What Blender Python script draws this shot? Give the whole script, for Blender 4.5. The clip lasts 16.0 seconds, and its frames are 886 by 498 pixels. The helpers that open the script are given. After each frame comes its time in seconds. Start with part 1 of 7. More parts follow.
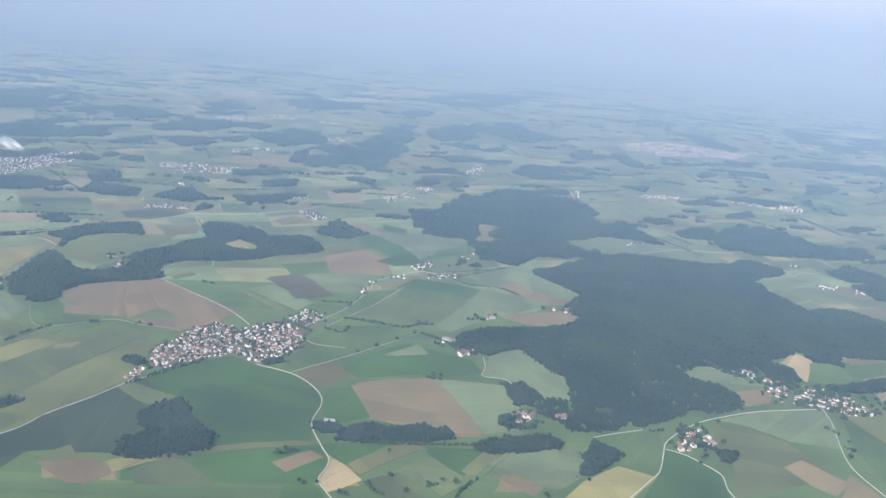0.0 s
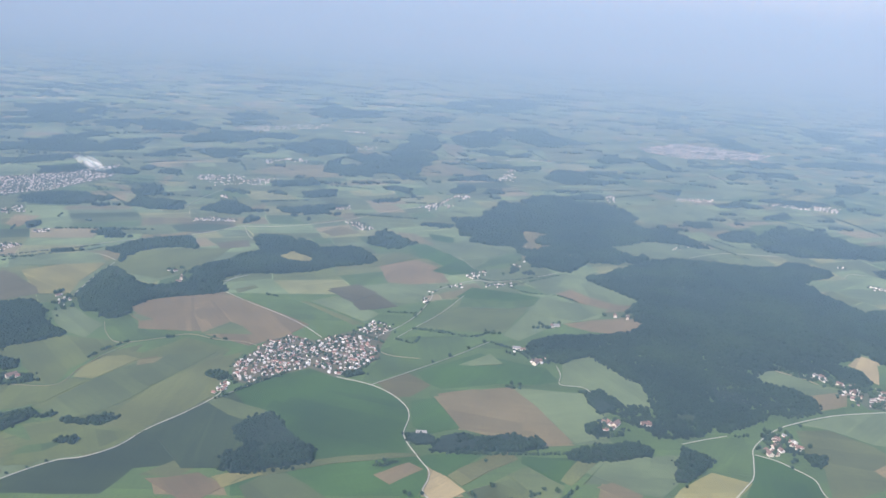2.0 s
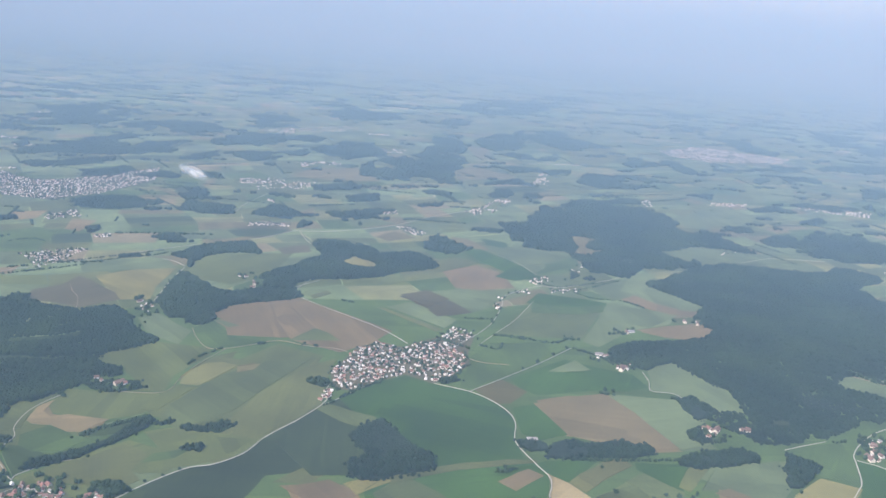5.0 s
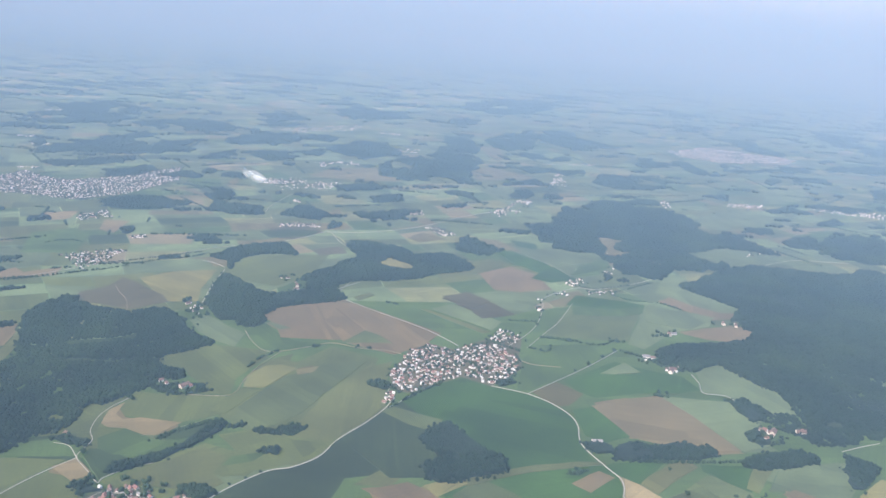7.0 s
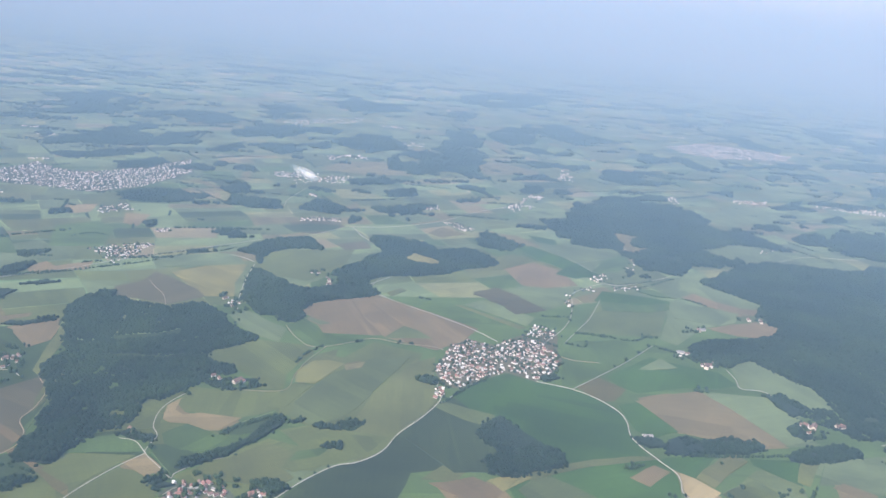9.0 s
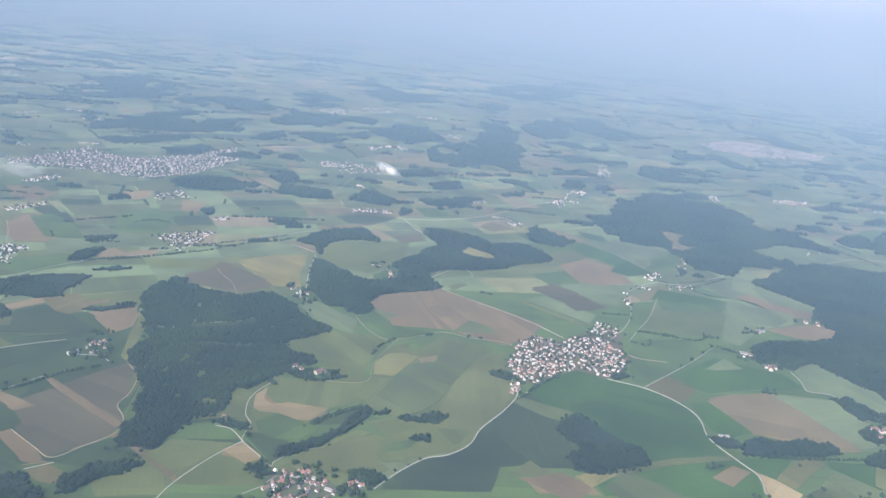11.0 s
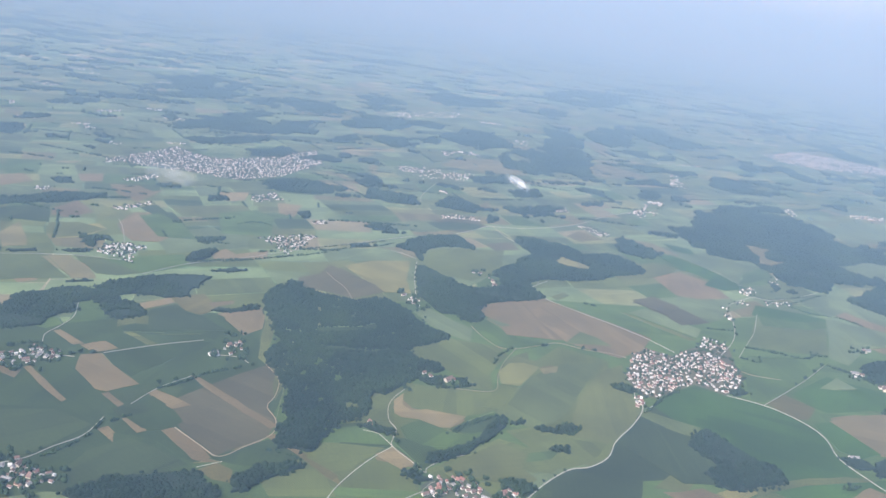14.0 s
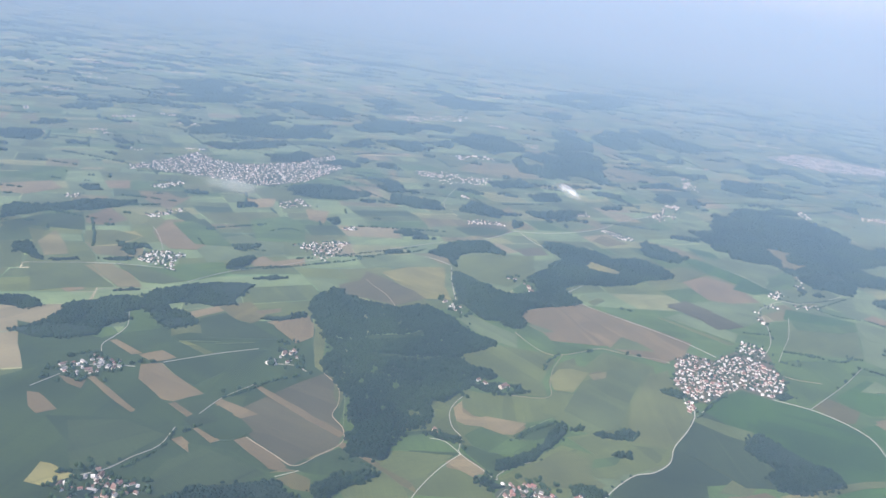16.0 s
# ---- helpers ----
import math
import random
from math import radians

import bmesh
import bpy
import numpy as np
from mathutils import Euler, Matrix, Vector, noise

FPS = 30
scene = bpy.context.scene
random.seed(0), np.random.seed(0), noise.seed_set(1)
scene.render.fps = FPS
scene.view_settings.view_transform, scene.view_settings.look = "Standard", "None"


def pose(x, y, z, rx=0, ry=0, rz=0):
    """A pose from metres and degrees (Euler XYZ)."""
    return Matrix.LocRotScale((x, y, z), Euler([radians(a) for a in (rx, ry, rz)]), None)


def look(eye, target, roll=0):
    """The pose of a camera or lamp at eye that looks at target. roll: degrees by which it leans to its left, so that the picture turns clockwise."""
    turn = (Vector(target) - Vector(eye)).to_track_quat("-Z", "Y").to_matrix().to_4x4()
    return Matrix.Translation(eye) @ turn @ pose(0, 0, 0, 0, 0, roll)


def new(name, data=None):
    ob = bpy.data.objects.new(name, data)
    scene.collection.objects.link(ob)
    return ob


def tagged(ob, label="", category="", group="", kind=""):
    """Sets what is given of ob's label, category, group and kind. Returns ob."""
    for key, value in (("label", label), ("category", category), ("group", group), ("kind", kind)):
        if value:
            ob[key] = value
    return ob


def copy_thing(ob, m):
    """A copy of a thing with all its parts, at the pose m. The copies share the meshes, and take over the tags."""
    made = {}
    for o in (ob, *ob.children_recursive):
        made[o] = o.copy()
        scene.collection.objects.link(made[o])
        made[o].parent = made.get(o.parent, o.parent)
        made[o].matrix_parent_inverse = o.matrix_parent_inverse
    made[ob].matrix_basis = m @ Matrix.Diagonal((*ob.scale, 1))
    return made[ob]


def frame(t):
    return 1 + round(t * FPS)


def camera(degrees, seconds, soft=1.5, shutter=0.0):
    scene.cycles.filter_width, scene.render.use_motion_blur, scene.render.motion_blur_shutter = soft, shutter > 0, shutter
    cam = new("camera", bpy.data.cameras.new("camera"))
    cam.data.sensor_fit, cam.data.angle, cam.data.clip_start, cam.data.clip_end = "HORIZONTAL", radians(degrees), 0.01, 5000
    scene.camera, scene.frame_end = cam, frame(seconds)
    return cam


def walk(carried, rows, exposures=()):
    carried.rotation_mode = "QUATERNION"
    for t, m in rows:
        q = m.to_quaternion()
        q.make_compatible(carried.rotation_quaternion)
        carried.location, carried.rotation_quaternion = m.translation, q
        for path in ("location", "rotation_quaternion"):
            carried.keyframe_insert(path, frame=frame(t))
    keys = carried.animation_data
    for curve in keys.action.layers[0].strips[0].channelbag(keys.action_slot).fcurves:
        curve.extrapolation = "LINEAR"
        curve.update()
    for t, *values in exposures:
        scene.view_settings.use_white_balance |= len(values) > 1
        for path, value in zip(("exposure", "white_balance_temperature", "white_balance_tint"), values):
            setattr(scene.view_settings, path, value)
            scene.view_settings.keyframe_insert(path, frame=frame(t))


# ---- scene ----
cam = camera(57.7, 16.0)
PATH = [
    (0, (-2.432, -0.291, 116.007), (-2.446, 1.634, 115.467), 5.2),
    (0.5, (-8.673, -0.849, 116.121), (-8.709, 1.081, 115.597), 5.0),
    (1, (-14.897, -1.4, 116.301), (-14.939, 0.53, 115.779), 4.5),
    (1.5, (-21.121, -2.01, 116.527), (-21.153, -0.082, 115.997), 4.1),
    (2, (-27.307, -2.707, 116.775), (-27.332, -0.779, 116.245), 4.1),
    (2.5, (-33.425, -3.438, 117.035), (-33.446, -1.509, 116.506), 4.4),
    (3, (-39.551, -4.099, 117.32), (-39.571, -2.172, 116.786), 4.5),
    (3.5, (-45.682, -4.753, 117.599), (-45.696, -2.826, 117.061), 4.2),
    (4, (-51.793, -5.444, 117.886), (-51.802, -3.517, 117.352), 4.1),
    (4.5, (-57.91, -6.148, 118.155), (-57.911, -4.22, 117.622), 4.4),
    (5, (-64.009, -6.9, 118.373), (-64.009, -4.971, 117.843), 4.4),
    (7.5, (-93.982, -10.605, 120.235), (-93.938, -8.679, 119.697), 5.0),
    (8, (-99.92, -11.267, 120.441), (-99.856, -9.343, 119.899), 5.4),
    (8.5, (-105.881, -11.934, 120.611), (-105.805, -10.013, 120.062), 5.8),
    (9, (-111.829, -12.626, 120.76), (-111.75, -10.705, 120.209), 5.5),
    (11.5, (-141.608, -16.385, 122.369), (-141.57, -14.472, 121.785), 7.3),
    (12, (-147.468, -17.222, 122.51), (-147.467, -15.309, 121.928), 7.4),
    (12.5, (-153.302, -18.065, 122.68), (-153.325, -16.15, 122.101), 6.9),
    (13, (-159.093, -18.849, 122.859), (-159.121, -16.936, 122.275), 6.7),
    (13.5, (-164.864, -19.593, 123.036), (-164.89, -17.681, 122.449), 7.0),
    (14, (-170.591, -20.384, 123.209), (-170.606, -18.472, 122.622), 7.6),
    (14.5, (-176.321, -21.231, 123.367), (-176.338, -19.316, 122.793), 7.0),
    (15, (-182.005, -22.0, 123.483), (-181.992, -20.089, 122.896), 7.4),
    (15.5, (-187.681, -22.628, 123.575), (-187.663, -20.717, 122.988), 7.8),
    (16, (-193.347, -23.211, 123.639), (-193.334, -21.298, 123.058), 7.6),
]
walk(cam, [(t, look(eye, target, roll)) for t, eye, target, roll in PATH],
     exposures=((0.0, 1.0), (1.5, 0.9), (5.0, 0.91), (7.5, 1.0), (16.0, 1.0)))

# Everything is a model of the countryside at about one twelfth of its true size.

# ---- world, sun, haze ----
SUN_EL, SUN_AZ = radians(46), radians(228)
world = bpy.data.worlds.new("world")
scene.world = world
world.use_nodes = True
wt = world.node_tree
sky = wt.nodes.new("ShaderNodeTexSky")
sky.sky_type, sky.sun_disc, sky.sun_elevation, sky.sun_rotation = "NISHITA", False, SUN_EL, SUN_AZ
wt.links.new(sky.outputs[0], wt.nodes["Background"].inputs[0])
wt.nodes["Background"].inputs[1].default_value = 0.12
sun = new("sun", bpy.data.lights.new("sun", "SUN"))
sun.data.energy, sun.data.angle, sun.data.color = 4.0, radians(2.5), (1, .96, .9)
to_sun = Vector((math.sin(SUN_AZ) * math.cos(SUN_EL), math.cos(SUN_AZ) * math.cos(SUN_EL), math.sin(SUN_EL)))
sun.matrix_world = look((0, 0, 500), Vector((0, 0, 500)) - to_sun)

HAZE_DENSITY = 0.00075


# ---- materials ----
def links(m):
    m.use_nodes = True
    t = m.node_tree
    return t, t.nodes["Principled BSDF"]


def node(t, kind, **inputs):
    n = t.nodes.new(kind)
    for k, v in inputs.items():
        n.inputs[k.replace("_", " ")].default_value = v
    return n


def mix(t, fac, a, b, blend="MIX"):
    n = t.nodes.new("ShaderNodeMix")
    n.data_type, n.blend_type = "RGBA", blend
    for k, v in ((0, fac), (6, a), (7, b)):
        if isinstance(v, (int, float)):
            n.inputs[k].default_value = v
        elif isinstance(v, tuple):
            n.inputs[k].default_value = (*v, 1)
        else:
            t.links.new(v, n.inputs[k])
    return n.outputs[2]


def span(t, value, lo, hi, a=0.0, b=1.0):
    n = node(t, "ShaderNodeMapRange", From_Min=lo, From_Max=hi, To_Min=a, To_Max=b)
    t.links.new(value, n.inputs["Value"])
    return n.outputs[0]


def grain(t, where, scale, detail=3.0):
    n = node(t, "ShaderNodeTexNoise", Scale=scale, Detail=detail)
    t.links.new(where, n.inputs["Vector"])
    return n.outputs[0]


def crop(name, c, spread=.28, rows=.05):
    """A field: two shades in large soft patches, fine grain, and tramlines along a direction of each field's own."""
    c = (.84 * c[0], .78 * c[1], .68 * c[2])
    m = bpy.data.materials.new(name)
    t, p = links(m)
    pos = t.nodes.new("ShaderNodeNewGeometry").outputs["Position"]
    info = t.nodes.new("ShaderNodeObjectInfo").outputs["Random"]
    turn = t.nodes.new("ShaderNodeCombineXYZ")
    t.links.new(span(t, info, 0, 1, 0, 3.1), turn.inputs[2])
    mp = t.nodes.new("ShaderNodeMapping")
    t.links.new(pos, mp.inputs["Vector"])
    t.links.new(turn.outputs[0], mp.inputs["Rotation"])
    wave = node(t, "ShaderNodeTexWave", Scale=.17, Distortion=.6, Detail=1.0)
    t.links.new(mp.outputs[0], wave.inputs["Vector"])
    lines = span(t, wave.outputs["Fac"], .78, 1, 0, rows)
    dark, light = tuple(v * (1 - spread) for v in c), tuple(v * (1 + spread) for v in c)
    col = mix(t, span(t, grain(t, mp.outputs[0], .045, 4), .3, .7), dark, light)
    col = mix(t, span(t, grain(t, pos, 1.3, 4), .35, .65, 0, .35), col, tuple(v * .7 for v in c))
    col = mix(t, lines, col, tuple(v * 1.7 for v in (c[0] + .03, c[1] + .02, c[2] + .01)))
    for scale, low, high in (((.012, .11, 0), .86, 1.16), ((.06, .9, 0), .93, 1.08)):
        drawn = node(t, "ShaderNodeMapping", Scale=scale)
        t.links.new(mp.outputs[0], drawn.inputs["Vector"])
        if low < .9:
            strip = node(t, "ShaderNodeTexVoronoi", Scale=1.0, Randomness=.8)
            strip.distance = "CHEBYCHEV"
            t.links.new(drawn.outputs[0], strip.inputs["Vector"])
            tone = t.nodes.new("ShaderNodeSeparateColor")
            t.links.new(strip.outputs["Color"], tone.inputs[0])
            fac = tone.outputs[0]
        else:
            fac = span(t, grain(t, drawn.outputs[0], 1.0, 3), .3, .7)
        col = mix(t, 1.0, col, span(t, fac, 0, 1, low, high), "MULTIPLY")
    shade = span(t, info, 0, 1, .86, 1.14)
    col = mix(t, 1.0, col, shade, "MULTIPLY")
    t.links.new(col, p.inputs["Base Color"])
    p.inputs["Roughness"].default_value = .95
    p.inputs["Specular IOR Level"].default_value = .15
    bump = node(t, "ShaderNodeBump", Strength=.5, Distance=.1)
    t.links.new(grain(t, pos, 2.5, 4), bump.inputs["Height"])
    t.links.new(bump.outputs[0], p.inputs["Normal"])
    return m


CROPS = {k: crop(k, c) for k, c in dict(
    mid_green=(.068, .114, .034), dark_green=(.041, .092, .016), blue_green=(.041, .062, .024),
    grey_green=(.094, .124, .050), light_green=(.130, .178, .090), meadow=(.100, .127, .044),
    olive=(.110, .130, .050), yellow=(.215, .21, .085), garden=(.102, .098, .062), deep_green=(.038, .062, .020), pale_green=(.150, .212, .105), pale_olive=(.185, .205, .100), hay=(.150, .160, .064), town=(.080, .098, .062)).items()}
CROPS.update({k: crop(k, c, .18, .04) for k, c in dict(
    tan=(.198, .166, .092), brown=(.180, .146, .084), rose_brown=(.172, .136, .080),
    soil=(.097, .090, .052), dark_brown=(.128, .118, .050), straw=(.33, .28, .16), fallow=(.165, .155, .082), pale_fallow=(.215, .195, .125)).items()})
CROP_WORDS = dict(
    mid_green="even green field of young grain", dark_green="large deep green grain field with faint tramlines",
    blue_green="dark bluish green field of root crops", grey_green="dull grey-green field of unripe grain",
    light_green="pale green mown meadow beside other fields", meadow="soft green grass meadow with paler patches",
    olive="yellowish olive green hay meadow", yellow="small yellow field of ripening grain",
    deep_green="plain dark green field", town="paved yards and small gardens between town houses",
    garden="green gardens and lawns between village houses", tan="light brown bare field with dry soil",
    brown="brown ploughed field between green crops", rose_brown="wide reddish brown field of bare soil",
    soil="dark grey-brown tilled field", dark_brown="dark brown field with thin young crop",
    hay="yellowish green field of half-dry hay", pale_green="pale green field of ripening barley", pale_olive="pale olive green mown hay meadow",
    pale_fallow="pale brown dry stubble field", fallow="dull greenish brown stubble field", straw="pale straw-coloured dry field beside a road")


def patchwork():
    """The open country between and beyond the fields that are built: strips of meadow and crops, and trodden grass."""
    m = bpy.data.materials.new("farmland")
    t, p = links(m)
    pos = t.nodes.new("ShaderNodeNewGeometry").outputs["Position"]
    warp = node(t, "ShaderNodeTexNoise", Scale=.006, Detail=2.0)
    t.links.new(pos, warp.inputs["Vector"])
    add = t.nodes.new("ShaderNodeVectorMath")
    add.operation = "MULTIPLY_ADD"
    t.links.new(warp.outputs["Color"], add.inputs[0])
    add.inputs[1].default_value = (30, 30, 0)
    t.links.new(pos, add.inputs[2])
    mp = node(t, "ShaderNodeMapping", Rotation=(0, 0, .5), Scale=(.032, .05, 0))
    t.links.new(add.outputs[0], mp.inputs["Vector"])
    cells = node(t, "ShaderNodeTexVoronoi", Scale=1.0, Randomness=.9)
    cells.distance = "CHEBYCHEV"
    t.links.new(mp.outputs[0], cells.inputs["Vector"])
    pick = t.nodes.new("ShaderNodeSeparateColor")
    t.links.new(cells.outputs["Color"], pick.inputs[0])
    ramp = t.nodes.new("ShaderNodeValToRGB")
    ramp.color_ramp.interpolation = "CONSTANT"
    tones = ((0, (.066, .118, .048)), (.2, (.094, .134, .048)), (.36, (.048, .085, .042)), (.5, (.105, .158, .068)),
             (.64, (.070, .115, .072)), (.75, (.130, .175, .075)), (.88, (.140, .130, .080)), (.93, (.17, .19, .095)), (.975, (.23, .235, .14)))
    e = ramp.color_ramp.elements
    for i, (at, c) in enumerate(tones):
        k = e[i] if i < 2 else e.new(at)
        k.position, k.color = at, (1.50 * c[0], 1.34 * c[1], 1.40 * c[2], 1)
    t.links.new(pick.outputs[0], ramp.inputs[0])
    small = node(t, "ShaderNodeTexVoronoi", Scale=2.6, Randomness=.8)
    small.distance = "CHEBYCHEV"
    t.links.new(mp.outputs[0], small.inputs["Vector"])
    strip = t.nodes.new("ShaderNodeSeparateColor")
    t.links.new(small.outputs["Color"], strip.inputs[0])
    tinted = mix(t, 1.0, ramp.outputs[0], span(t, strip.outputs[0], 0, 1, .55, 1.6), "MULTIPLY")
    col = mix(t, span(t, grain(t, pos, 1.1, 4), .35, .7, 0, .3), tinted, (.05, .085, .035))
    t.links.new(col, p.inputs["Base Color"])
    p.inputs["Roughness"].default_value = .95
    p.inputs["Specular IOR Level"].default_value = .15
    return m


def leafage(name, dark, light, patch=.03):
    """Tree crowns: one tone a crown, drifting between conifer dark and broadleaf green over the wood."""
    m = bpy.data.materials.new(name)
    t, p = links(m)
    geo = t.nodes.new("ShaderNodeNewGeometry")
    pos = geo.outputs["Position"]
    stand = span(t, grain(t, pos, patch, 3), .42, .66)
    col = mix(t, stand, dark, light)
    parcel = node(t, "ShaderNodeTexVoronoi", Scale=patch * 2.2)
    parcel.distance = "CHEBYCHEV"
    t.links.new(pos, parcel.inputs["Vector"])
    tone = t.nodes.new("ShaderNodeSeparateColor")
    t.links.new(parcel.outputs["Color"], tone.inputs[0])
    col = mix(t, 1.0, col, span(t, tone.outputs[0], 0, 1, .7, 1.3), "MULTIPLY")
    col = mix(t, 1.0, col, span(t, geo.outputs["Random Per Island"], 0, 1, .91, 1.09), "MULTIPLY")
    col = mix(t, span(t, grain(t, pos, 6, 3), .35, .65, 0, .25), col, tuple(v * .55 for v in dark))
    t.links.new(col, p.inputs["Base Color"])
    p.inputs["Roughness"].default_value = .9
    p.inputs["Specular IOR Level"].default_value = .1
    return m


def plain(name, c, var=.15, scale=3.0, rough=.9):
    """A dull surface with soft stains and fine grain; each object a little lighter or darker."""
    m = bpy.data.materials.new(name)
    t, p = links(m)
    pos = t.nodes.new("ShaderNodeNewGeometry").outputs["Position"]
    info = t.nodes.new("ShaderNodeObjectInfo").outputs["Random"]
    col = mix(t, span(t, grain(t, pos, scale, 4), .3, .7), tuple(v * (1 - var) for v in c), tuple(min(.9, v * (1 + var)) for v in c))
    col = mix(t, 1.0, col, span(t, info, 0, 1, .85, 1.12), "MULTIPLY")
    t.links.new(col, p.inputs["Base Color"])
    p.inputs["Roughness"].default_value = rough
    p.inputs["Specular IOR Level"].default_value = .2
    return m


FARMLAND = patchwork()
MIXED = leafage("mixed_wood", (.011, .021, .007), (.022, .037, .011))
SPRUCE = leafage("spruce_wood", (.010, .020, .008), (.017, .029, .011))
FLOOR = plain("forest_floor", (.016, .026, .015), .3, .5)
HEDGE = leafage("hedge", (.022, .040, .014), (.042, .068, .022), .2)
BARK = plain("bark", (.08, .06, .045), .3, 9)
ASPHALT = plain("pale_road", (.36, .345, .29), .14, .6)
TRACK = plain("farm_track", (.30, .24, .165), .2, .8)
PALE_ROOF = plain("bright_roof", (.72, .69, .67), .1, 4)
WALL = plain("white_render", (.82, .77, .70), .05, 1.5)
DULL = plain("tinted_render", (.46, .36, .33), .1, 1.5)
CREAM = plain("cream_render", (.70, .62, .50), .06, 1.5)
TILE = plain("clay_tiles", (.27, .14, .112), .3, 5)
TILE_DULL = plain("weathered_tiles", (.20, .125, .10), .3, 5)
SLATE = plain("grey_roofing", (.27, .255, .245), .2, 5)
TIN = plain("pale_sheet_roof", (.60, .58, .55), .1, 4)


# ---- mesh helpers ----
def mesh(name, verts, faces, mats):
    me = bpy.data.meshes.new(name)
    me.from_pydata(verts, [], faces)
    me.update()
    for m in mats:
        me.materials.append(m)
    return me


def part(name, bm, material, parent, label=""):
    me = bpy.data.meshes.new(name)
    bm.to_mesh(me)
    bm.free()
    me.materials.append(material)
    ob = new(name, me)
    ob.parent = parent
    return tagged(ob, label)


def inside(xy, poly):
    """Which of the points (n, 2) lie within the outline."""
    x, y = xy[:, 0], xy[:, 1]
    ok = np.zeros(len(xy), bool)
    for (x0, y0), (x1, y1) in zip(poly, poly[-1:] + poly[:-1]):
        cut = (y0 > y) != (y1 > y)
        with np.errstate(divide="ignore", invalid="ignore"):
            ok ^= cut & (x < (x1 - x0) * (y - y0) / (y1 - y0) + x0)
    return ok


def roughen(poly, step, size, rng):
    """An outline with its long sides broken into short uneven ones."""
    out = []
    for a, b in zip(poly, poly[1:] + poly[:1]):
        n = max(1, int(math.dist(a, b) / step))
        for i in range(n):
            s = i / n
            out.append((a[0] + (b[0] - a[0]) * s + rng.uniform(-size, size), a[1] + (b[1] - a[1]) * s + rng.uniform(-size, size)))
    return out


def slab(bm, poly, low, high):
    """A flat body with that outline."""
    base = [bm.verts.new((x, y, low)) for x, y in poly]
    top = [bm.verts.new((x, y, high)) for x, y in poly]
    faces = [bm.faces.new(top)]
    for i in range(len(poly)):
        faces.append(bm.faces.new((base[i - 1], base[i], top[i], top[i - 1])))
    bmesh.ops.recalc_face_normals(bm, faces=bm.faces[:])
    bmesh.ops.triangulate(bm, faces=faces[:1])


def icosahedron():
    g = (1 + 5 ** .5) / 2
    v = [(-1, g, 0), (1, g, 0), (-1, -g, 0), (1, -g, 0), (0, -1, g), (0, 1, g), (0, -1, -g), (0, 1, -g), (g, 0, -1), (g, 0, 1), (-g, 0, -1), (-g, 0, 1)]
    f = [(0, 11, 5), (0, 5, 1), (0, 1, 7), (0, 7, 10), (0, 10, 11), (1, 5, 9), (5, 11, 4), (11, 10, 2), (10, 7, 6), (7, 1, 8),
         (3, 9, 4), (3, 4, 2), (3, 2, 6), (3, 6, 8), (3, 8, 9), (4, 9, 5), (2, 4, 11), (6, 2, 10), (8, 6, 7), (9, 8, 1)]
    return np.array(v, float) / math.hypot(1, g), np.array(f)


ICO_V, ICO_F = icosahedron()


def clumps(name, centres, radii, heights, mats, rng, peaked=0.0):
    """Many uneven leafy clumps in one mesh: centres (n, 3), half-widths and half-heights (n)."""
    n = len(centres)
    v = np.repeat(ICO_V[None], n, 0) * rng.uniform(.72, 1.25, (n, 12, 1))
    turn = rng.uniform(0, 6.3, n)
    c, s = np.cos(turn)[:, None], np.sin(turn)[:, None]
    x, y = v[..., 0] * c - v[..., 1] * s, v[..., 0] * s + v[..., 1] * c
    z = v[..., 2]
    narrow = 1 - peaked * np.clip(z, -.2, 1)
    pts = np.stack([x * narrow * radii[:, None], y * narrow * radii[:, None], z * heights[:, None]], -1) + centres[:, None]
    tris = (ICO_F[None] + 12 * np.arange(n)[:, None, None]).reshape(-1)
    me = bpy.data.meshes.new(name)
    me.vertices.add(12 * n)
    me.vertices.foreach_set("co", pts.reshape(-1))
    me.loops.add(len(tris))
    me.loops.foreach_set("vertex_index", tris.astype(np.int32))
    me.polygons.add(20 * n)
    me.polygons.foreach_set("loop_start", np.arange(0, 60 * n, 3, dtype=np.int32))
    me.polygons.foreach_set("use_smooth", np.ones(20 * n, bool))
    me.update(calc_edges=True)
    for m in mats:
        me.materials.append(m)
    return me


# ---- ground and haze ----
bm = bmesh.new()
bmesh.ops.create_grid(bm, x_segments=24, y_segments=20, size=1)
for v in bm.verts:
    v.co = (-100 + 3400 * v.co.x, 2120 + 2720 * v.co.y, 0)
ground = new("ground", bpy.data.meshes.new("ground"))
bm.to_mesh(ground.data)
bm.free()
ground.data.materials.append(FARMLAND)
tagged(ground, "flat open farmland in green and brown patches reaching the horizon", "ground", kind="structure")


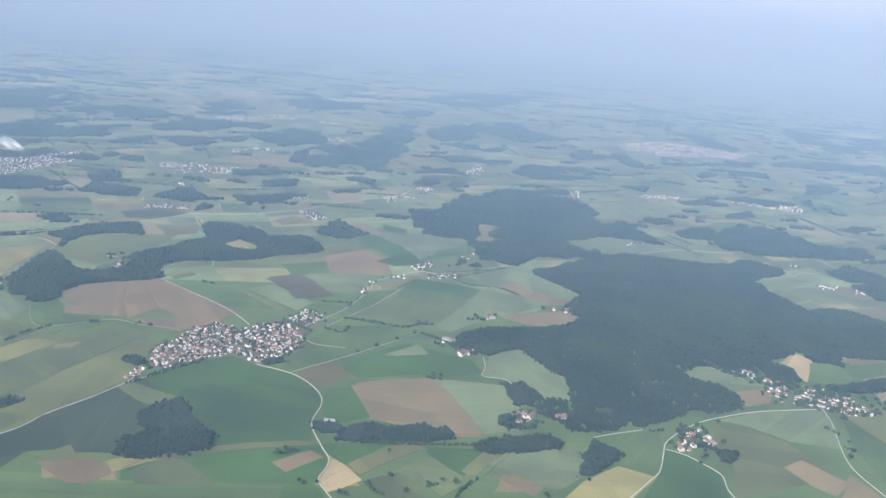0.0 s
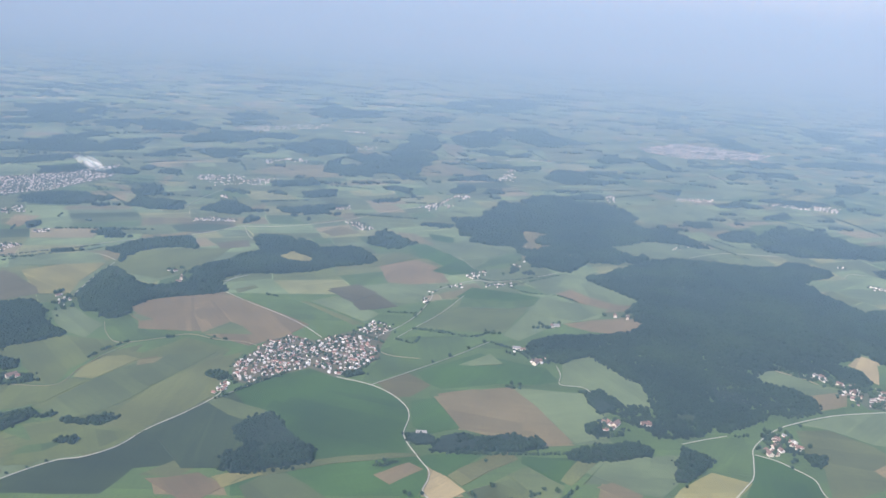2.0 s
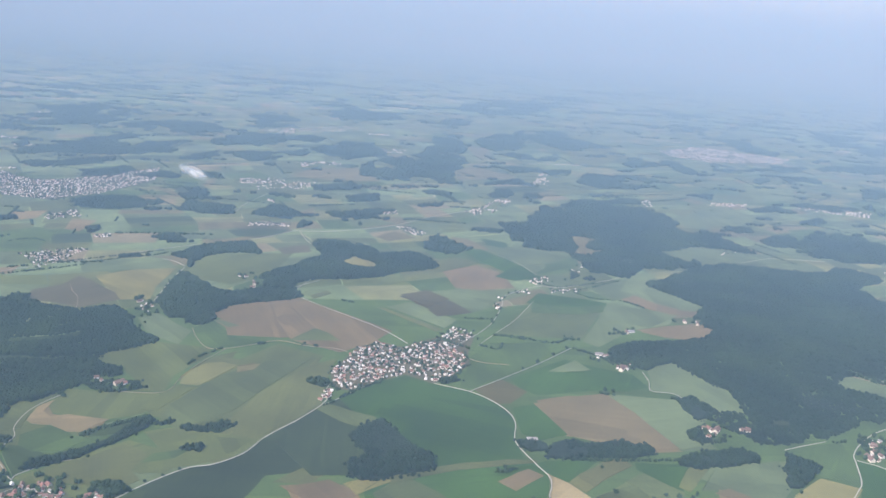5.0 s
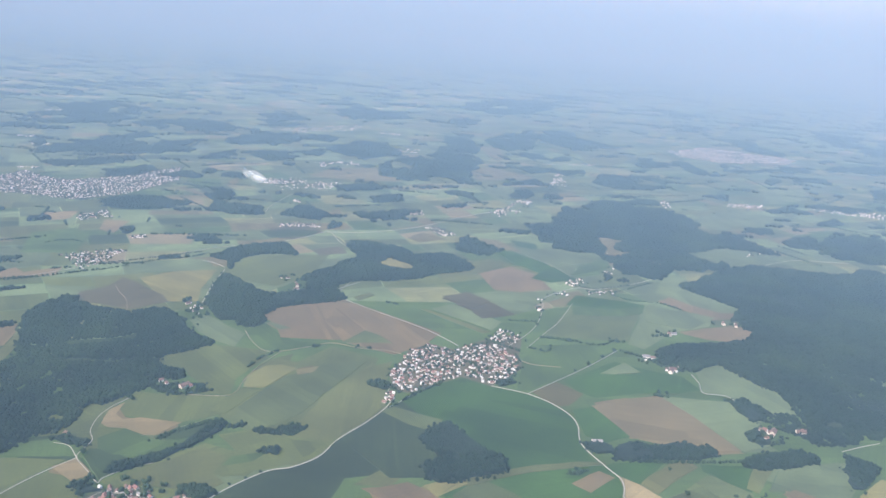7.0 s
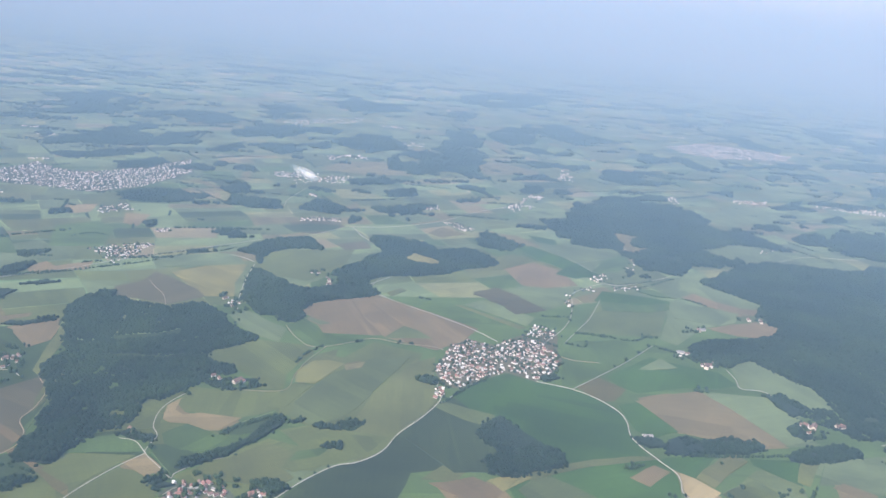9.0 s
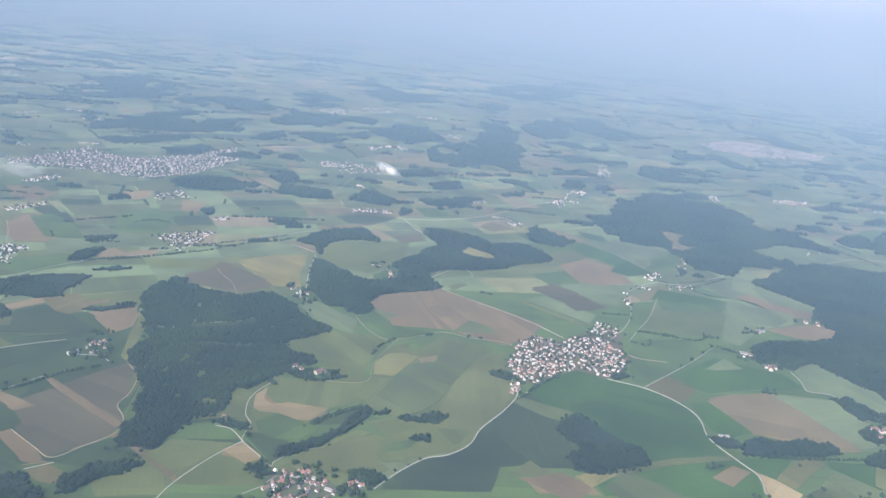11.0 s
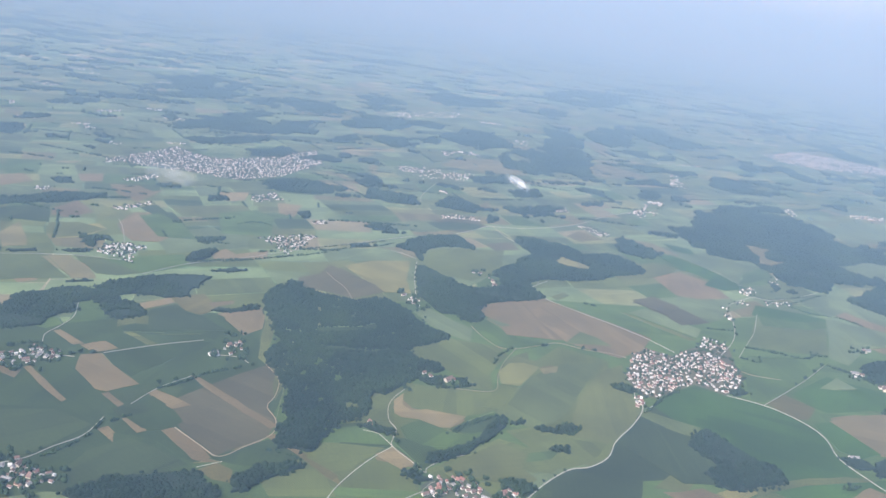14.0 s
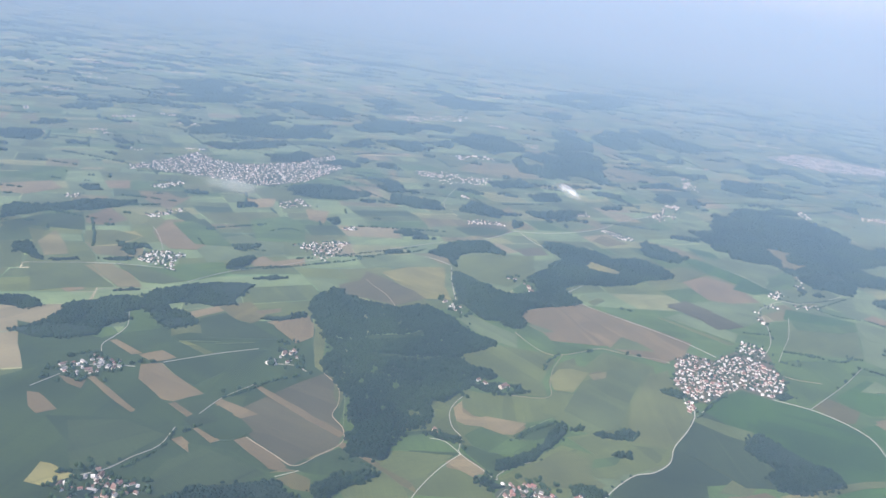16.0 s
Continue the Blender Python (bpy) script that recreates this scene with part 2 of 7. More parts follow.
def air(name, y0, scatter, blue, density, absorb, words):
    """A level body of hazy air over the land from y0 to the horizon."""
    bm = bmesh.new()
    bmesh.ops.create_cube(bm, size=1)
    for v in bm.verts:
        v.co = (-100 + 6820 * v.co.x, 4848 if v.co.y > 0 else y0, 120 + 280 * v.co.z)
    ob = new(name, bpy.data.meshes.new(name))
    bm.to_mesh(ob.data)
    bm.free()
    m = bpy.data.materials.new(name)
    m.use_nodes = True
    t = m.node_tree
    t.nodes.remove(t.nodes["Principled BSDF"])
    out = node(t, "ShaderNodeVolumeScatter", Density=density, Color=(*scatter, blue, 1), Anisotropy=-.1).outputs[0]
    if absorb:
        both = t.nodes.new("ShaderNodeAddShader")
        t.links.new(out, both.inputs[0])
        t.links.new(node(t, "ShaderNodeVolumeAbsorption", Density=absorb, Color=(0, .27, 1, 1)).outputs[0], both.inputs[1])
        out = both.outputs[0]
    t.links.new(out, t.nodes["Material Output"].inputs["Volume"])
    ob.data.materials.append(m)
    ob.display_type = "WIRE"
    return tagged(ob, words, "haze", kind="structure")


air("haze", -608, (.36, .585), .78, 1.27 * HAZE_DENSITY, .40 * HAZE_DENSITY, "thin summer haze lying over the countryside")
air("distant_haze", 320, (.26, .57), 1, .61 * HAZE_DENSITY, .07 * HAZE_DENSITY, "thicker blue haze over the distant land")


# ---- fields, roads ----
# bare and ripe fields centred beyond y = 430 are swapped for duller tones
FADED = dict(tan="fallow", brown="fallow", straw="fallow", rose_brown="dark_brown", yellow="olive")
FIELDS = 0
CLEARINGS, MARGINS = [], []


def field(tone, *corners):
    """A field of one crop; later ones lie a little higher, so that none share a plane."""
    global FIELDS
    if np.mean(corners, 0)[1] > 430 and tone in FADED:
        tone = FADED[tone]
    FIELDS += 1
    bm = bmesh.new()
    reach = math.dist(corners[0], corners[len(corners) // 2])
    rng = np.random.default_rng(FIELDS)
    slab(bm, roughen(list(corners), 3 + reach * .06, .12 + reach * .003, rng), -.2, .03 + .0005 * FIELDS)
    if np.mean(corners, 0)[1] < 480 and tone not in ("garden", "town"):
        for a, b in zip(corners, corners[1:] + corners[:1]):
            if math.dist(a, b) > 5 and rng.uniform() < .04:
                MARGINS.append((a, b, rng.uniform(.12, .26)))
    me = bpy.data.meshes.new("field")
    bm.to_mesh(me)
    bm.free()
    me.materials.append(CROPS[tone])
    return tagged(new("field", me), CROP_WORDS[tone], "field", kind="structure")


def clearing(tone, *corners):
    CLEARINGS.append(list(corners))
    return field(tone, *corners)


def glide(points, per=6):
    """A smooth line through the points."""
    pts = [Vector(p) for p in points]
    pts = [2 * pts[0] - pts[1]] + pts + [2 * pts[-1] - pts[-2]]
    out = []
    for a, b, c, d in zip(pts, pts[1:], pts[2:], pts[3:]):
        for i in range(per):
            s = i / per
            out.append(.5 * (2 * b + (c - a) * s + (2 * a - 5 * b + 4 * c - d) * s * s + (3 * b - a - 3 * c + d) * s ** 3))
    return out + [pts[-2]]


ROADS = 0


def road(width, *points, track=False):
    """A road with a slightly cambered top and soft verges."""
    global ROADS
    ROADS += 1
    line = glide(points)
    width *= .52
    bm = bmesh.new()
    h = .2 + .001 * ROADS
    rings = []
    for i, p in enumerate(line):
        d = (line[min(i + 1, len(line) - 1)] - line[max(i - 1, 0)]).normalized()
        n = Vector((-d.y, d.x))
        rings.append([bm.verts.new((*(p + n * width * k), z)) for k, z in ((-.75, -.1), (-.5, h - .03), (0, h), (.5, h - .03), (.75, -.1))])
    for a, b in zip(rings, rings[1:]):
        for i in range(4):
            bm.faces.new((a[i], a[i + 1], b[i + 1], b[i]))
    bmesh.ops.recalc_face_normals(bm, faces=bm.faces[:])
    me = bpy.data.meshes.new("road")
    bm.to_mesh(me)
    bm.free()
    me.materials.append(TRACK if track else ASPHALT)
    words = "narrow light brown farm track between fields" if track else "narrow winding pale grey country road"
    return tagged(new("road", me), words, "road", kind="structure")


# ---- woods, hedges, trees ----
def wood(kind, spacing, *corners):
    """A wood: crowns side by side over a dark floor, uneven in height, thinner at its rim."""
    rng = np.random.default_rng(int(abs(corners[0][0] * 7 + corners[0][1] * 13)))
    poly = list(corners)
    if spacing > 1:
        poly = roughen(poly, spacing * 9, spacing * 2.6, rng)
    poly = roughen(poly, spacing * 3.5, spacing * (.7 if spacing < 1.5 else 1.5), rng)
    lo, hi = np.min(poly, 0), np.max(poly, 0)
    gx, gy = np.meshgrid(np.arange(lo[0], hi[0], spacing), np.arange(lo[1], hi[1], spacing))
    xy = np.stack([gx.ravel(), gy.ravel()], 1) + rng.uniform(-.62, .62, (gx.size, 2)) * spacing
    ok = inside(xy, poly)
    for c in CLEARINGS:
        ok &= ~inside(xy, c)
    # glades and thin spots, wider in the far woods
    if spacing > 1 and len(xy) > 60:
        k = .055 if spacing < 2 else .03 if spacing < 4 else .014
        thin = np.array([noise.noise((x * k, y * k * .8, 9)) + .5 * noise.noise((x * k * 3, y * k * 2, 4)) for x, y in xy])
        ok &= thin < (.8 if spacing < 2 else .30)
    # fallen trees and thin rows leave dark gaps in the near canopy
    if spacing < 1 and len(xy) > 300:
        gaps = np.array([noise.noise((x * .35, y * .18, 12)) for x, y in xy])
        ok &= (rng.uniform(size=len(xy)) > .06) & (gaps < .4)
    xy = xy[ok]
    stand = np.array([noise.noise((x * .05, y * .05, 3)) + .8 * noise.cell((x * .045 + 7, y * .06, 5)) - .5 for x, y in xy])
    fine = rng.uniform(.88, 1.10, len(xy))
    tall = 1.75 * (1 + .36 * stand) * fine
    tall = np.where(rng.uniform(size=len(xy)) < .1, tall * 1.3, tall)
    rad = spacing * rng.uniform(.55, 1.3, len(xy)) * (1 + .25 * np.clip(stand, -1, 1))
    if spacing < 1:
        # bushes and lone trees that break up the rim
        rim = np.array(roughen(poly, .55, .1, rng))
        mid = rim.mean(0)
        way = (rim - mid) / np.linalg.norm(rim - mid, axis=1)[:, None]
        rim = rim + way * rng.exponential(.45, (len(rim), 1)) + rng.normal(0, .35, rim.shape)
        gone = np.array([noise.noise((x * .22, y * .22, 6)) for x, y in rim]) < -.02
        for c in CLEARINGS:
            gone |= inside(rim, c)
        rim = rim[~gone]
        xy, small = np.vstack([xy, rim]), rng.uniform(.35, .8, len(rim))
        rad, tall = np.append(rad, small * .8), np.append(tall, small * rng.uniform(.9, 1.9, len(rim)))
    half = np.minimum(tall * .55, .2 + rad * .75)
    centres = np.column_stack([xy, tall - half])
    spruce = kind == "spruce"
    ob = new("wood", clumps("wood", centres, rad, half, [SPRUCE if spruce else MIXED], rng, .35 if spruce else .12))
    bm = bmesh.new()
    holes = [c for c in CLEARINGS if inside(np.array([np.mean(c, 0)]), poly)[0]]
    if not holes and spacing < 1:
        slab(bm, [tuple(p) for p in poly], -.2, .75)
        part("forest_floor", bm, FLOOR, ob)
    else:
        bm.free()
        low = np.column_stack([xy, np.full(len(xy), .3)])
        floor = new("undergrowth", clumps("undergrowth", low, rad * 1.1, np.full(len(xy), .4), [FLOOR], rng))
        floor.parent = ob
    words = "dense dark spruce plantation with a sharp edge" if spruce else "dense dark green mixed wood with an uneven canopy"
    return tagged(ob, words, "wood", kind="stuff")


def hedge(*points):
    """A row of bushes and small trees."""
    rng = np.random.default_rng(int(abs(points[0][0] * 5 + points[0][1] * 11)))
    line = glide(points, 8)
    cs = []
    for a, b in zip(line, line[1:]):
        for i in range(max(1, int((b - a).length / .32))):
            if rng.uniform() < .7:
                p = a.lerp(b, rng.uniform())
                cs.append((p.x + rng.normal(0, .22), p.y + rng.normal(0, .22)))
    n = len(cs)
    thin = .75 if points[0][1] > 330 else 1
    rad, tall = rng.uniform(.22, .58, n) * thin, rng.uniform(.45, 1.2, n) * thin
    centres = np.column_stack([np.array(cs), tall * .5 + .05])
    return tagged(new("hedgerow", clumps("hedgerow", centres, rad, tall * .55, [HEDGE], rng)), "ragged dark green hedgerow of bushes and trees", "hedgerow", kind="stuff")


def tree_template(seed):
    rng = np.random.default_rng(seed)
    tree = new("tree")
    bm = bmesh.new()
    bmesh.ops.create_cone(bm, cap_ends=True, segments=7, radius1=.07, radius2=.035, depth=.7, matrix=Matrix.Translation((0, 0, .35)))
    for k in range(4):
        a = k * 1.6 + rng.uniform(0, 1)
        tilt = Matrix.Translation((0, 0, .5 + .05 * k)) @ Matrix.Rotation(a, 4, "Z") @ Matrix.Rotation(.8, 4, "Y")
        bmesh.ops.create_cone(bm, cap_ends=True, segments=5, radius1=.03, radius2=.012, depth=.5, matrix=tilt @ Matrix.Translation((0, 0, .25)))
    part("trunk", bm, BARK, tree)
    n = 34
    d = rng.normal(size=(n, 3))
    d /= np.linalg.norm(d, axis=1)[:, None]
    centres = d * rng.uniform(.25, .62, (n, 1)) * (1, 1, .85) + (0, 0, .95)
    crown = new("crown", clumps("crown", centres, rng.uniform(.14, .27, n), rng.uniform(.13, .24, n), [HEDGE], rng))
    crown.parent = tree
    return tagged(tree, "single round dark green tree standing among fields", "tree", "field trees")


TREES = [tree_template(s) for s in (1, 2, 3)]
TREE_COUNT = 0


def tree(x, y, size=1.0):
    global TREE_COUNT
    m = pose(x, y, .0, 0, 0, (x * 37) % 360) @ Matrix.Scale(size, 4)
    if TREE_COUNT < len(TREES):
        TREES[TREE_COUNT].matrix_basis = m
    else:
        t = copy_thing(TREES[TREE_COUNT % len(TREES)], pose(x, y, 0))
        t.matrix_basis = m
    TREE_COUNT += 1


# ---- houses ----
def house_template(length, width, wall_h, rise, wall_mat, roof_mat, words, name="house"):
    """A gabled house: rendered walls up into the gables, two roof slopes with eaves."""
    house = new(name)
    l, w = length / 2, width / 2
    bm = bmesh.new()
    rings = []
    for x in (-l, l):
        rings.append([bm.verts.new(c) for c in ((x, -w, -.1), (x, w, -.1), (x, w, wall_h), (x, 0, wall_h + rise), (x, -w, wall_h))])
    bm.faces.new(rings[0]), bm.faces.new(rings[1])
    for i in range(5):
        bm.faces.new((rings[0][i - 1], rings[0][i], rings[1][i], rings[1][i - 1]))
    bmesh.ops.recalc_face_normals(bm, faces=bm.faces[:])
    part("wall", bm, wall_mat, house)
    bm = bmesh.new()
    for side in (-1, 1):
        e, k, t = .07, rise / w, .045
        sec = ((side * (w + e), wall_h - e * k), (0, wall_h + rise), (0, wall_h + rise + t), (side * (w + e), wall_h - e * k + t))
        ends = [[bm.verts.new((x, y, z + .004)) for y, z in sec] for x in (-l - e, l + e)]
        bm.faces.new(ends[0]), bm.faces.new(ends[1])
        for i in range(4):
            bm.faces.new((ends[0][i - 1], ends[0][i], ends[1][i], ends[1][i - 1]))
    bmesh.ops.recalc_face_normals(bm, faces=bm.faces[:])
    part("roof", bm, roof_mat, house)
    return tagged(house, words, "house" if name == "house" else "barn", "village houses" if name == "house" else "farm buildings")


HOUSES = [
    house_template(1.25, .95, .42, .36, WALL, TILE, "white rendered house with a red tiled gable roof"),
    house_template(1.1, .9, .46, .34, WALL, TILE_DULL, "white rendered house with a weathered brown tiled roof"),
    house_template(1.4, 1.0, .40, .40, CREAM, TILE, "cream rendered house with a red tiled gable roof"),
    house_template(.9, .8, .58, .26, WALL, TIN, "small white house with a pale bright roof"),
    house_template(1.15, .9, .45, .34, WALL, SLATE, "white rendered house with a grey gable roof"),
]
BARNS = [
    house_template(1.9, .95, .5, .40, CREAM, TILE_DULL, "long farm building with a brown tiled roof", "barn"),
    house_template(1.7, .95, .5, .36, WALL, TILE_DULL, "long white farm building with a brown roof", "barn"),
    house_template(2.1, 1.05, .46, .34, WALL, SLATE, "long pale barn with a grey sheet roof", "barn"),
]
PLACED = set()


def put(ob, m):
    """The first use moves the template itself; the next ones copy it."""
    if ob.name in PLACED:
        copy_thing(ob, m)
    else:
        PLACED.add(ob.name)
        ob.matrix_basis = m


def spots(poly, n, gap, rng):
    lo, hi = np.min(poly, 0), np.max(poly, 0)
    out = []
    for _ in range(n * 60):
        p = rng.uniform(lo, hi)
        if inside(p[None], poly)[0] and all(math.dist(p, q) > gap for q in out):
            out.append(p)
            if len(out) == n:
                break
    return out


GARDEN, EXTRA, TOWNS, HOUSE_COUNT = [], [], [], 0


def settlement(kind, n, *corners):
    """Houses of a village, hamlet or farm within an outline, turned with its streets, and trees between them."""
    global HOUSE_COUNT
    poly = list(corners)
    rng = np.random.default_rng(int(abs(corners[0][0] * 3 + corners[0][1] * 17)) + n)
    gap = {"village": .78, "hamlet": 1.15, "farm": 1.5}[kind]
    turn = rng.uniform(0, 180)
    size = {"village": .95, "hamlet": 1.0, "farm": 1.4}[kind]
    for i, (x, y) in enumerate(spots(poly, n, gap, rng)):
        a = turn + rng.choice((0, 90)) + rng.normal(0, 12) + 25 * math.sin(x * .2)
        if kind == "farm" and i % 2 == 0 or kind == "hamlet" and rng.uniform() < .3:
            ob = BARNS[rng.integers(3)]
        else:
            ob = HOUSES[rng.choice(5, p=(.36, .26, .18, .10, .10) if kind == "village" else (.18, .38, .12, .16, .16))]
        if ob in HOUSES and HOUSE_COUNT >= 300:
            EXTRA.append((x, y))
            continue
        HOUSE_COUNT += ob in HOUSES
        put(ob, pose(x, y, .04, 0, 0, a) @ Matrix.Scale(size * rng.uniform(.85, 1.12), 4))
    c = np.mean(poly, 0)
    if kind != "village":
        CLEARINGS.append([tuple(c + (np.array(p) - c) * 1.25) for p in poly])
    around = [tuple(c + (np.array(p) - c) * (1.12 if kind == "village" else 1.7)) for p in poly]
    for x, y in spots(around, int(n * (.14 if kind == "village" else 1.0)) + 2, .9, rng):
        for _ in range(rng.integers(2, 6)):
            k = 1 if kind == "village" else 1.5
            GARDEN.append((x + rng.normal(0, .5), y + rng.normal(0, .4), k * rng.uniform(.25, .5), k * rng.uniform(.5, 1.1)))


def far_houses(n, *corners, at=None):
    """A distant village: small gabled houses in one mesh."""
    rng = np.random.default_rng(int(abs(corners[0][0] * 3 + corners[0][1] * 17)) + n if corners else 1)
    verts, faces, which = [], [], []
    if corners:
        TOWNS.append((*np.mean(corners, 0), 2 + .6 * np.ptp(corners, 0).max()))
    for x, y in at or spots(list(corners), n, .8, rng):
        l, w, h, r, a = rng.uniform(.34, .58), rng.uniform(.25, .38), rng.uniform(.38, .52), rng.uniform(.18, .28), rng.uniform(0, 3.14)
        big = 1 + min(.45, max(0, y - 400) / 1200)
        l, w, h, r = l * big, w * big, h * big, r * big
        b = len(verts)
        for sx in (-l, l):
            for py, pz in ((-w, 0), (w, 0), (w, h), (0, h + r), (-w, h)):
                verts.append((x + sx * math.cos(a) - py * math.sin(a), y + sx * math.sin(a) + py * math.cos(a), pz))
        roof = rng.choice((1, 2, 3), p=(.30, .24, .46))
        side = 4 if rng.uniform() < (.18 if n > 300 else .12) else 0
        for f, m in (((4, 3, 2, 1, 0), side), ((5, 6, 7, 8, 9), side), ((0, 1, 6, 5), 0), ((1, 2, 7, 6), side), ((4, 0, 5, 9), side), ((2, 3, 8, 7), roof), ((3, 4, 9, 8), roof)):
            faces.append([b + i for i in f])
            which.append(m)
        if rng.uniform() < .8:
            GARDEN.append((x + rng.normal(0, 1.2), y + rng.normal(0, 1.2), rng.uniform(.4, .8), rng.uniform(.6, 1.1)))
    me = mesh("distant_houses", verts, faces, [WALL, TILE, TILE_DULL, PALE_ROOF, DULL])
    me.polygons.foreach_set("material_index", which)
    return tagged(new("distant_houses", me), "distant village of white houses with red and grey roofs", "houses", kind="stuff")


# ---- the plan: fields ----
def parcels(x0, y0, x1, y1, turn, size):
    """Small fields side by side over a wide stretch of land, a mesh for each crop."""
    rng = np.random.default_rng(31)
    c, s = math.cos(turn), math.sin(turn)
    mid = np.array(((x0 + x1) / 2, (y0 + y1) / 2))
    tones = ("grey_green", "mid_green", "light_green", "meadow", "pale_green", "olive", "pale_olive", "fallow", "blue_green", "pale_fallow")
    share = np.array((.13, .09, .20, .10, .20, .08, .09, .05, .03, .03))
    verts, faces = {k: [] for k in tones}, {k: [] for k in tones}
    todo = [(-1.0, -1.0, 1.0, 1.0)]
    half = np.array(((x1 - x0) / 2 + 60, (y1 - y0) / 2 + 160))
    while todo:
        a, b, d, e = todo.pop()
        w, h = (d - a) * half[0], (e - b) * half[1]
        if w * h > size * rng.uniform(.4, 2.6) or w > 70:
            k = rng.uniform(.36, .64)
            if w > h * rng.uniform(.9, 2.0):
                todo += [(a, b, a + (d - a) * k, e), (a + (d - a) * k, b, d, e)]
            else:
                todo += [(a, b, d, b + (e - b) * k), (a, b + (e - b) * k, d, e)]
            continue
        gap = rng.uniform(.05, .35)
        ring = []
        for u, v in ((a, b), (d, b), (d, e), (a, e)):
            u, v = u * half[0], v * half[1]
            bend = 5 * noise.noise((u * .02, v * .02, 1)), 5 * noise.noise((u * .02, v * .02, 8))
            ring.append((u + bend[0] * 2, v + bend[1] * 2))
        m = np.mean(ring, 0)
        tone = tones[rng.choice(10, p=share)]
        at = len(verts[tone])
        top = .006 + .012 * rng.uniform()
        for z in (-.05, top):
            for u, v in ring:
                u, v = u + np.sign(m[0] - u) * gap, v + np.sign(m[1] - v) * gap
                verts[tone].append((mid[0] + u * c - v * s, mid[1] + u * s + v * c, z))
        faces[tone] += [tuple(at + i for i in f) for f in ((4, 5, 6, 7), (0, 1, 5, 4), (1, 2, 6, 5), (2, 3, 7, 6), (3, 0, 4, 7))]
    for k in tones:
        tagged(new("small_fields", mesh("small_fields", verts[k], faces[k], [CROPS[k]])), "patchwork of small distant fields in " + k.replace("_", " "), "fields", kind="stuff")


parcels(-620, 290, 520, 950, .42, 420)

# deep_green is the darkest field tone, spread over the left of the land
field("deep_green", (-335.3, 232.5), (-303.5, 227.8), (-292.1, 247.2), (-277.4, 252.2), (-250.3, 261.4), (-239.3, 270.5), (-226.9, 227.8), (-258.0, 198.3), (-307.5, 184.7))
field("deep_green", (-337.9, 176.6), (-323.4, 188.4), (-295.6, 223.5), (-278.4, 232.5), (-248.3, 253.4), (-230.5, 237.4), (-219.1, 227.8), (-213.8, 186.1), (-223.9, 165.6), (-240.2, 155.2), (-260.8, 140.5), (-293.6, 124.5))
field("mid_green", (-215.0, 140.0), (140.0, 140.0), (160.0, 300.0), (60.0, 330.0), (-60.0, 335.0), (-160.0, 320.0), (-215.0, 240.0))
field("mid_green", (103.3, 261.5), (119.6, 271.5), (140.3, 276.0), (151.4, 268.5), (159.1, 263.8), (129.6, 254.1), (104.2, 247.4), (89.8, 239.5), (82.1, 235.3), (82.0, 244.4), (100.4, 250.2))
field("garden", (-100.0, 250.9), (-96.2, 263.5), (-93.4, 276.2), (-86.9, 283.2), (-76.1, 278.5), (-69.9, 285.9), (-56.3, 298.1), (-48.7, 298.4), (-51.8, 273.3), (-50.3, 268.0), (-57.4, 254.0), (-64.2, 248.2), (-73.7, 253.7), (-84.3, 244.6), (-91.6, 237.7), (-96.3, 238.7))
field("blue_green", (-96.5, 227.4), (-93.8, 231.3), (-85.2, 218.8), (-86.5, 210.8), (-81.9, 199.1), (-86.9, 195.7), (-84.7, 188.9), (-93.2, 189.2), (-97.8, 186.0), (-106.6, 182.8), (-109.7, 170.2), (-139.7, 166.5), (-134.1, 176.7), (-127.5, 184.0), (-120.1, 187.5), (-114.9, 193.9), (-110.7, 204.2), (-104.8, 213.3))
field("dark_green", (-93.8, 231.3), (-83.6, 245.3), (-73.1, 252.5), (-63.6, 247.6), (-51.3, 244.1), (-43.4, 237.8), (-38.3, 229.9), (-37.0, 222.7), (-37.7, 211.5), (-35.9, 202.9), (-32.7, 198.9), (-40.1, 200.5), (-52.9, 196.9), (-63.4, 192.0), (-62.5, 197.3), (-67.5, 202.3), (-73.1, 212.4), (-78.0, 220.7), (-85.2, 218.8))
field("yellow", (-85.8, 181.6), (-75.2, 187.4), (-74.0, 186.2), (-81.6, 178.6))
field("olive", (-104.4, 179.9), (-97.7, 188.1), (-93.2, 189.2), (-90.8, 185.9), (-94.6, 180.4))
field("brown", (-100.0, 177.8), (-94.6, 179.8), (-85.8, 181.2), (-81.7, 178.3), (-79.4, 174.0), (-96.9, 171.8))
field("dark_green", (-79.9, 179.4), (-74.8, 185.9), (-63.3, 191.2), (-50.6, 196.4), (-38.7, 201.2), (-32.7, 198.9), (-29.3, 192.2), (-31.5, 180.1), (-78.8, 174.1))
field("dark_green", (-33.2, 199.2), (-30.2, 201.5), (-12.9, 205.5), (-25.8, 188.5), (-27.9, 193.0))
field("brown", (-44.4, 188.7), (-35.1, 196.8), (-31.0, 193.4), (-39.5, 184.7))
field("straw", (-30.1, 195.3), (-27.0, 191.8), (-19.6, 181.6), (-30.9, 180.1), (-29.4, 189.0))
field("olive", (-26.1, 187.4), (-11.7, 205.2), (-5.1, 201.6), (-21.6, 186.6))
field("dark_green", (-3.3, 204.6), (14.1, 205.8), (7.2, 190.7), (-3.6, 200.7))
field("grey_green", (-13.8, 188.0), (-3.3, 198.3), (7.4, 189.3), (3.3, 183.3), (-11.1, 181.5))
field("light_green", (20.3, 204.4), (44.0, 212.4), (47.6, 208.2), (39.3, 195.9), (22.4, 193.7), (12.6, 192.0))
field("tan", (17.9, 193.2), (26.4, 192.2), (27.3, 186.2), (15.5, 184.8))
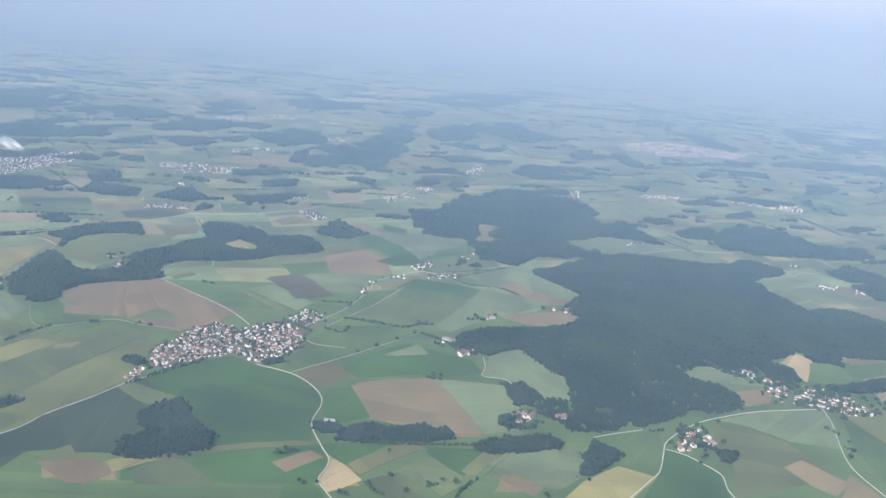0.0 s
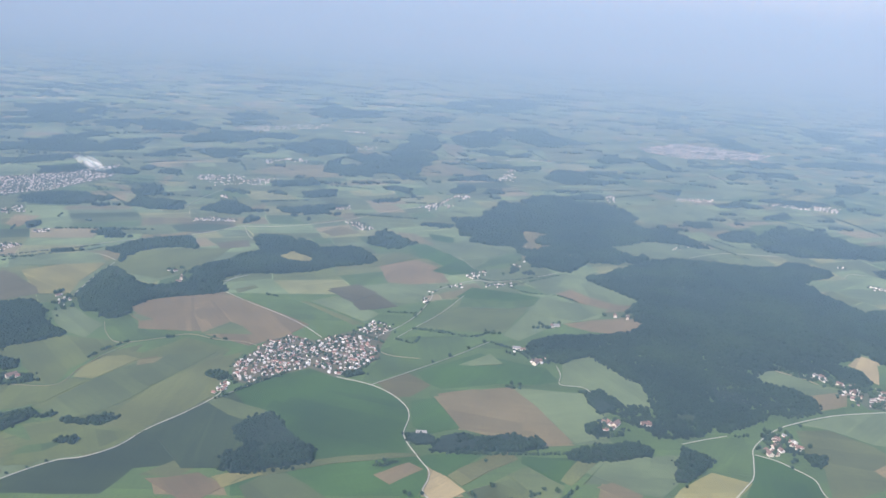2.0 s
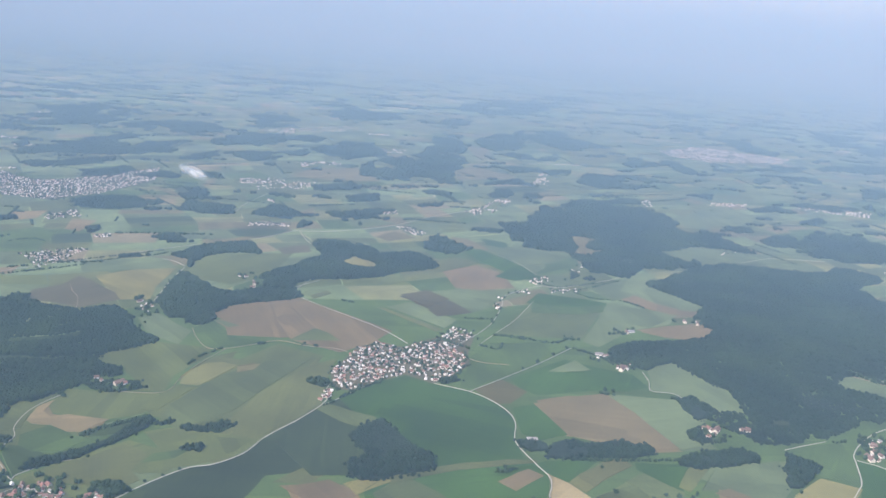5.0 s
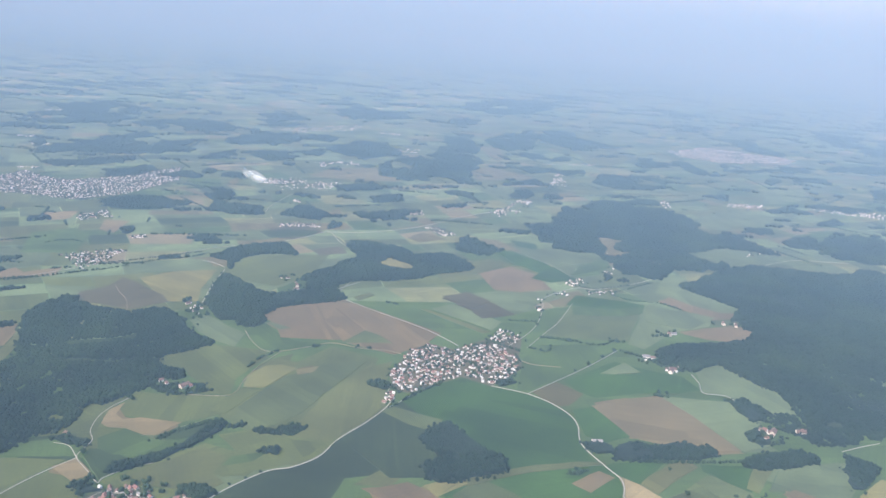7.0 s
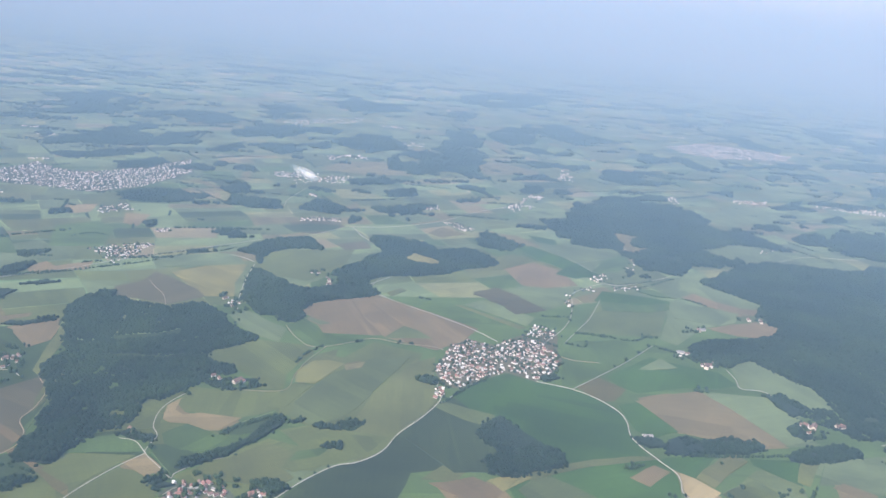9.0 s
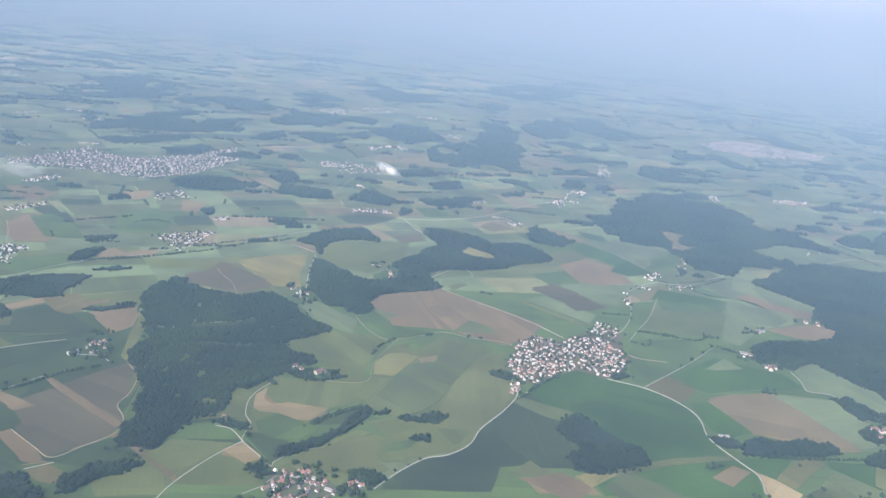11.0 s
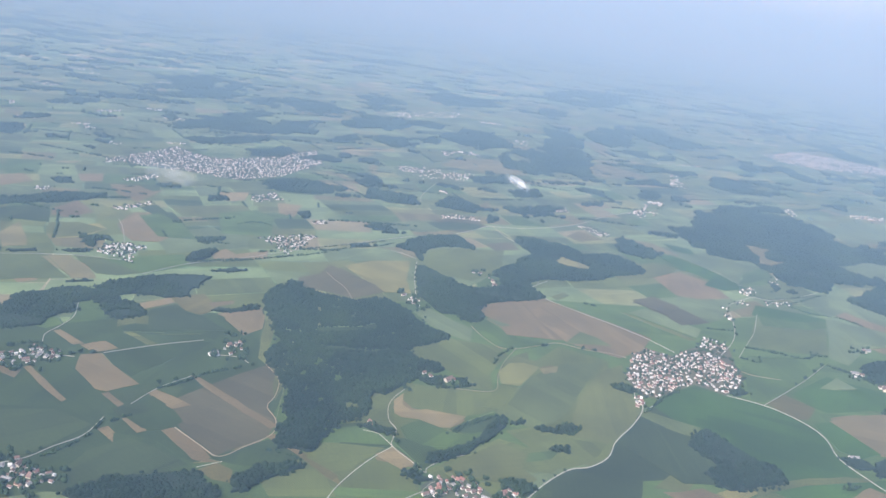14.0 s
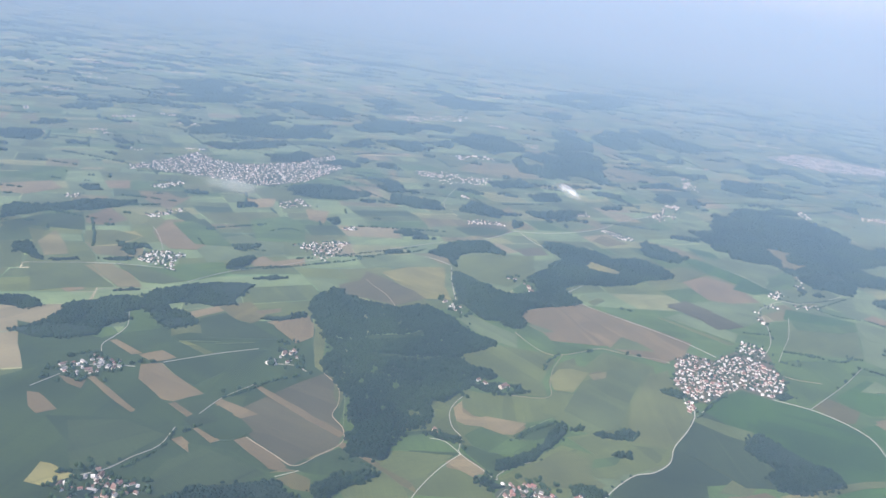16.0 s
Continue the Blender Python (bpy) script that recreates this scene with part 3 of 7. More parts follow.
field("brown", (-28.7, 241.2), (-17.2, 246.8), (-5.6, 247.3), (-0.3, 237.5), (4.0, 226.9), (8.9, 215.9), (13.2, 213.8), (3.2, 211.4), (3.9, 216.4), (-4.7, 217.7), (-13.9, 217.6), (-21.6, 217.7))
field("light_green", (-4.8, 247.4), (12.4, 248.7), (24.4, 246.1), (27.2, 236.1), (20.4, 224.1), (25.1, 217.0), (13.2, 213.8), (4.0, 226.9), (-0.3, 237.5))
field("dark_green", (-36.5, 257.1), (-14.5, 278.7), (-3.4, 273.2), (9.4, 269.4), (13.2, 258.6), (3.9, 253.7), (-9.9, 251.9), (-27.7, 245.0), (-33.8, 249.7))
field("light_green", (-22.5, 266.0), (-10.5, 278.7), (-5.6, 270.3), (-16.2, 266.5))
field("dark_brown", (-49.6, 245.9), (-39.8, 255.9), (-31.4, 247.5), (-38.0, 237.2), (-42.3, 236.5))
field("mid_green", (-54.6, 246.0), (-49.3, 247.6), (-32.8, 267.7), (-11.2, 291.3), (-20.3, 294.5), (-42.9, 289.0), (-49.9, 275.6))
field("light_green", (16.0, 273.9), (29.3, 286.4), (37.7, 277.2), (42.0, 268.9), (42.7, 253.9), (43.3, 244.6), (38.6, 239.4), (30.8, 244.1), (23.2, 253.8), (13.3, 257.0), (15.2, 264.1))
field("rose_brown", (22.3, 357.7), (34.2, 363.6), (52.6, 353.6), (57.7, 348.1), (53.1, 340.1), (42.3, 336.6), (31.2, 348.5))
field("rose_brown", (20.8, 317.5), (40.4, 326.6), (54.8, 330.3), (56.3, 322.3), (49.2, 312.4), (32.5, 310.3))
field("light_green", (35.0, 399.2), (50.7, 407.1), (39.7, 380.4), (51.7, 362.0), (59.6, 353.0), (52.6, 353.6), (34.6, 364.9), (24.1, 370.1))
field("dark_green", (-17.1, 357.9), (5.4, 353.6), (14.6, 350.1), (8.6, 336.2), (-8.5, 336.4), (-24.3, 341.9))
field("grey_green", (-22.6, 340.6), (8.3, 335.1), (-4.3, 301.3), (-20.7, 300.0), (-39.2, 300.5))
field("light_green", (15.2, 350.3), (42.1, 336.1), (38.0, 327.6), (18.5, 316.1), (1.2, 293.8), (-4.9, 299.0))
field("rose_brown", (-64.0, 382.4), (-45.6, 396.7), (-34.2, 387.3), (-28.0, 363.0), (-45.0, 355.6), (-56.6, 355.6))
field("olive", (-68.0, 384.8), (-57.6, 405.8), (-46.4, 399.4), (-64.5, 380.9))
field("soil", (-81.6, 340.6), (-68.7, 349.5), (-49.1, 323.3), (-59.1, 317.1), (-72.4, 326.6))
field("mid_green", (-56.5, 417.8), (-36.3, 417.6), (-25.9, 396.6), (-45.6, 400.4))
field("light_green", (-42.5, 422.1), (-21.2, 441.1), (-4.3, 417.6), (-17.0, 387.2), (-25.9, 396.6))
field("light_green", (-44.1, 354.6), (-28.3, 361.7), (-19.5, 356.1), (-37.7, 340.3), (-41.0, 331.4), (-49.1, 323.3), (-67.9, 348.0))
field("grey_green", (-114.1, 281.5), (-108.0, 290.0), (-106.0, 284.1), (-110.8, 277.0))
field("mid_green", (-157.7, 281.3), (-151.4, 291.4), (-138.4, 275.2), (-126.0, 273.4), (-136.0, 267.5), (-145.9, 264.0))
field("light_green", (-181.7, 288.1), (-176.1, 294.8), (-164.4, 284.1), (-156.9, 278.6), (-157.9, 265.3), (-166.1, 269.4), (-174.4, 276.8))
field("meadow", (-182.1, 249.5), (-176.5, 257.7), (-165.3, 265.7), (-145.9, 264.0), (-143.5, 257.1), (-147.7, 247.6), (-150.4, 238.9), (-149.6, 226.9), (-158.5, 226.0), (-157.2, 229.1), (-166.6, 239.1), (-169.0, 243.6), (-178.9, 245.0))
field("olive", (-148.3, 238.7), (-142.0, 256.7), (-135.5, 263.1), (-135.6, 251.6), (-139.0, 234.8), (-145.2, 231.5))
field("meadow", (-138.8, 232.7), (-134.4, 253.6), (-122.9, 272.5), (-104.5, 264.8), (-107.1, 245.3), (-117.0, 223.9), (-126.4, 201.8), (-131.6, 205.8), (-148.0, 210.8), (-149.6, 213.1), (-148.3, 226.6))
field("olive", (-106.7, 260.7), (-100.8, 251.4), (-106.4, 243.8), (-100.1, 240.2), (-98.9, 225.6), (-111.1, 203.6), (-115.2, 193.2), (-121.5, 186.9), (-127.6, 191.4), (-123.3, 207.1), (-117.0, 223.9))
field("dark_brown", (-132.0, 250.6), (-127.3, 253.9), (-123.5, 249.9), (-129.4, 245.4))
field("meadow", (-178.4, 224.2), (-168.1, 223.4), (-150.7, 225.9), (-145.3, 216.5), (-152.7, 210.0), (-159.1, 206.4), (-171.2, 207.0), (-179.8, 208.2))
field("tan", (-183.2, 206.4), (-180.2, 213.3), (-175.3, 206.9), (-169.7, 206.0), (-160.3, 206.3), (-158.4, 204.1), (-161.7, 197.6), (-169.2, 200.0), (-178.4, 203.4))
field("mid_green", (-163.8, 196.8), (-158.3, 202.9), (-149.4, 211.8), (-147.3, 208.3), (-158.9, 195.3))
field("meadow", (-182.8, 202.7), (-177.6, 201.1), (-161.7, 197.6), (-163.1, 193.9), (-165.7, 187.0), (-173.4, 183.7), (-178.9, 183.4))
field("blue_green", (-178.5, 183.0), (-175.1, 182.3), (-167.8, 176.5), (-169.0, 172.1))
field("meadow", (-169.0, 173.0), (-158.3, 183.8), (-145.3, 189.9), (-141.1, 186.2), (-142.7, 181.5), (-149.9, 165.9), (-158.1, 166.6))
field("light_green", (-142.7, 181.5), (-139.2, 186.5), (-127.6, 191.4), (-121.5, 186.5), (-127.8, 183.3), (-135.2, 175.1), (-140.9, 166.3), (-149.7, 165.2))
field("meadow", (-196.3, 193.0), (-192.5, 213.9), (-178.6, 220.5), (-183.2, 207.6), (-179.9, 193.7), (-180.2, 184.9), (-187.6, 190.3))
field("mid_green", (-199.5, 182.1), (-194.5, 191.0), (-187.4, 189.9), (-179.3, 184.6), (-179.5, 182.9), (-186.1, 180.5), (-195.5, 180.2))
field("meadow", (-203.7, 173.1), (-197.6, 180.3), (-184.4, 175.8), (-191.5, 159.0), (-204.3, 166.0))
field("tan", (-183.4, 175.9), (-179.0, 182.9), (-170.5, 175.1), (-173.3, 173.4), (-181.7, 174.2))
field("meadow", (-191.9, 159.9), (-183.7, 175.3), (-173.1, 172.9), (-170.9, 169.4), (-169.8, 162.7))
field("light_green", (-178.8, 380.8), (-172.7, 393.1), (-159.6, 388.1), (-143.0, 367.0), (-153.1, 339.3), (-158.7, 328.3), (-166.5, 332.9), (-181.3, 352.9))
field("light_green", (88.1, 277.7), (100.8, 289.4), (107.3, 273.9), (113.9, 271.9), (117.7, 269.4), (117.2, 265.1), (104.1, 261.6), (97.9, 266.8), (89.5, 271.7))
field("tan", (103.0, 262.7), (118.5, 268.6), (112.7, 255.7), (100.3, 249.8))
field("straw", (130.3, 294.4), (140.5, 305.9), (146.3, 301.2), (134.3, 277.4), (132.9, 279.6), (134.3, 290.0))
field("mid_green", (143.1, 296.6), (157.5, 298.0), (176.9, 304.4), (180.2, 299.3), (172.3, 293.0), (143.6, 276.7), (135.4, 278.4))
field("light_green", (89.6, 238.9), (104.2, 247.4), (129.6, 254.1), (129.7, 243.3), (124.3, 226.8), (109.0, 228.8), (98.1, 237.1))
field("olive", (87.0, 234.4), (97.9, 236.5), (108.5, 227.5), (116.2, 207.3), (99.6, 201.4), (81.2, 192.6), (85.8, 210.5), (83.7, 219.2))
field("tan", (100.8, 211.9), (108.6, 217.4), (113.0, 211.9), (117.4, 206.3), (110.7, 198.3), (105.9, 202.6))
field("tan", (120.4, 212.3), (124.2, 198.6), (123.4, 189.2), (109.8, 194.3))
field("dark_green", (67.4, 216.2), (72.7, 213.7), (80.4, 204.2), (79.1, 191.1), (54.2, 187.0), (62.4, 202.1))
field("yellow", (51.0, 203.8), (61.2, 199.4), (51.0, 186.4), (32.9, 183.4), (39.4, 193.6))
field("mid_green", (46.4, 218.9), (67.7, 228.0), (66.7, 217.3), (62.2, 203.7), (52.2, 204.5))
field("light_green", (18.2, 204.8), (42.0, 212.4), (41.4, 198.4), (33.5, 188.7), (20.9, 190.8))
field("tan", (16.1, 191.5), (21.1, 194.4), (28.4, 189.0), (25.7, 184.0))
field("olive", (136.0, 253.0), (156.4, 263.2), (161.6, 255.3), (134.4, 219.2), (129.7, 227.8))
field("mid_green", (135.2, 251.4), (128.4, 225.1), (129.7, 209.6), (132.2, 200.0), (146.0, 221.3))
field("soil", (-245.5, 193.4), (-235.7, 209.5), (-225.8, 222.7), (-219.9, 215.4), (-218.2, 204.8), (-218.6, 195.6), (-213.8, 188.4), (-214.2, 179.3), (-225.1, 166.3), (-238.9, 177.5), (-244.2, 186.4))
field("olive", (-225.4, 224.3), (-219.1, 227.8), (-217.0, 219.2), (-217.6, 202.3), (-219.9, 214.0))
field("yellow", (-286.6, 153.6), (-283.5, 153.4), (-275.7, 149.8), (-281.1, 143.9), (-286.0, 144.8))
field("blue_green", (-266.9, 190.9), (-255.1, 197.2), (-246.3, 201.0), (-246.0, 193.3), (-254.5, 197.4), (-257.7, 186.4))
field("deep_green", (-260.8, 178.6), (-254.1, 189.9), (-245.0, 187.4), (-240.2, 180.5), (-245.6, 173.2), (-253.5, 180.5))
field("mid_green", (-303.0, 248.3), (-298.0, 258.2), (-290.0, 248.9), (-288.6, 241.0), (-298.6, 233.9))
field("olive", (-284.7, 242.3), (-276.7, 248.8), (-271.9, 243.6), (-282.4, 235.7))
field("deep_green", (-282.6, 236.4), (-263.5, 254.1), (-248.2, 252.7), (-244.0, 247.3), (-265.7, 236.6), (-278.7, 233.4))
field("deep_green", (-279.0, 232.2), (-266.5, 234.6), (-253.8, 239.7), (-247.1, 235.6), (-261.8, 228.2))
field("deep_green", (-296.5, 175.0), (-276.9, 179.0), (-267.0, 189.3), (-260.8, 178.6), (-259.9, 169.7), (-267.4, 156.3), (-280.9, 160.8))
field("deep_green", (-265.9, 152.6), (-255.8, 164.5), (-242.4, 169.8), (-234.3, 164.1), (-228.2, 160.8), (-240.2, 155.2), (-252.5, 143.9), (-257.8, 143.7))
field("mid_green", (-223.9, 165.6), (-213.9, 177.2), (-204.1, 171.2), (-211.4, 161.8), (-217.5, 160.4))
field("meadow", (-213.5, 161.3), (-204.0, 170.3), (-194.6, 163.7), (-190.8, 155.6), (-206.9, 152.1))
field("light_green", (-310.5, 341.1), (-290.1, 365.0), (-269.6, 346.4), (-264.8, 342.0), (-295.1, 316.5))
field("mid_green", (-319.3, 300.5), (-288.7, 319.2), (-281.1, 305.4), (-291.2, 293.4), (-307.1, 282.0))
field("tan", (-61.2, 671.2), (-46, 708), (-34, 701), (-6.1, 675.2), (-10.1, 660.2), (-55.9, 639.3))
field("tan", (-48, 838), (-26, 833), (-23, 762), (-37, 753))
field("light_green", (-40.2, 510.8), (-28.0, 508.1), (-11.1, 507.5), (-27.4, 499.2))
field("tan", (-60.8, 452.3), (-49.9, 450.2), (-32.1, 421.4), (-42.9, 428.7), (-53.3, 430.7))
field("light_green", (90, 1033), (132, 1024), (146, 960), (132, 917), (106, 955))
field("olive", (58, 830), (118, 930), (123, 852), (74, 755), (59, 795))
field("straw", (119, 1130), (135, 1143), (129, 1107), (117, 1104))
field("light_green", (98.1, 553.3), (142.6, 608.2), (167.9, 582.5), (144.5, 540.3), (112.0, 538.9))
field("light_green", (202, 713), (252, 725), (229.3, 667.7), (186.4, 637.7))
field("blue_green", (-334.2, 382.1), (-328.8, 390.6), (-315.6, 375.6), (-300.8, 357.8), (-301.9, 352.6), (-313.7, 361.3))
field("tan", (-333.3, 371.8), (-326.4, 375.3), (-313.0, 359.2), (-309.2, 339.7), (-324.5, 337.4), (-332.5, 352.0))
field("olive", (-367.0, 381.4), (-361.4, 384.5), (-340.0, 368.3), (-341.1, 357.5), (-351.0, 362.7))
field("rose_brown", (-369.9, 360.7), (-366.0, 379.1), (-349.9, 363.2), (-356.1, 350.0), (-365.1, 350.4))
field("olive", (-359.8, 338.7), (-350.5, 343.2), (-340.4, 325.3), (-350.3, 320.7))
field("olive", (-383.4, 331.6), (-369.9, 329.1), (-360.0, 316.2), (-370.4, 311.4))
field("tan", (-366.8, 418.9), (-352.3, 424.2), (-340.0, 414.8), (-336.8, 423.1), (-338.8, 391.0), (-355.9, 402.5))
field("blue_green", (-397.9, 333.7), (-389.5, 352.9), (-373.9, 366.5), (-359.8, 338.7), (-384.4, 335.8), (-388.1, 324.8))
field("tan", (-434.1, 398.2), (-415.1, 417.1), (-402.8, 404.0), (-413.0, 385.1), (-426.0, 383.6))
field("rose_brown", (-391.8, 431.8), (-379.6, 439.5), (-372.6, 422.3), (-382.1, 416.5))
field("olive", (-320.9, 392.0), (-286.3, 413.4), (-280.1, 399.2), (-301.3, 382.8), (-314.7, 381.4))
field("mid_green", (-295.3, 391.4), (-278.7, 405.6), (-266.3, 395.2), (-259.8, 362.5), (-283.5, 356.6))
field("tan", (-309.1, 432.4), (-292.8, 441.7), (-290.2, 423.6), (-298.7, 415.8))
field("straw", (-265.6, 524.7), (-258.9, 529.0), (-237.3, 508.1), (-241.5, 505.6))
field("tan", (-237.3, 562.1), (-233.1, 569.9), (-226.4, 536.4), (-234.2, 540.4))
field("tan", (-173.6, 643.6), (-140.0, 655.4), (-115.3, 606.6), (-153.2, 597.4), (-186.2, 601.4))
field("tan", (-157.3, 482.4), (-149.6, 500.7), (-146.8, 488.0), (-152.5, 474.7))
field("tan", (-272.1, 427.2), (-258.5, 428.2), (-257.1, 402.5), (-266.5, 406.2))
field("dark_green", (-32.9, 234.1), (-29.2, 238.3), (-20.9, 218.4), (-26.6, 216.2), (-35.0, 221.2), (-37.4, 233.3))
field("light_green", (13.8, 198.3), (19.1, 204.5), (34.9, 210.4), (32.6, 198.0), (20.1, 195.1))
field("light_green", (65.2, 455.7), (82.9, 468.2), (102.7, 476.6), (123.5, 466.5), (139.2, 469.5), (124.5, 451.1), (105.9, 441.5), (82.7, 439.6), (71.8, 441.1))
field("dark_green", (-42.5, 407.2), (-25.5, 416.2), (-21.6, 404.6), (-29.6, 386.7), (-42.6, 403.0))
field("mid_green", (-8.4, 408.2), (11.2, 430.9), (9.9, 413.2), (0.4, 394.6), (-14.0, 387.0))
field("light_green", (-40.7, 427.5), (-17.2, 446.2), (-9.3, 436.6), (8.3, 437.0), (10.8, 428.6), (-8.2, 410.4), (-19.8, 413.5), (-25.5, 416.2), (-36.1, 419.8))
field("light_green", (-41.2, 508.2), (-24.6, 497.1), (-12.5, 508.5), (-32.2, 517.7))
field("dark_green", (-42.5, 453.7), (-27.3, 448.2), (-26.9, 433.8), (-39.1, 439.8))
field("soil", (-183.1, 434.5), (-173.9, 442.7), (-157.4, 448.1), (-150.1, 437.3), (-163.1, 418.3), (-173.7, 417.5))
field("light_green", (-194.1, 425.8), (-181.9, 434.8), (-172.6, 417.8), (-181.3, 410.4), (-186.9, 413.4))
field("soil", (-147.7, 402.3), (-136.4, 410.1), (-133.0, 397.9), (-146.7, 391.9))
field("rose_brown", (-102.8, 439.3), (-94.0, 455.0), (-80.5, 443.7), (-94.7, 431.9))
field("light_green", (-125.5, 466.8), (-113.0, 485.8), (-94.2, 474.3), (-114.9, 456.4))
field("olive", (-120.5, 327.9), (-114.2, 337.1), (-112.2, 334.5), (-118.2, 325.8))
field("brown", (-338.4, 295.3), (-331.4, 298.3), (-318.8, 290.3), (-309.3, 277.6), (-317.6, 274.4))
field("brown", (-357.5, 285.7), (-352.9, 289.1), (-336.5, 277.5), (-327.7, 267.9), (-333.2, 263.3))
field("yellow", (-357.8, 335.5), (-349.3, 339.7), (-339.5, 346.4), (-332.7, 340.0), (-338.1, 323.0), (-346.5, 317.4))
field("olive", (-383.1, 330.8), (-374.2, 331.3), (-351.3, 306.8), (-360.1, 299.7))
field("brown", (-332.3, 349.9), (-330.8, 369.4), (-318.2, 358.8), (-300.6, 347.6), (-304.8, 331.1), (-315.9, 327.8), (-326.2, 339.3))
field("blue_green", (-323.8, 375.2), (-316.6, 381.1), (-298.9, 356.1), (-304.4, 349.6))
field("brown", (-278.8, 325.5), (-273.9, 334.4), (-267.5, 328.7), (-255.6, 340.7), (-253.1, 328.2), (-272.6, 316.9))
field("brown", (-284.8, 257.5), (-275.6, 268.3), (-271.9, 264.4), (-279.8, 254.9))
field("dark_brown", (-276.2, 270.0), (-264.9, 276.6), (-254.8, 263.6), (-259.4, 255.4), (-265.8, 257.6))
field("brown", (-261.1, 268.3), (-252.0, 274.0), (-251.3, 270.7), (-257.6, 264.9))
field("brown", (-252.2, 260.0), (-241.3, 268.4), (-236.9, 263.1), (-234.7, 251.0), (-239.6, 243.4), (-249.3, 254.5))
field("mid_green", (-303.7, 253.0), (-300.6, 257.6), (-292.2, 248.4), (-290.1, 242.8), (-297.6, 236.1))
field("olive", (-278.7, 246.6), (-274.2, 250.3), (-270.2, 242.5), (-278.3, 240.6))
field("brown", (-281.0, 202.9), (-283.8, 212.5), (-278.0, 215.1), (-269.5, 207.0), (-259.1, 198.7), (-266.1, 191.7), (-269.6, 192.2), (-276.7, 198.8))
field("brown", (-300.2, 226.7), (-298.6, 228.2), (-286.5, 220.2), (-289.4, 218.4))
field("brown", (-287.4, 219.0), (-281.4, 224.4), (-274.8, 220.3), (-280.8, 215.0))
field("deep_green", (-278.0, 215.1), (-265.0, 224.2), (-258.2, 223.7), (-255.7, 217.6), (-261.5, 206.2), (-263.1, 202.7), (-271.2, 208.1))
field("brown", (-303.9, 198.5), (-294.9, 197.3), (-294.3, 192.3), (-299.6, 194.5))
field("brown", (-295.3, 199.5), (-293.8, 200.7), (-274.5, 184.0), (-274.9, 182.6), (-282.0, 187.4))
field("brown", (-307.3, 186.5), (-303.9, 186.8), (-294.8, 179.2), (-299.1, 175.5), (-303.3, 178.9))
field("brown", (-266.9, 190.1), (-265.3, 191.3), (-257.4, 185.3), (-258.8, 183.6))
field("brown", (-254.4, 194.3), (-253.1, 196.7), (-246.3, 193.7), (-240.2, 190.6), (-244.4, 186.8), (-250.2, 189.2))
field("brown", (-255.7, 178.1), (-253.0, 179.5), (-246.6, 173.8), (-248.8, 172.1))
field("brown", (-259.4, 171.2), (-257.2, 173.5), (-251.9, 168.5), (-252.9, 166.1))
field("brown", (-242.9, 174.7), (-240.5, 177.1), (-230.1, 169.8), (-223.8, 162.7), (-230.3, 163.3))
field("brown", (-222.7, 154.9), (-217.8, 158.9), (-213.1, 155.1), (-213.6, 151.2))
field("olive", (-278.8, 232.7), (-275.7, 233.7), (-264.4, 227.1), (-266.9, 225.4))
field("blue_green", (-255.2, 186.5), (-252.6, 192.7), (-246.9, 188.8), (-249.0, 184.9))
field("deep_green", (-256.8, 179.7), (-248.4, 185.1), (-244.4, 186.8), (-239.0, 181.2), (-243.5, 174.6), (-246.3, 173.9), (-253.0, 179.5))
field("yellow", (-217.9, 333.2), (-206.5, 346.2), (-188.6, 353.7), (-187.8, 325.0), (-184.4, 309.1), (-195.9, 306.2))
field("soil", (-234.3, 309.8), (-226.3, 318.8), (-224.9, 331.9), (-218.4, 328.2), (-201.2, 314.0), (-195.9, 306.2), (-207.3, 294.0), (-221.7, 297.9), (-232.0, 298.0))
field("light_green", (-223.9, 340.5), (-207.0, 367.5), (-198.0, 367.6), (-188.6, 353.7), (-206.5, 346.2))
field("meadow", (-184.7, 373.5), (-169.8, 383.9), (-155.6, 388.2), (-141.2, 392.6), (-144.1, 355.0), (-158.0, 336.6), (-172.5, 340.3), (-182.1, 349.6))
field("soil", (-151.4, 400.1), (-138.6, 410.1), (-132.3, 398.5), (-146.1, 390.4))
field("blue_green", (-185.7, 428.5), (-171.6, 438.0), (-153.2, 439.7), (-156.4, 426.3), (-176.8, 416.5))
field("light_green", (-201.9, 420.5), (-189.7, 431.4), (-178.0, 413.7), (-189.0, 406.2))
field("rose_brown", (-160.6, 300.5), (-146.4, 312.1), (-125.1, 325.4), (-108.3, 312.4), (-92.1, 298.0), (-98.9, 284.4), (-123.3, 278.8), (-149.3, 277.0), (-156.7, 285.9), (-149.8, 293.0))
field("olive", (-90.7, 321.0), (-87.8, 321.0), (-60.8, 300.0), (-64.4, 297.1))
field("light_green", (-86.3, 322.1), (-76.9, 331.0), (-55.9, 312.6), (-60.6, 302.0))
field("mid_green", (-156.8, 282.5), (-153.4, 292.5), (-146.1, 284.8), (-140.9, 271.4), (-132.2, 268.5), (-147.5, 264.1), (-154.0, 272.3))
field("light_green", (-156.9, 289.5), (-149.3, 291.9), (-140.8, 287.5), (-145.0, 284.8), (-153.4, 292.5), (-157.1, 283.9))
field("olive", (-147.1, 238.9), (-144.9, 249.9), (-139.3, 257.1), (-132.3, 253.5), (-137.8, 237.3), (-144.8, 233.2))
field("town", (-395.1, 477.0), (-381.7, 510.6), (-372.0, 539.9), (-355.4, 525.3), (-334.0, 519.3), (-304.7, 548.3), (-283.4, 594.0), (-269.5, 546.8), (-285.7, 493.6), (-305.6, 467.6), (-339.1, 472.2), (-367.7, 471.4))
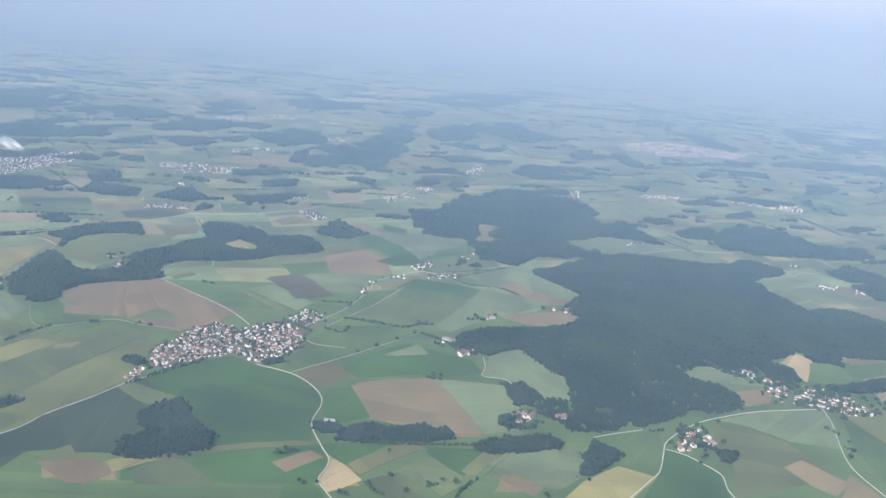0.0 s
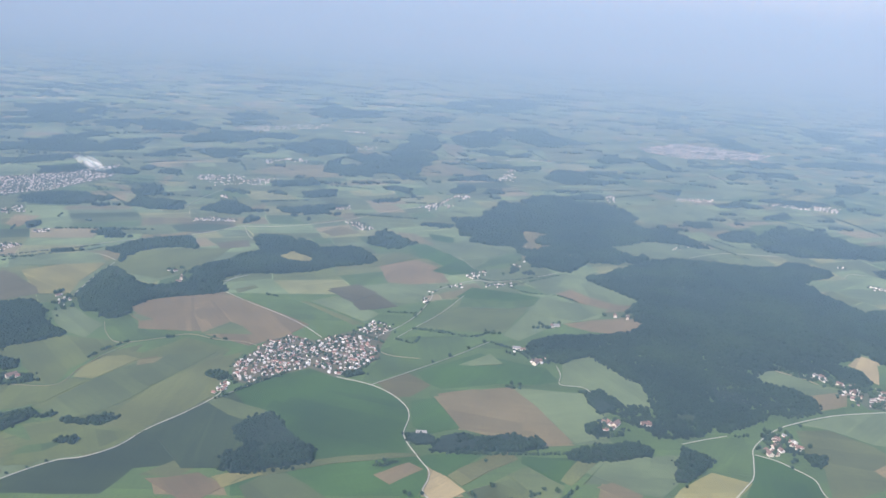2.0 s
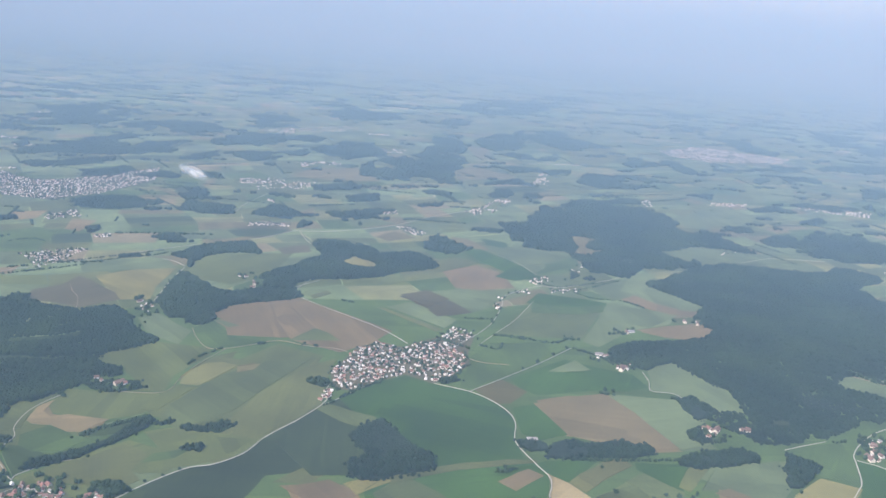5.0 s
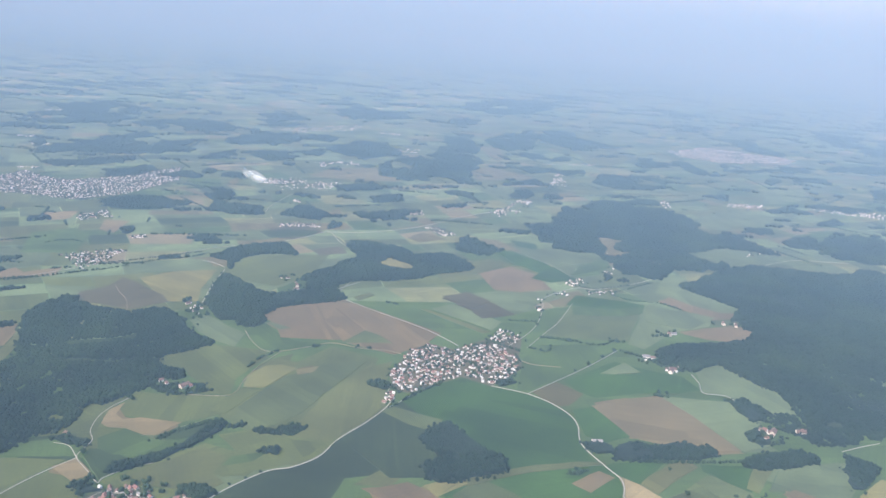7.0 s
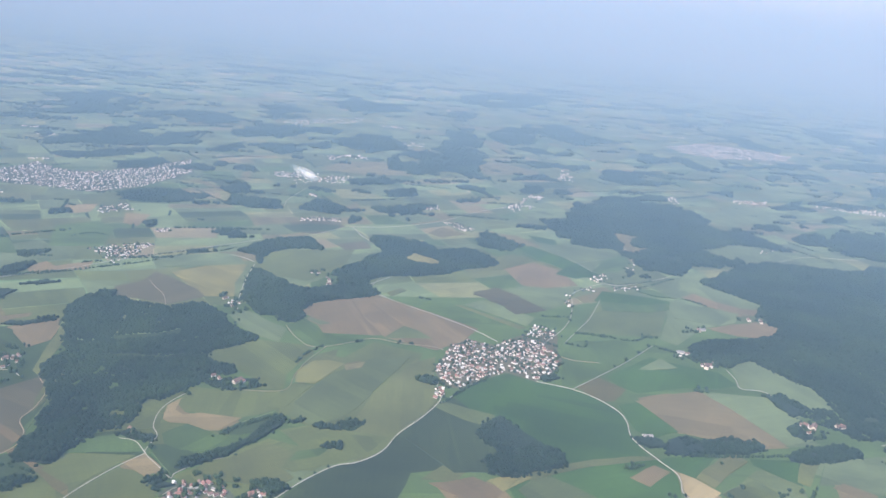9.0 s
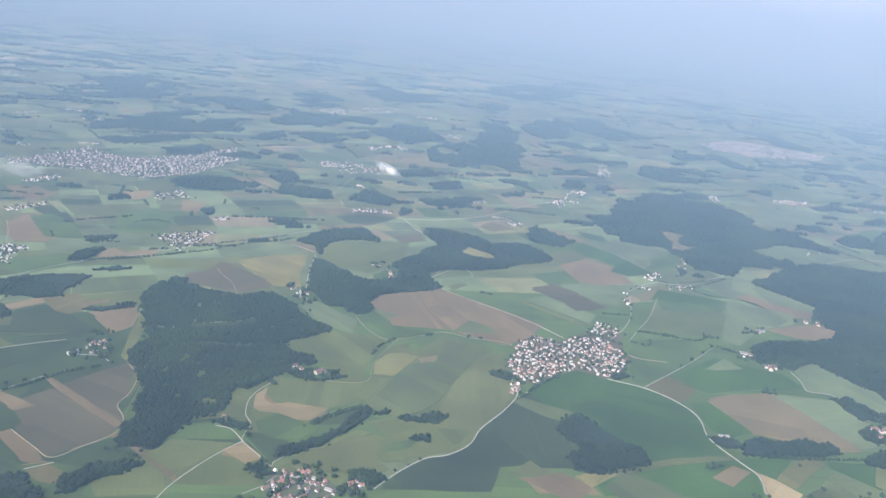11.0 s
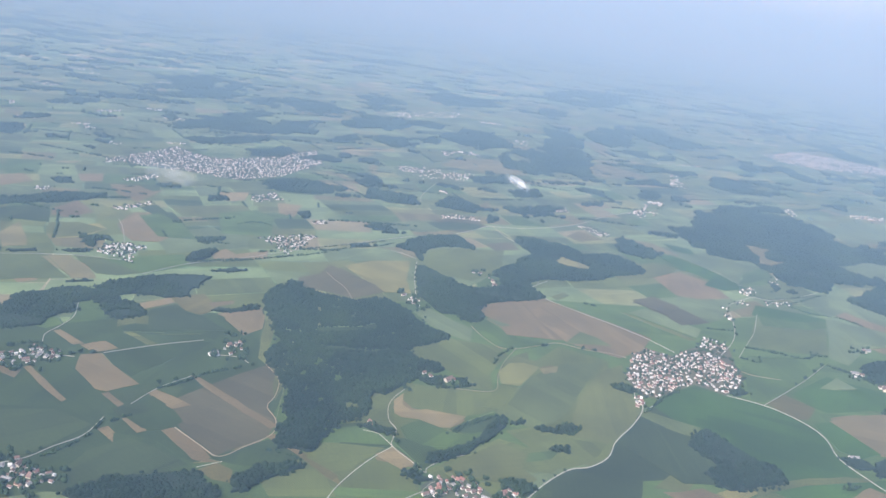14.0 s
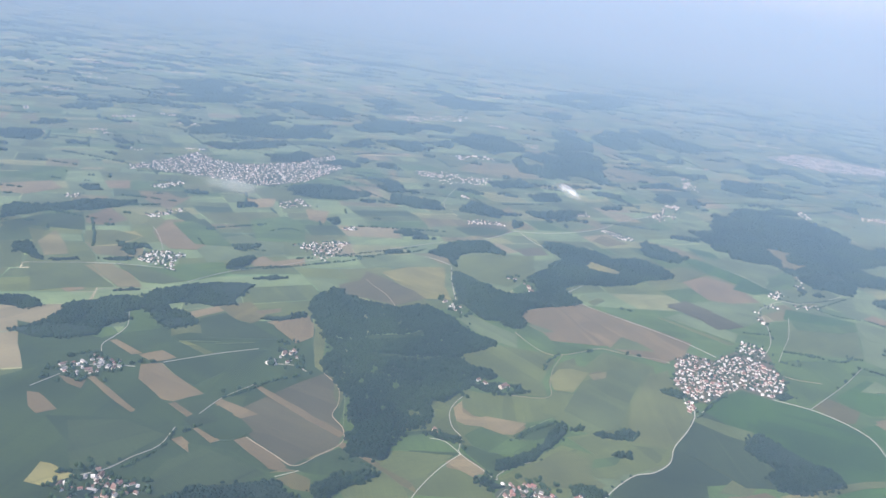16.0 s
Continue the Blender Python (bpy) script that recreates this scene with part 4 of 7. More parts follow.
field("town", (176, 920), (237, 982), (329, 931), (303, 886), (214, 855), (177, 880))
field("rose_brown", (-126.2, 321.5), (-119.5, 322.3), (-81.5, 294.1), (-87.9, 280.8), (-98.8, 269.2), (-118.5, 277.1), (-129.0, 297.1))
field("light_green", (-123.1, 338.8), (-115.3, 338.2), (-122.1, 328.6), (-125.0, 330.3))
field("mid_green", (-232.5, 160.3), (-219.3, 165.4), (-212.0, 163.1), (-210.0, 149.7), (-227.2, 145.7))
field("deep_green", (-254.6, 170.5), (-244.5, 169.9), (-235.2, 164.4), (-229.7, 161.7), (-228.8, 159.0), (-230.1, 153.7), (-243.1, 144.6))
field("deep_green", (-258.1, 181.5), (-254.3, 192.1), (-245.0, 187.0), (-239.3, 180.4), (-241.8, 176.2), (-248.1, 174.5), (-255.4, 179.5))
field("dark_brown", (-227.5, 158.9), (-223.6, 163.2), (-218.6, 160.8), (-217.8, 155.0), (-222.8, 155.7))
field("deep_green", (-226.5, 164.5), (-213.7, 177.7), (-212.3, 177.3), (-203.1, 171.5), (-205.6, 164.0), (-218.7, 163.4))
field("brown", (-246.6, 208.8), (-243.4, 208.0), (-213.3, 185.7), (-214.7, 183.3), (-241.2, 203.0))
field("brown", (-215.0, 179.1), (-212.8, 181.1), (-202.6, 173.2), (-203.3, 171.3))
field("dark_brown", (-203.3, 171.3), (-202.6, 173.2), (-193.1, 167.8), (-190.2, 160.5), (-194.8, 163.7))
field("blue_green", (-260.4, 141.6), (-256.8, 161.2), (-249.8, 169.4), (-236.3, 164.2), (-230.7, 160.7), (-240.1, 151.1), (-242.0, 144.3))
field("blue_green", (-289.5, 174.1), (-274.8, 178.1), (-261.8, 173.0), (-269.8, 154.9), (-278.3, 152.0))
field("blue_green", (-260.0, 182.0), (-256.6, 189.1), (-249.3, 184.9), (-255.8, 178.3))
field("meadow", (-147.9, 195.5), (-138.2, 191.9), (-131.1, 183.4), (-132.9, 180.4), (-139.5, 179.5), (-148.9, 179.2), (-165.1, 175.7), (-159.0, 185.0))
field("meadow", (-145.9, 201.0), (-136.8, 205.3), (-128.4, 204.1), (-122.1, 207.7), (-111.7, 203.9), (-116.3, 192.1), (-125.3, 186.1), (-131.1, 183.4), (-138.2, 192.5))
field("deep_green", (-127.4, 211.8), (-122.1, 209.8), (-123.7, 204.8), (-128.9, 203.6))
field("deep_green", (-141.0, 188.5), (-133.3, 193.6), (-131.1, 191.4), (-132.1, 187.5), (-140.8, 184.9))
field("deep_green", (-163.6, 196.4), (-150.8, 209.4), (-147.3, 205.9), (-148.0, 201.5), (-156.6, 196.3))
field("town", (-169.8, 165.1), (-167.0, 169.6), (-159.4, 171.5), (-153.1, 168.7), (-149.5, 164.2), (-153.6, 157.0), (-167.0, 157.0))
field("olive", (-147.6, 239.4), (-144.3, 251.7), (-141.3, 257.1), (-131.9, 255.4), (-134.5, 245.9), (-141.0, 234.6), (-146.2, 233.1))
field("dark_green", (-179.2, 187.5), (-170.1, 182.3), (-168.5, 177.3), (-168.8, 172.5), (-177.4, 182.3))
field("deep_green", (-196.3, 191.0), (-189.4, 193.8), (-179.9, 188.3), (-179.0, 183.4), (-183.7, 178.1), (-192.9, 176.8))
field("town", (116.9, 274.1), (122.7, 268.4), (132.4, 270.3), (139.9, 265.2), (134.5, 254.1), (119.8, 254.9))
field("blue_green", (-101.6, 221.3), (-98.0, 227.5), (-94.1, 224.1), (-84.7, 216.9), (-72.1, 196.9), (-82.7, 186.4), (-94.5, 184.7), (-108.4, 200.9))
field("grey_green", (-100.4, 223.1), (-98.0, 227.5), (-80.6, 220.2), (-81.2, 217.5), (-86.1, 213.4), (-91.4, 215.8))
field("olive", (-81.8, 182.0), (-75.3, 187.7), (-63.7, 192.7), (-53.0, 197.3), (-40.3, 200.7), (-32.2, 201.9), (-31.9, 200.4), (-45.0, 196.3), (-55.8, 192.6), (-64.7, 188.4), (-72.7, 184.1))
field("grey_green", (-73.8, 183.2), (-67.5, 186.3), (-60.9, 181.7), (-54.4, 175.8), (-74.2, 173.1), (-77.4, 178.3))
field("yellow", (-84.9, 182.4), (-80.8, 184.7), (-75.1, 186.6), (-73.0, 184.7), (-77.4, 180.7), (-81.5, 177.0), (-83.4, 179.6))
field("rose_brown", (-102.0, 178.6), (-96.2, 180.0), (-89.5, 183.1), (-83.5, 179.3), (-81.9, 176.6), (-85.3, 171.6), (-90.8, 170.8))
field("grey_green", (-8.0, 193.9), (-1.6, 198.9), (4.0, 193.5), (7.4, 190.4), (6.0, 185.5), (2.1, 180.1), (-1.4, 184.2), (-4.2, 189.7))
field("olive", (12.7, 204.6), (20.0, 206.9), (16.6, 201.6), (9.4, 190.7), (6.3, 193.0))
field("dark_green", (-2.1, 200.1), (3.8, 203.6), (11.8, 204.2), (8.9, 197.8), (5.9, 191.5), (2.4, 194.9))
field("meadow", (-19.3, 183.8), (-11.0, 189.7), (-5.5, 186.7), (-3.6, 179.2), (-11.3, 176.6), (-15.8, 179.2))
field("dark_green", (-38.6, 177.8), (-31.9, 181.6), (-27.3, 174.2), (-38.6, 171.4))
field("olive", (-236.6, 266.0), (-235.5, 273.6), (-232.0, 267.6), (-229.8, 246.3), (-226.5, 223.4), (-230.0, 226.9), (-233.6, 245.0))
field("olive", (-225.4, 223.8), (-218.9, 226.6), (-216.9, 209.5), (-217.4, 199.9), (-220.4, 208.6), (-221.6, 216.3))
field("brown", (-254.0, 259.0), (-245.3, 267.8), (-239.9, 270.3), (-237.0, 260.1), (-235.7, 249.6), (-240.8, 249.0), (-245.3, 254.6))
field("meadow", (-189.2, 208.5), (-184.4, 218.4), (-180.1, 215.6), (-181.4, 205.6), (-179.8, 197.1), (-187.9, 194.4))
field("mid_green", (-195.1, 189.3), (-187.8, 192.7), (-178.6, 187.4), (-178.4, 183.7), (-186.9, 182.3), (-201.3, 180.1), (-197.0, 184.6))
field("meadow", (-201.2, 179.5), (-188.4, 181.3), (-181.1, 181.5), (-187.5, 171.8), (-190.6, 164.3), (-201.6, 171.4))
field("deep_green", (-178.1, 188.2), (-172.2, 188.0), (-165.5, 184.3), (-167.9, 176.3), (-169.0, 173.2), (-177.6, 183.6))
field("tan", (-183.5, 177.6), (-179.0, 182.6), (-171.9, 175.9), (-175.3, 172.0))
field("tan", (-181.7, 210.5), (-179.0, 215.9), (-178.6, 208.2), (-175.4, 205.3), (-171.0, 207.6), (-163.7, 206.5), (-158.3, 206.1), (-162.9, 197.9), (-167.3, 197.5), (-172.6, 200.7), (-177.9, 200.4), (-180.4, 202.2))
field("olive", (-359.9, 337.1), (-348.6, 344.6), (-333.5, 339.7), (-338.5, 325.0), (-347.4, 318.3))
field("fallow", (-370.6, 315.0), (-371.4, 333.6), (-358.5, 316.0), (-351.9, 304.2), (-359.2, 298.6))
field("grey_green", (-361.1, 289.1), (-341.6, 297.3), (-326.9, 281.5), (-319.0, 274.2), (-335.3, 266.6), (-344.7, 259.8))
field("fallow", (-339.7, 293.4), (-330.3, 298.8), (-312.8, 283.4), (-309.8, 279.0), (-317.1, 274.9), (-329.3, 284.1))
field("grey_green", (-329.9, 300.6), (-319.2, 301.1), (-295.7, 290.1), (-302.6, 283.9), (-311.3, 282.6))
field("mid_green", (-329.0, 368.1), (-321.4, 375.2), (-306.3, 364.9), (-290.0, 342.1), (-307.9, 338.8))
field("blue_green", (-278.1, 254.2), (-271.2, 262.4), (-264.0, 256.7), (-258.3, 255.3), (-246.0, 245.2), (-272.2, 237.8))
field("grey_green", (-120.1, 276.6), (-112.1, 290.9), (-106.2, 287.4), (-100.5, 279.9))
field("olive", (-121.2, 329.3), (-114.5, 338.1), (-113.3, 333.7), (-118.9, 325.3))
field("olive", (-69.9, 378.0), (-64.5, 402.7), (-56.4, 408.5), (-44.7, 401.5), (-53.4, 390.7), (-64.6, 379.5))
field("dark_green", (-51.9, 423.4), (-43.2, 429.7), (-27.0, 407.0), (-31.5, 397.3), (-43.1, 402.0))
field("dark_green", (-37.0, 379.1), (-22.6, 405.2), (-15.0, 387.3), (-12.8, 383.2), (-27.5, 374.4))
field("light_green", (-38.5, 427.7), (-15.9, 447.3), (8.4, 433.6), (-1.6, 417.0), (-23.1, 401.9), (-26.6, 409.2))
field("mid_green", (-16.4, 387.9), (-8.8, 404.1), (10.6, 428.5), (8.2, 409.3), (-9.2, 393.9))
field("mid_green", (-21.4, 342.3), (-3.5, 340.7), (13.0, 347.2), (10.6, 338.2), (-0.3, 331.8), (-22.8, 329.2))
field("light_green", (11.5, 341.4), (16.9, 351.4), (25.1, 346.4), (46.7, 341.9), (27.8, 321.7), (9.3, 327.0))
field("light_green", (31.4, 371.9), (45.1, 382.7), (61.5, 355.6), (57.6, 349.1), (38.4, 353.7), (29.2, 362.8))
field("soil", (-81.9, 337.4), (-70.8, 349.3), (-59.5, 339.4), (-67.9, 325.9), (-74.4, 331.7))
field("soil", (-68.6, 322.1), (-58.5, 336.6), (-49.5, 324.0), (-64.2, 314.7))
field("dark_green", (-37.2, 234.4), (-29.6, 237.7), (-21.2, 219.1), (-29.9, 213.8), (-35.6, 217.3), (-36.5, 226.5))
field("tan", (-29.9, 238.4), (-17.9, 245.4), (-3.9, 250.7), (3.1, 237.6), (13.0, 214.5), (3.6, 213.4), (-13.3, 215.6), (-20.9, 218.4))
field("light_green", (-3.5, 250.4), (20.3, 249.8), (26.0, 237.5), (24.9, 220.3), (13.3, 214.6), (3.5, 237.7))
field("straw", (-28.3, 193.5), (-24.5, 190.7), (-19.2, 184.1), (-24.2, 179.3), (-27.5, 177.2), (-30.3, 182.4), (-29.1, 188.1))
field("grey_green", (-144.5, 218.9), (-136.0, 240.7), (-123.3, 255.8), (-108.6, 261.2), (-120.2, 230.3), (-125.1, 217.1), (-129.9, 209.9), (-137.9, 204.3), (-144.2, 207.7))
field("hay", (-147.1, 242.1), (-143.2, 250.4), (-138.1, 252.4), (-131.9, 250.4), (-137.0, 239.5), (-140.0, 232.9), (-146.6, 233.3))
field("meadow", (-152.6, 214.4), (-149.4, 226.1), (-146.8, 231.9), (-140.3, 232.0), (-144.5, 221.3), (-147.1, 214.3))
field("olive", (-124.4, 211.3), (-119.5, 230.6), (-108.8, 253.7), (-99.4, 263.0), (-100.1, 240.1), (-99.5, 227.0), (-104.0, 216.2), (-109.9, 207.8), (-114.0, 201.3), (-124.0, 202.9))
field("meadow", (-140.4, 191.6), (-129.3, 201.3), (-114.6, 200.9), (-118.1, 193.5), (-123.1, 188.6), (-129.8, 185.0), (-138.7, 178.8), (-146.0, 184.1))
field("mid_green", (-140.3, 184.3), (-139.2, 189.4), (-129.2, 194.1), (-132.6, 187.9))
field("olive", (-164.3, 173.8), (-157.0, 183.3), (-147.7, 193.4), (-140.4, 188.8), (-141.4, 180.5), (-137.6, 176.3), (-140.2, 172.4), (-151.7, 171.9), (-162.2, 171.8))
field("mid_green", (-178.1, 193.8), (-172.6, 200.3), (-163.4, 195.8), (-158.5, 194.0), (-164.1, 186.5), (-170.6, 185.6), (-175.6, 188.5))
field("hay", (-24.5, 190.9), (-20.9, 196.0), (-6.9, 207.1), (-4.2, 202.8), (-13.0, 195.1), (-20.1, 186.4))
field("fallow", (-131.9, 249.4), (-124.5, 253.5), (-125.7, 248.3), (-130.9, 245.0))
clearing("light_green", (-216.2, 257.5), (-206.0, 263.8), (-205.0, 262.5), (-215.4, 255.7))
clearing("light_green", (-212.1, 244.3), (-208.0, 242.2), (-200.5, 245.9), (-200.6, 243.2), (-207.6, 239.5), (-211.7, 241.8))
clearing("meadow", (-196.8, 204.4), (-192.5, 204.8), (-191.7, 201.6), (-195.5, 200.2))
clearing("blue_green", (47.8, 236.6), (52.3, 240.3), (56.1, 239.6), (54.0, 235.1), (49.4, 234.1))
clearing("tan", (11.7, 472.9), (17.7, 477.4), (22.9, 476.3), (31.5, 471.0), (23.6, 463.4), (19.9, 452.3), (22.1, 445.7), (32.8, 448.8), (17.5, 431.8), (10.5, 435.3), (14.6, 450.7), (13.7, 463.0))
clearing("yellow", (-115.1, 384.4), (-109.9, 396.0), (-95.0, 384.0), (-97.6, 376.4), (-110.0, 379.9))
clearing("deep_green", (-216.5, 258.6), (-209.0, 261.3), (-200.1, 265.3), (-195.1, 270.9), (-193.8, 266.7), (-202.3, 259.5), (-214.5, 254.3))
clearing("deep_green", (-212.2, 243.3), (-205.4, 245.6), (-193.6, 245.0), (-187.1, 249.2), (-186.1, 245.5), (-192.4, 241.0), (-210.2, 240.4))
clearing("rose_brown", (22.8, 315.2), (33.8, 323.8), (48.6, 330.0), (56.9, 324.3), (53.1, 316.8), (45.4, 310.0), (33.8, 310.5))
clearing("light_green", (37.1, 370.5), (45.9, 376.4), (52.5, 367.6), (61.0, 354.8), (58.0, 348.6), (48.4, 347.8), (38.1, 355.6))
clearing("rose_brown", (22.5, 358.2), (30.2, 365.3), (38.1, 355.6), (48.4, 347.8), (57.2, 347.6), (51.7, 338.7), (41.9, 340.9), (30.3, 348.0))

# roads
road(0.3, (-97.6, 245.4), (-87.8, 260.8), (-77.0, 266.5), (-65.8, 272.4), (-53.7, 286.7))
road(0.28, (-70.1, 284.6), (-67.8, 268.3), (-67.6, 255.9), track=True)
road(0.28, (-90.2, 279.2), (-87.8, 260.8), (-91.5, 240.1), track=True)
road(0.28, (-83.6, 245.7), (-80.3, 262.2), (-76.2, 277.3), track=True)
road(0.3, (-306.3, 204.0), (-301.0, 206.2), (-294.8, 209.5), (-290.9, 209.2))
road(0.3, (-169.0, 163.5), (-165.6, 168.3), (-158.2, 167.0), (-153.1, 166.9))
road(0.55, (-140.9, 166.3), (-135.2, 175.1), (-127.8, 183.5), (-121.5, 186.5), (-115.2, 193.2), (-111.1, 203.6), (-104.0, 215.2), (-98.9, 225.6), (-97.1, 233.1))
road(0.4, (-98.4, 231.4), (-99.1, 237.3), (-97.6, 245.4))
road(0.5, (-63.5, 248.3), (-51.3, 244.1), (-43.4, 237.8), (-38.3, 229.9), (-37.0, 222.7), (-37.7, 211.5), (-32.6, 199.4), (-29.5, 193.3), (-29.4, 188.4), (-30.5, 182.9), (-28.3, 178.6), (-25.5, 174.5))
road(0.35, (-51.3, 244.1), (-39.6, 256.6), (-25.6, 272.0), (-10.5, 290.6))
road(0.45, (-54.6, 286.6), (-45.8, 301.3), (-39.8, 316.6), (-35.3, 338.1), (-34.8, 346.6), (-26.9, 358.4), (-14.7, 369.5), (-6.9, 368.4), (7.5, 377.2), (23.4, 389.3), (36.1, 403.1))
road(0.3, (-47.4, 286.0), (-38.8, 302.8), (-30.6, 318.6), (-20.9, 344.3))
road(0.35, (10.7, 406.9), (13.2, 426.7), (13.7, 443.3))
road(0.3, (-15.3, 387.0), (-21.2, 401.5), (-26.1, 411.3))
road(0.4, (13.8, 272.0), (14.4, 264.0), (13.4, 256.0), (20.7, 255.0), (23.4, 250.6), (23.9, 241.5))
road(0.4, (-124.7, 326.0), (-112.0, 315.6), (-96.1, 303.9), (-83.7, 293.1), (-74.7, 282.4))
road(0.3, (-130.6, 337.7), (-120.7, 352.1))
road(0.35, (-129.8, 323.1), (-128.2, 337.2), (-125.3, 349.7))
road(0.22, (-157.7, 281.3), (-153.1, 272.1), (-146.6, 263.8), (-140.1, 264.4), (-131.7, 269.9), (-123.1, 275.6), (-112.2, 272.7), (-101.6, 272.2), (-96.5, 270.1), track=True)
road(0.25, (-140.1, 264.4), (-145.3, 249.8), (-147.5, 237.9), (-149.3, 226.4), (-163.2, 224.3), track=True)
road(0.45, (-182.2, 307.7), (-183.9, 322.9), (-184.9, 336.7), (-185.4, 354.9))
road(0.4, (-186.1, 358.0), (-193.1, 363.9), (-199.4, 366.1))
road(0.4, (-147.0, 440.1), (-139.6, 420.5), (-130.9, 406.9), (-127.1, 396.4))
road(0.4, (-178.8, 219.0), (-181.4, 213.1), (-182.8, 206.4), (-181.8, 198.0), (-179.0, 192.7), (-179.4, 187.1), (-179.0, 182.9), (-173.3, 176.7), (-168.9, 172.1), (-168.4, 174.5), (-163.7, 180.0), (-158.2, 183.4))
road(0.4, (-179.0, 182.9), (-184.2, 175.2), (-188.7, 166.2), (-191.5, 159.0), (-193.1, 152.3))
road(0.4, (-188.5, 189.7), (-183.7, 188.6), (-179.0, 182.9))
road(0.5, (51.2, 187.6), (58.6, 197.3), (62.7, 203.2), (66.2, 213.7), (68.3, 219.9), (73.7, 227.1), (82.1, 235.3), (91.6, 241.2), (104.2, 247.4), (116.2, 251.1), (129.9, 254.7))
road(0.4, (67.4, 216.2), (72.7, 213.7), (76.3, 209.9), (80.4, 204.2), (79.9, 197.0), (80.8, 191.4))
road(0.35, (130.6, 256.4), (129.5, 246.0), (126.5, 234.7), (123.3, 221.8), (122.7, 212.7), (125.2, 200.7))
road(0.35, (46.5, 219.4), (54.5, 223.4), (62.5, 227.0))
road(0.35, (100.3, 293.2), (104.5, 283.9), (111.7, 278.4), (118.7, 273.0))
road(0.3, (131.5, 274.1), (130.1, 267.2), (130.6, 256.4))
road(0.3, (165.1, 461.1), (134.1, 459.1), (123.4, 453.7), (106.9, 441.4))
road(0.3, (184.7, 420.5), (193.5, 432.0), (202.3, 431.7))
road(0.4, (-225.8, 222.7), (-219.7, 214.0), (-218.0, 203.5), (-218.6, 195.6), (-214.3, 188.7), (-213.5, 180.5), (-218.7, 172.8), (-224.0, 166.1), (-230.3, 170.0), (-240.0, 177.2), track=True)
road(0.4, (-277.8, 215.6), (-270.6, 221.6), (-261.8, 228.2), (-251.2, 235.0))
road(0.4, (-299.0, 217.5), (-301.2, 223.4), (-300.0, 230.6), (-299.6, 239.8), (-303.8, 252.0))
road(0.4, (-274.8, 150.0), (-269.6, 154.3), (-266.0, 160.5), (-261.3, 167.6), (-260.5, 177.6))
road(0.35, (-256.5, 186.3), (-252.8, 197.8), (-245.8, 208.6))
road(0.35, (-228.0, 159.9), (-222.5, 164.0))
road(0.35, (-308.4, 190.1), (-304.0, 199.5))
road(0.35, (-291.7, 209.6), (-284.9, 210.4))
road(0.4, (-294.9, 289.3), (-287.0, 301.9), (-279.4, 311.6), (-264.4, 323.6), (-241.0, 349.2), (-213.8, 375.0), (-191.0, 396.7))
road(0.35, (-335.0, 357.9), (-326.8, 343.8), (-317.8, 324.7))
road(0.3, (-362.2, 287.7), (-335.4, 298.1), (-321.1, 300.8), (-309.5, 301.9))
road(0.35, (-245.1, 224.6), (-236.5, 225.7), (-231.8, 222.4))
road(0.4, (-173.3, 158.6), (-169.7, 162.2), (-164.0, 166.8), (-160.1, 169.5))
road(0.4, (-185.3, 535.5), (-188.7, 521.0), (-193.2, 491.2), (-192.4, 473.8), (-194.8, 462.3))
road(0.4, (-167.8, 413.1), (-158.5, 424.6), (-150.1, 437.3), (-140.6, 440.2), (-128.6, 444.0), (-110.9, 455.0), (-92.7, 471.9), (-73.6, 499.2), (-52.3, 522.7))
road(0.35, (-98.5, 225.4), (-93.7, 231.9), (-88.6, 239.2), (-80.5, 250.2))
road(0.15, (-52.1, 273.2), (-46.6, 269.7), (-36.4, 269.1), track=True)
road(0.35, (95.5, 287.6), (98.5, 283.0), (105.6, 278.5), (110.2, 273.1), track=True)
road(0.3, (-205.4, 286.0), (-212.3, 303.8), (-218.5, 312.5), (-223.5, 320.6), track=True)

# settlements
settlement("hamlet", 26, (117.1, 274.2), (125.2, 269.2), (132.5, 267.1), (149.2, 263.9), (142.5, 251.9), (132.3, 252.7), (128.3, 256.9), (120.7, 257.5), (116.8, 262.0))
settlement("hamlet", 40, (-278.7, 143.9), (-271.3, 153.5), (-264.6, 149.7), (-259.4, 149.1), (-257.3, 143.8), (-275.3, 138.9))
settlement("hamlet", 46, (-170.1, 165.4), (-167.1, 170.0), (-159.5, 171.9), (-153.1, 169.0), (-149.5, 164.2), (-153.6, 157.0), (-167.0, 157.0))
settlement("hamlet", 8, (-147.9, 168.3), (-144.7, 170.1), (-143.4, 166.0), (-147.6, 164.4))
settlement("farm", 1, (-188.0, 193.1), (-186.1, 193.9), (-185.4, 191.9), (-187.2, 191.7))
settlement("hamlet", 28, (-307.0, 204.3), (-299.5, 214.2), (-294.3, 212.7), (-287.4, 211.8), (-292.6, 201.5), (-302.7, 199.3))
put(BARNS[2], pose(-32.7, 213.2, .04, 0, 0, 5) @ Matrix.Scale(1.5, 4))
settlement("farm", 5, (70.0, 219.5), (77.5, 222.9), (76.4, 217.9), (69.8, 216.2))
settlement("hamlet", 16, (76.7, 229.0), (81.9, 230.0), (84.2, 222.9), (82.7, 217.9), (80.4, 222.2), (75.9, 223.8))
settlement("farm", 2, (-245.7, 225.4), (-242.6, 225.4), (-242.8, 223.2))
settlement("farm", 6, (24.4, 230.1), (30.7, 230.2), (27.3, 223.0), (23.0, 223.4))
settlement("farm", 2, (-166.3, 229.3), (-162.0, 230.6), (-161.1, 226.4), (-165.4, 225.6))
settlement("farm", 2, (37.9, 232.2), (40.6, 232.6), (38.8, 229.0), (36.4, 229.2))
